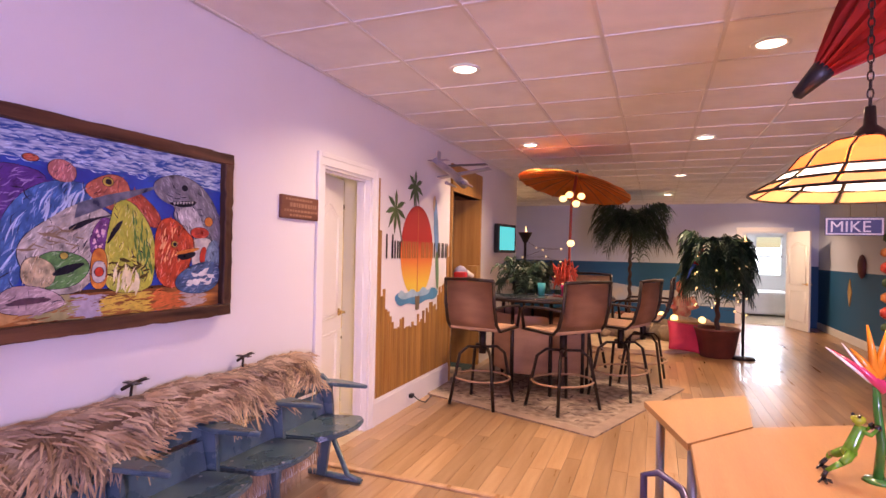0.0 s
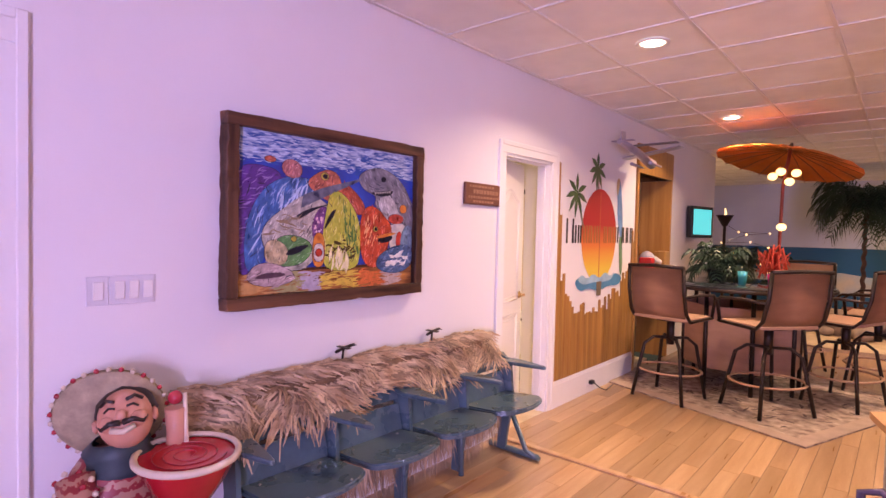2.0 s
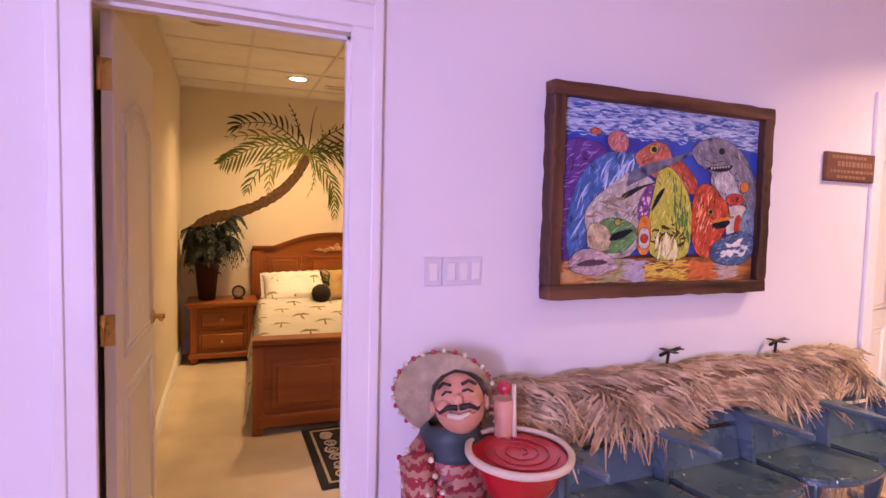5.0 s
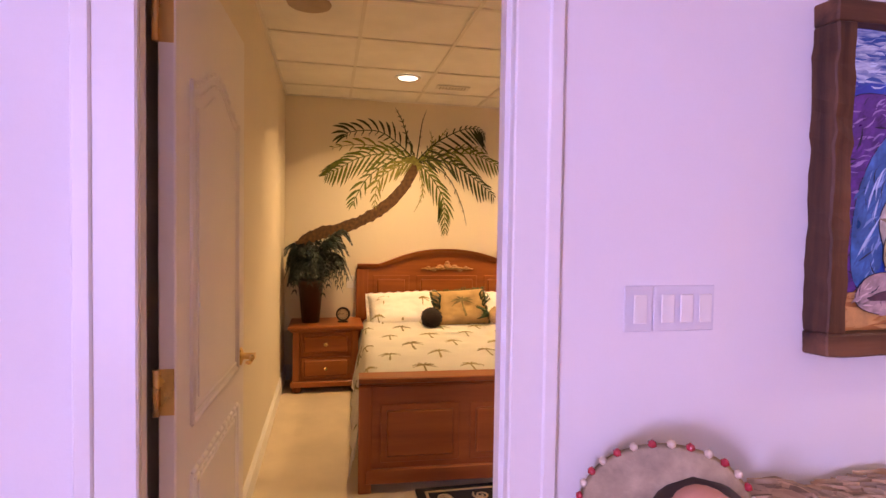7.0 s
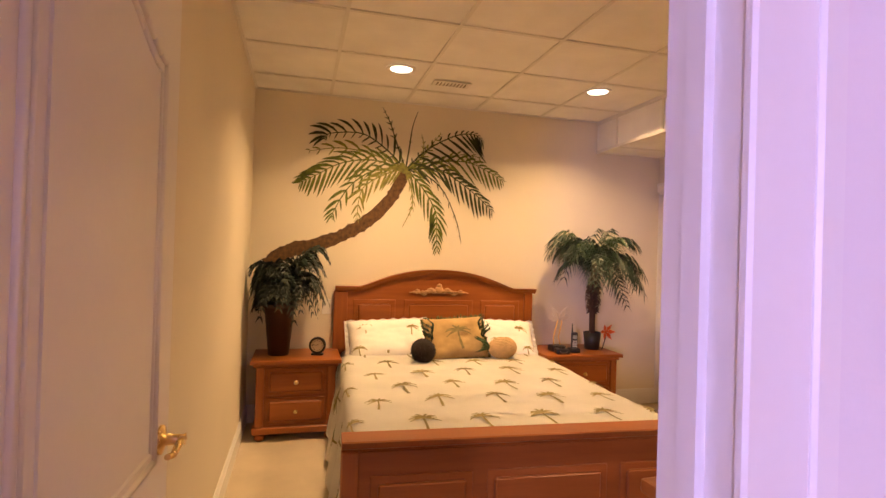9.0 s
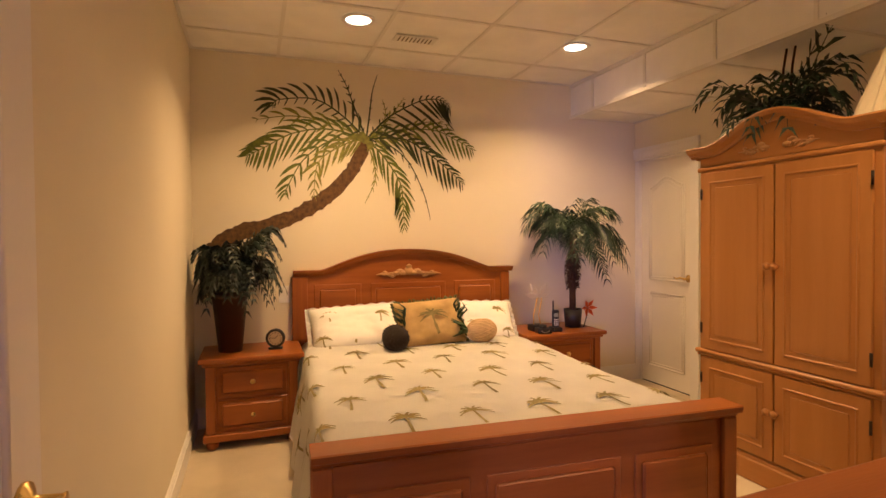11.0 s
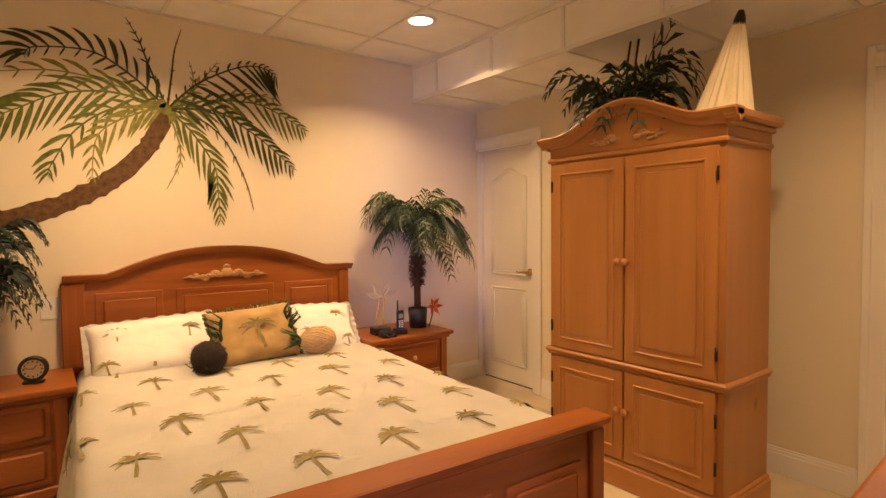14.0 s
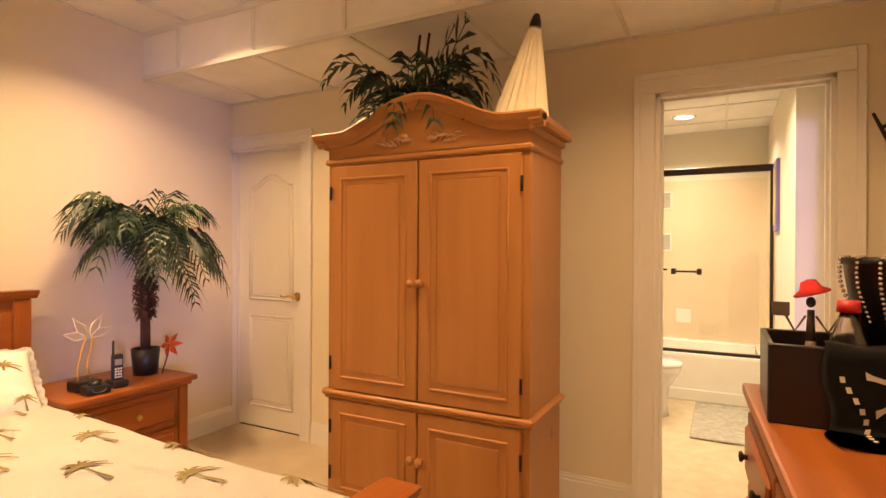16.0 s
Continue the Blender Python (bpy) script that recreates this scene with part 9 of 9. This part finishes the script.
# hanging street sign and dark post
sn = thing("street_sign", "blue and white hanging street-name sign", "sign", pose(2.02, 6.3, 1.77))
bm = B()
box(bm, -0.20, 0.26, -0.008, 0.008, -0.085, 0.085, 0.004)
part("plate", bm, mat("navy_enamel", (0.035, 0.04, 0.12), 0.35, vary=0.1), sn)
bm = B()
for a in ((-0.195, 0.255, 0.065, 0.078), (-0.195, 0.255, -0.078, -0.065), (-0.195, -0.182, -0.065, 0.065), (0.242, 0.255, -0.065, 0.065)):
    box(bm, a[0], a[1], -0.012, -0.006, a[2], a[3])
part("border", bm, TRIM, sn)
tx = bpy.data.curves.new("lettering", "FONT")
tx.body, tx.size, tx.extrude = "MIKE", 0.15, 0.002
tx.materials.append(TRIM)
to2 = new("lettering", tx)
to2.parent = sn
to2.matrix_local = pose(-0.165, -0.011, -0.052, 90, 0, 0)
tagged(to2, "white capital lettering")
bm = B()
tube(bm, [(0.0, 0, 0.08), (0.0, 0, 0.88)], 0.003, 5)
tube(bm, [(0.2, 0, 0.08), (0.2, 0, 0.88)], 0.003, 5)
part("wire", bm, STEEL, sn)
po = thing("totem_post", "dark carved post hung with red and green ornaments", "post", pose(2.42, 6.35, 0))
bm = B()
tube(bm, [(0, 0, 0.0), (0.02, 0, 0.9), (0, 0, 1.85)], 0.07, 12, 0.06)
part("post", bm, mat("dark_carved_wood", (0.05, 0.022, 0.014), 0.6, vary=0.4, scale=9), po)
rnd = random.Random(6)
for i in range(9):
    bm = B()
    ball(bm, (-0.08 - rnd.uniform(0, 0.05), rnd.uniform(-0.08, 0.02), 0.55 + i * 0.14), rnd.uniform(0.03, 0.055), 1, 1, 1.2, 1)
    part("ornament", bm, (C_RED, C_ORANGE, LEAF_L)[i % 3], po)

# ---- oak boards ----
oakfloor = tagged(thing("oak_floor", "light oak strip floor with varied boards", "floor", pose(0, 0, 0)), kind="structure")
BW = 0.105
rnd = random.Random(41)
shared = {}
rest = B()
x = MX
count = 0
while x < EX:
    y = SY - rnd.uniform(0, 1.0)
    while y < NY:
        L = rnd.choice((0.9, 1.2, 1.5, 1.8))
        near = 2.2 < y + L / 2 < 7.0 and x < 1.3
        if near:
            key = L
            if key not in shared:
                bm = B()
                box(bm, 0.0008, BW - 0.0008, 0.0008, L - 0.0008, -0.014, 0.0, 0.0012)
                shared[key] = mesh_of("board", bm, OAK)
            ob = new("board", shared[key])
            ob.parent = oakfloor
            ob.location = (x, y, 0)
            count += 1
        else:
            y0, y1 = max(y, SY) + 0.0008, min(y + L, NY + 0.12) - 0.0008
            if y1 > y0:
                v = [rest.verts.new(p) for p in ((x + 0.0008, y0, 0), (x + BW - 0.0008, y0, 0), (x + BW - 0.0008, y1, 0), (x + 0.0008, y1, 0), (x + 0.0008, y0, -0.013), (x + BW - 0.0008, y0, -0.013), (x + BW - 0.0008, y1, -0.013), (x + 0.0008, y1, -0.013))]
                for f in ((0, 1, 2, 3), (0, 4, 5, 1), (1, 5, 6, 2), (2, 6, 7, 3), (3, 7, 4, 0)):
                    rest.faces.new([v[k] for k in f])
        y += L
    x += BW
OAK_ISLE = wood("oak_floor_rest", (0.50, 0.30, 0.145), (0.36, 0.19, 0.08), "y", 0.3, knots=False, coat=0.3)
_t = OAK_ISLE.node_tree
_b = _t.nodes["Principled BSDF"]
_src = _b.inputs["Base Color"].links[0].from_socket
_geo = _t.nodes.new("ShaderNodeNewGeometry")
_mr = _t.nodes.new("ShaderNodeMapRange")
_mr.inputs[3].default_value, _mr.inputs[4].default_value = 0.78, 1.22
_t.links.new(_geo.outputs["Random Per Island"], _mr.inputs[0])
_hs = _t.nodes.new("ShaderNodeHueSaturation")
_t.links.new(_mr.outputs[0], _hs.inputs["Value"])
_t.links.new(_src, _hs.inputs["Color"])
_t.links.new(_hs.outputs[0], _b.inputs["Base Color"])
tagged(part("far_boards", rest, OAK_ISLE, oakfloor), kind="stuff")
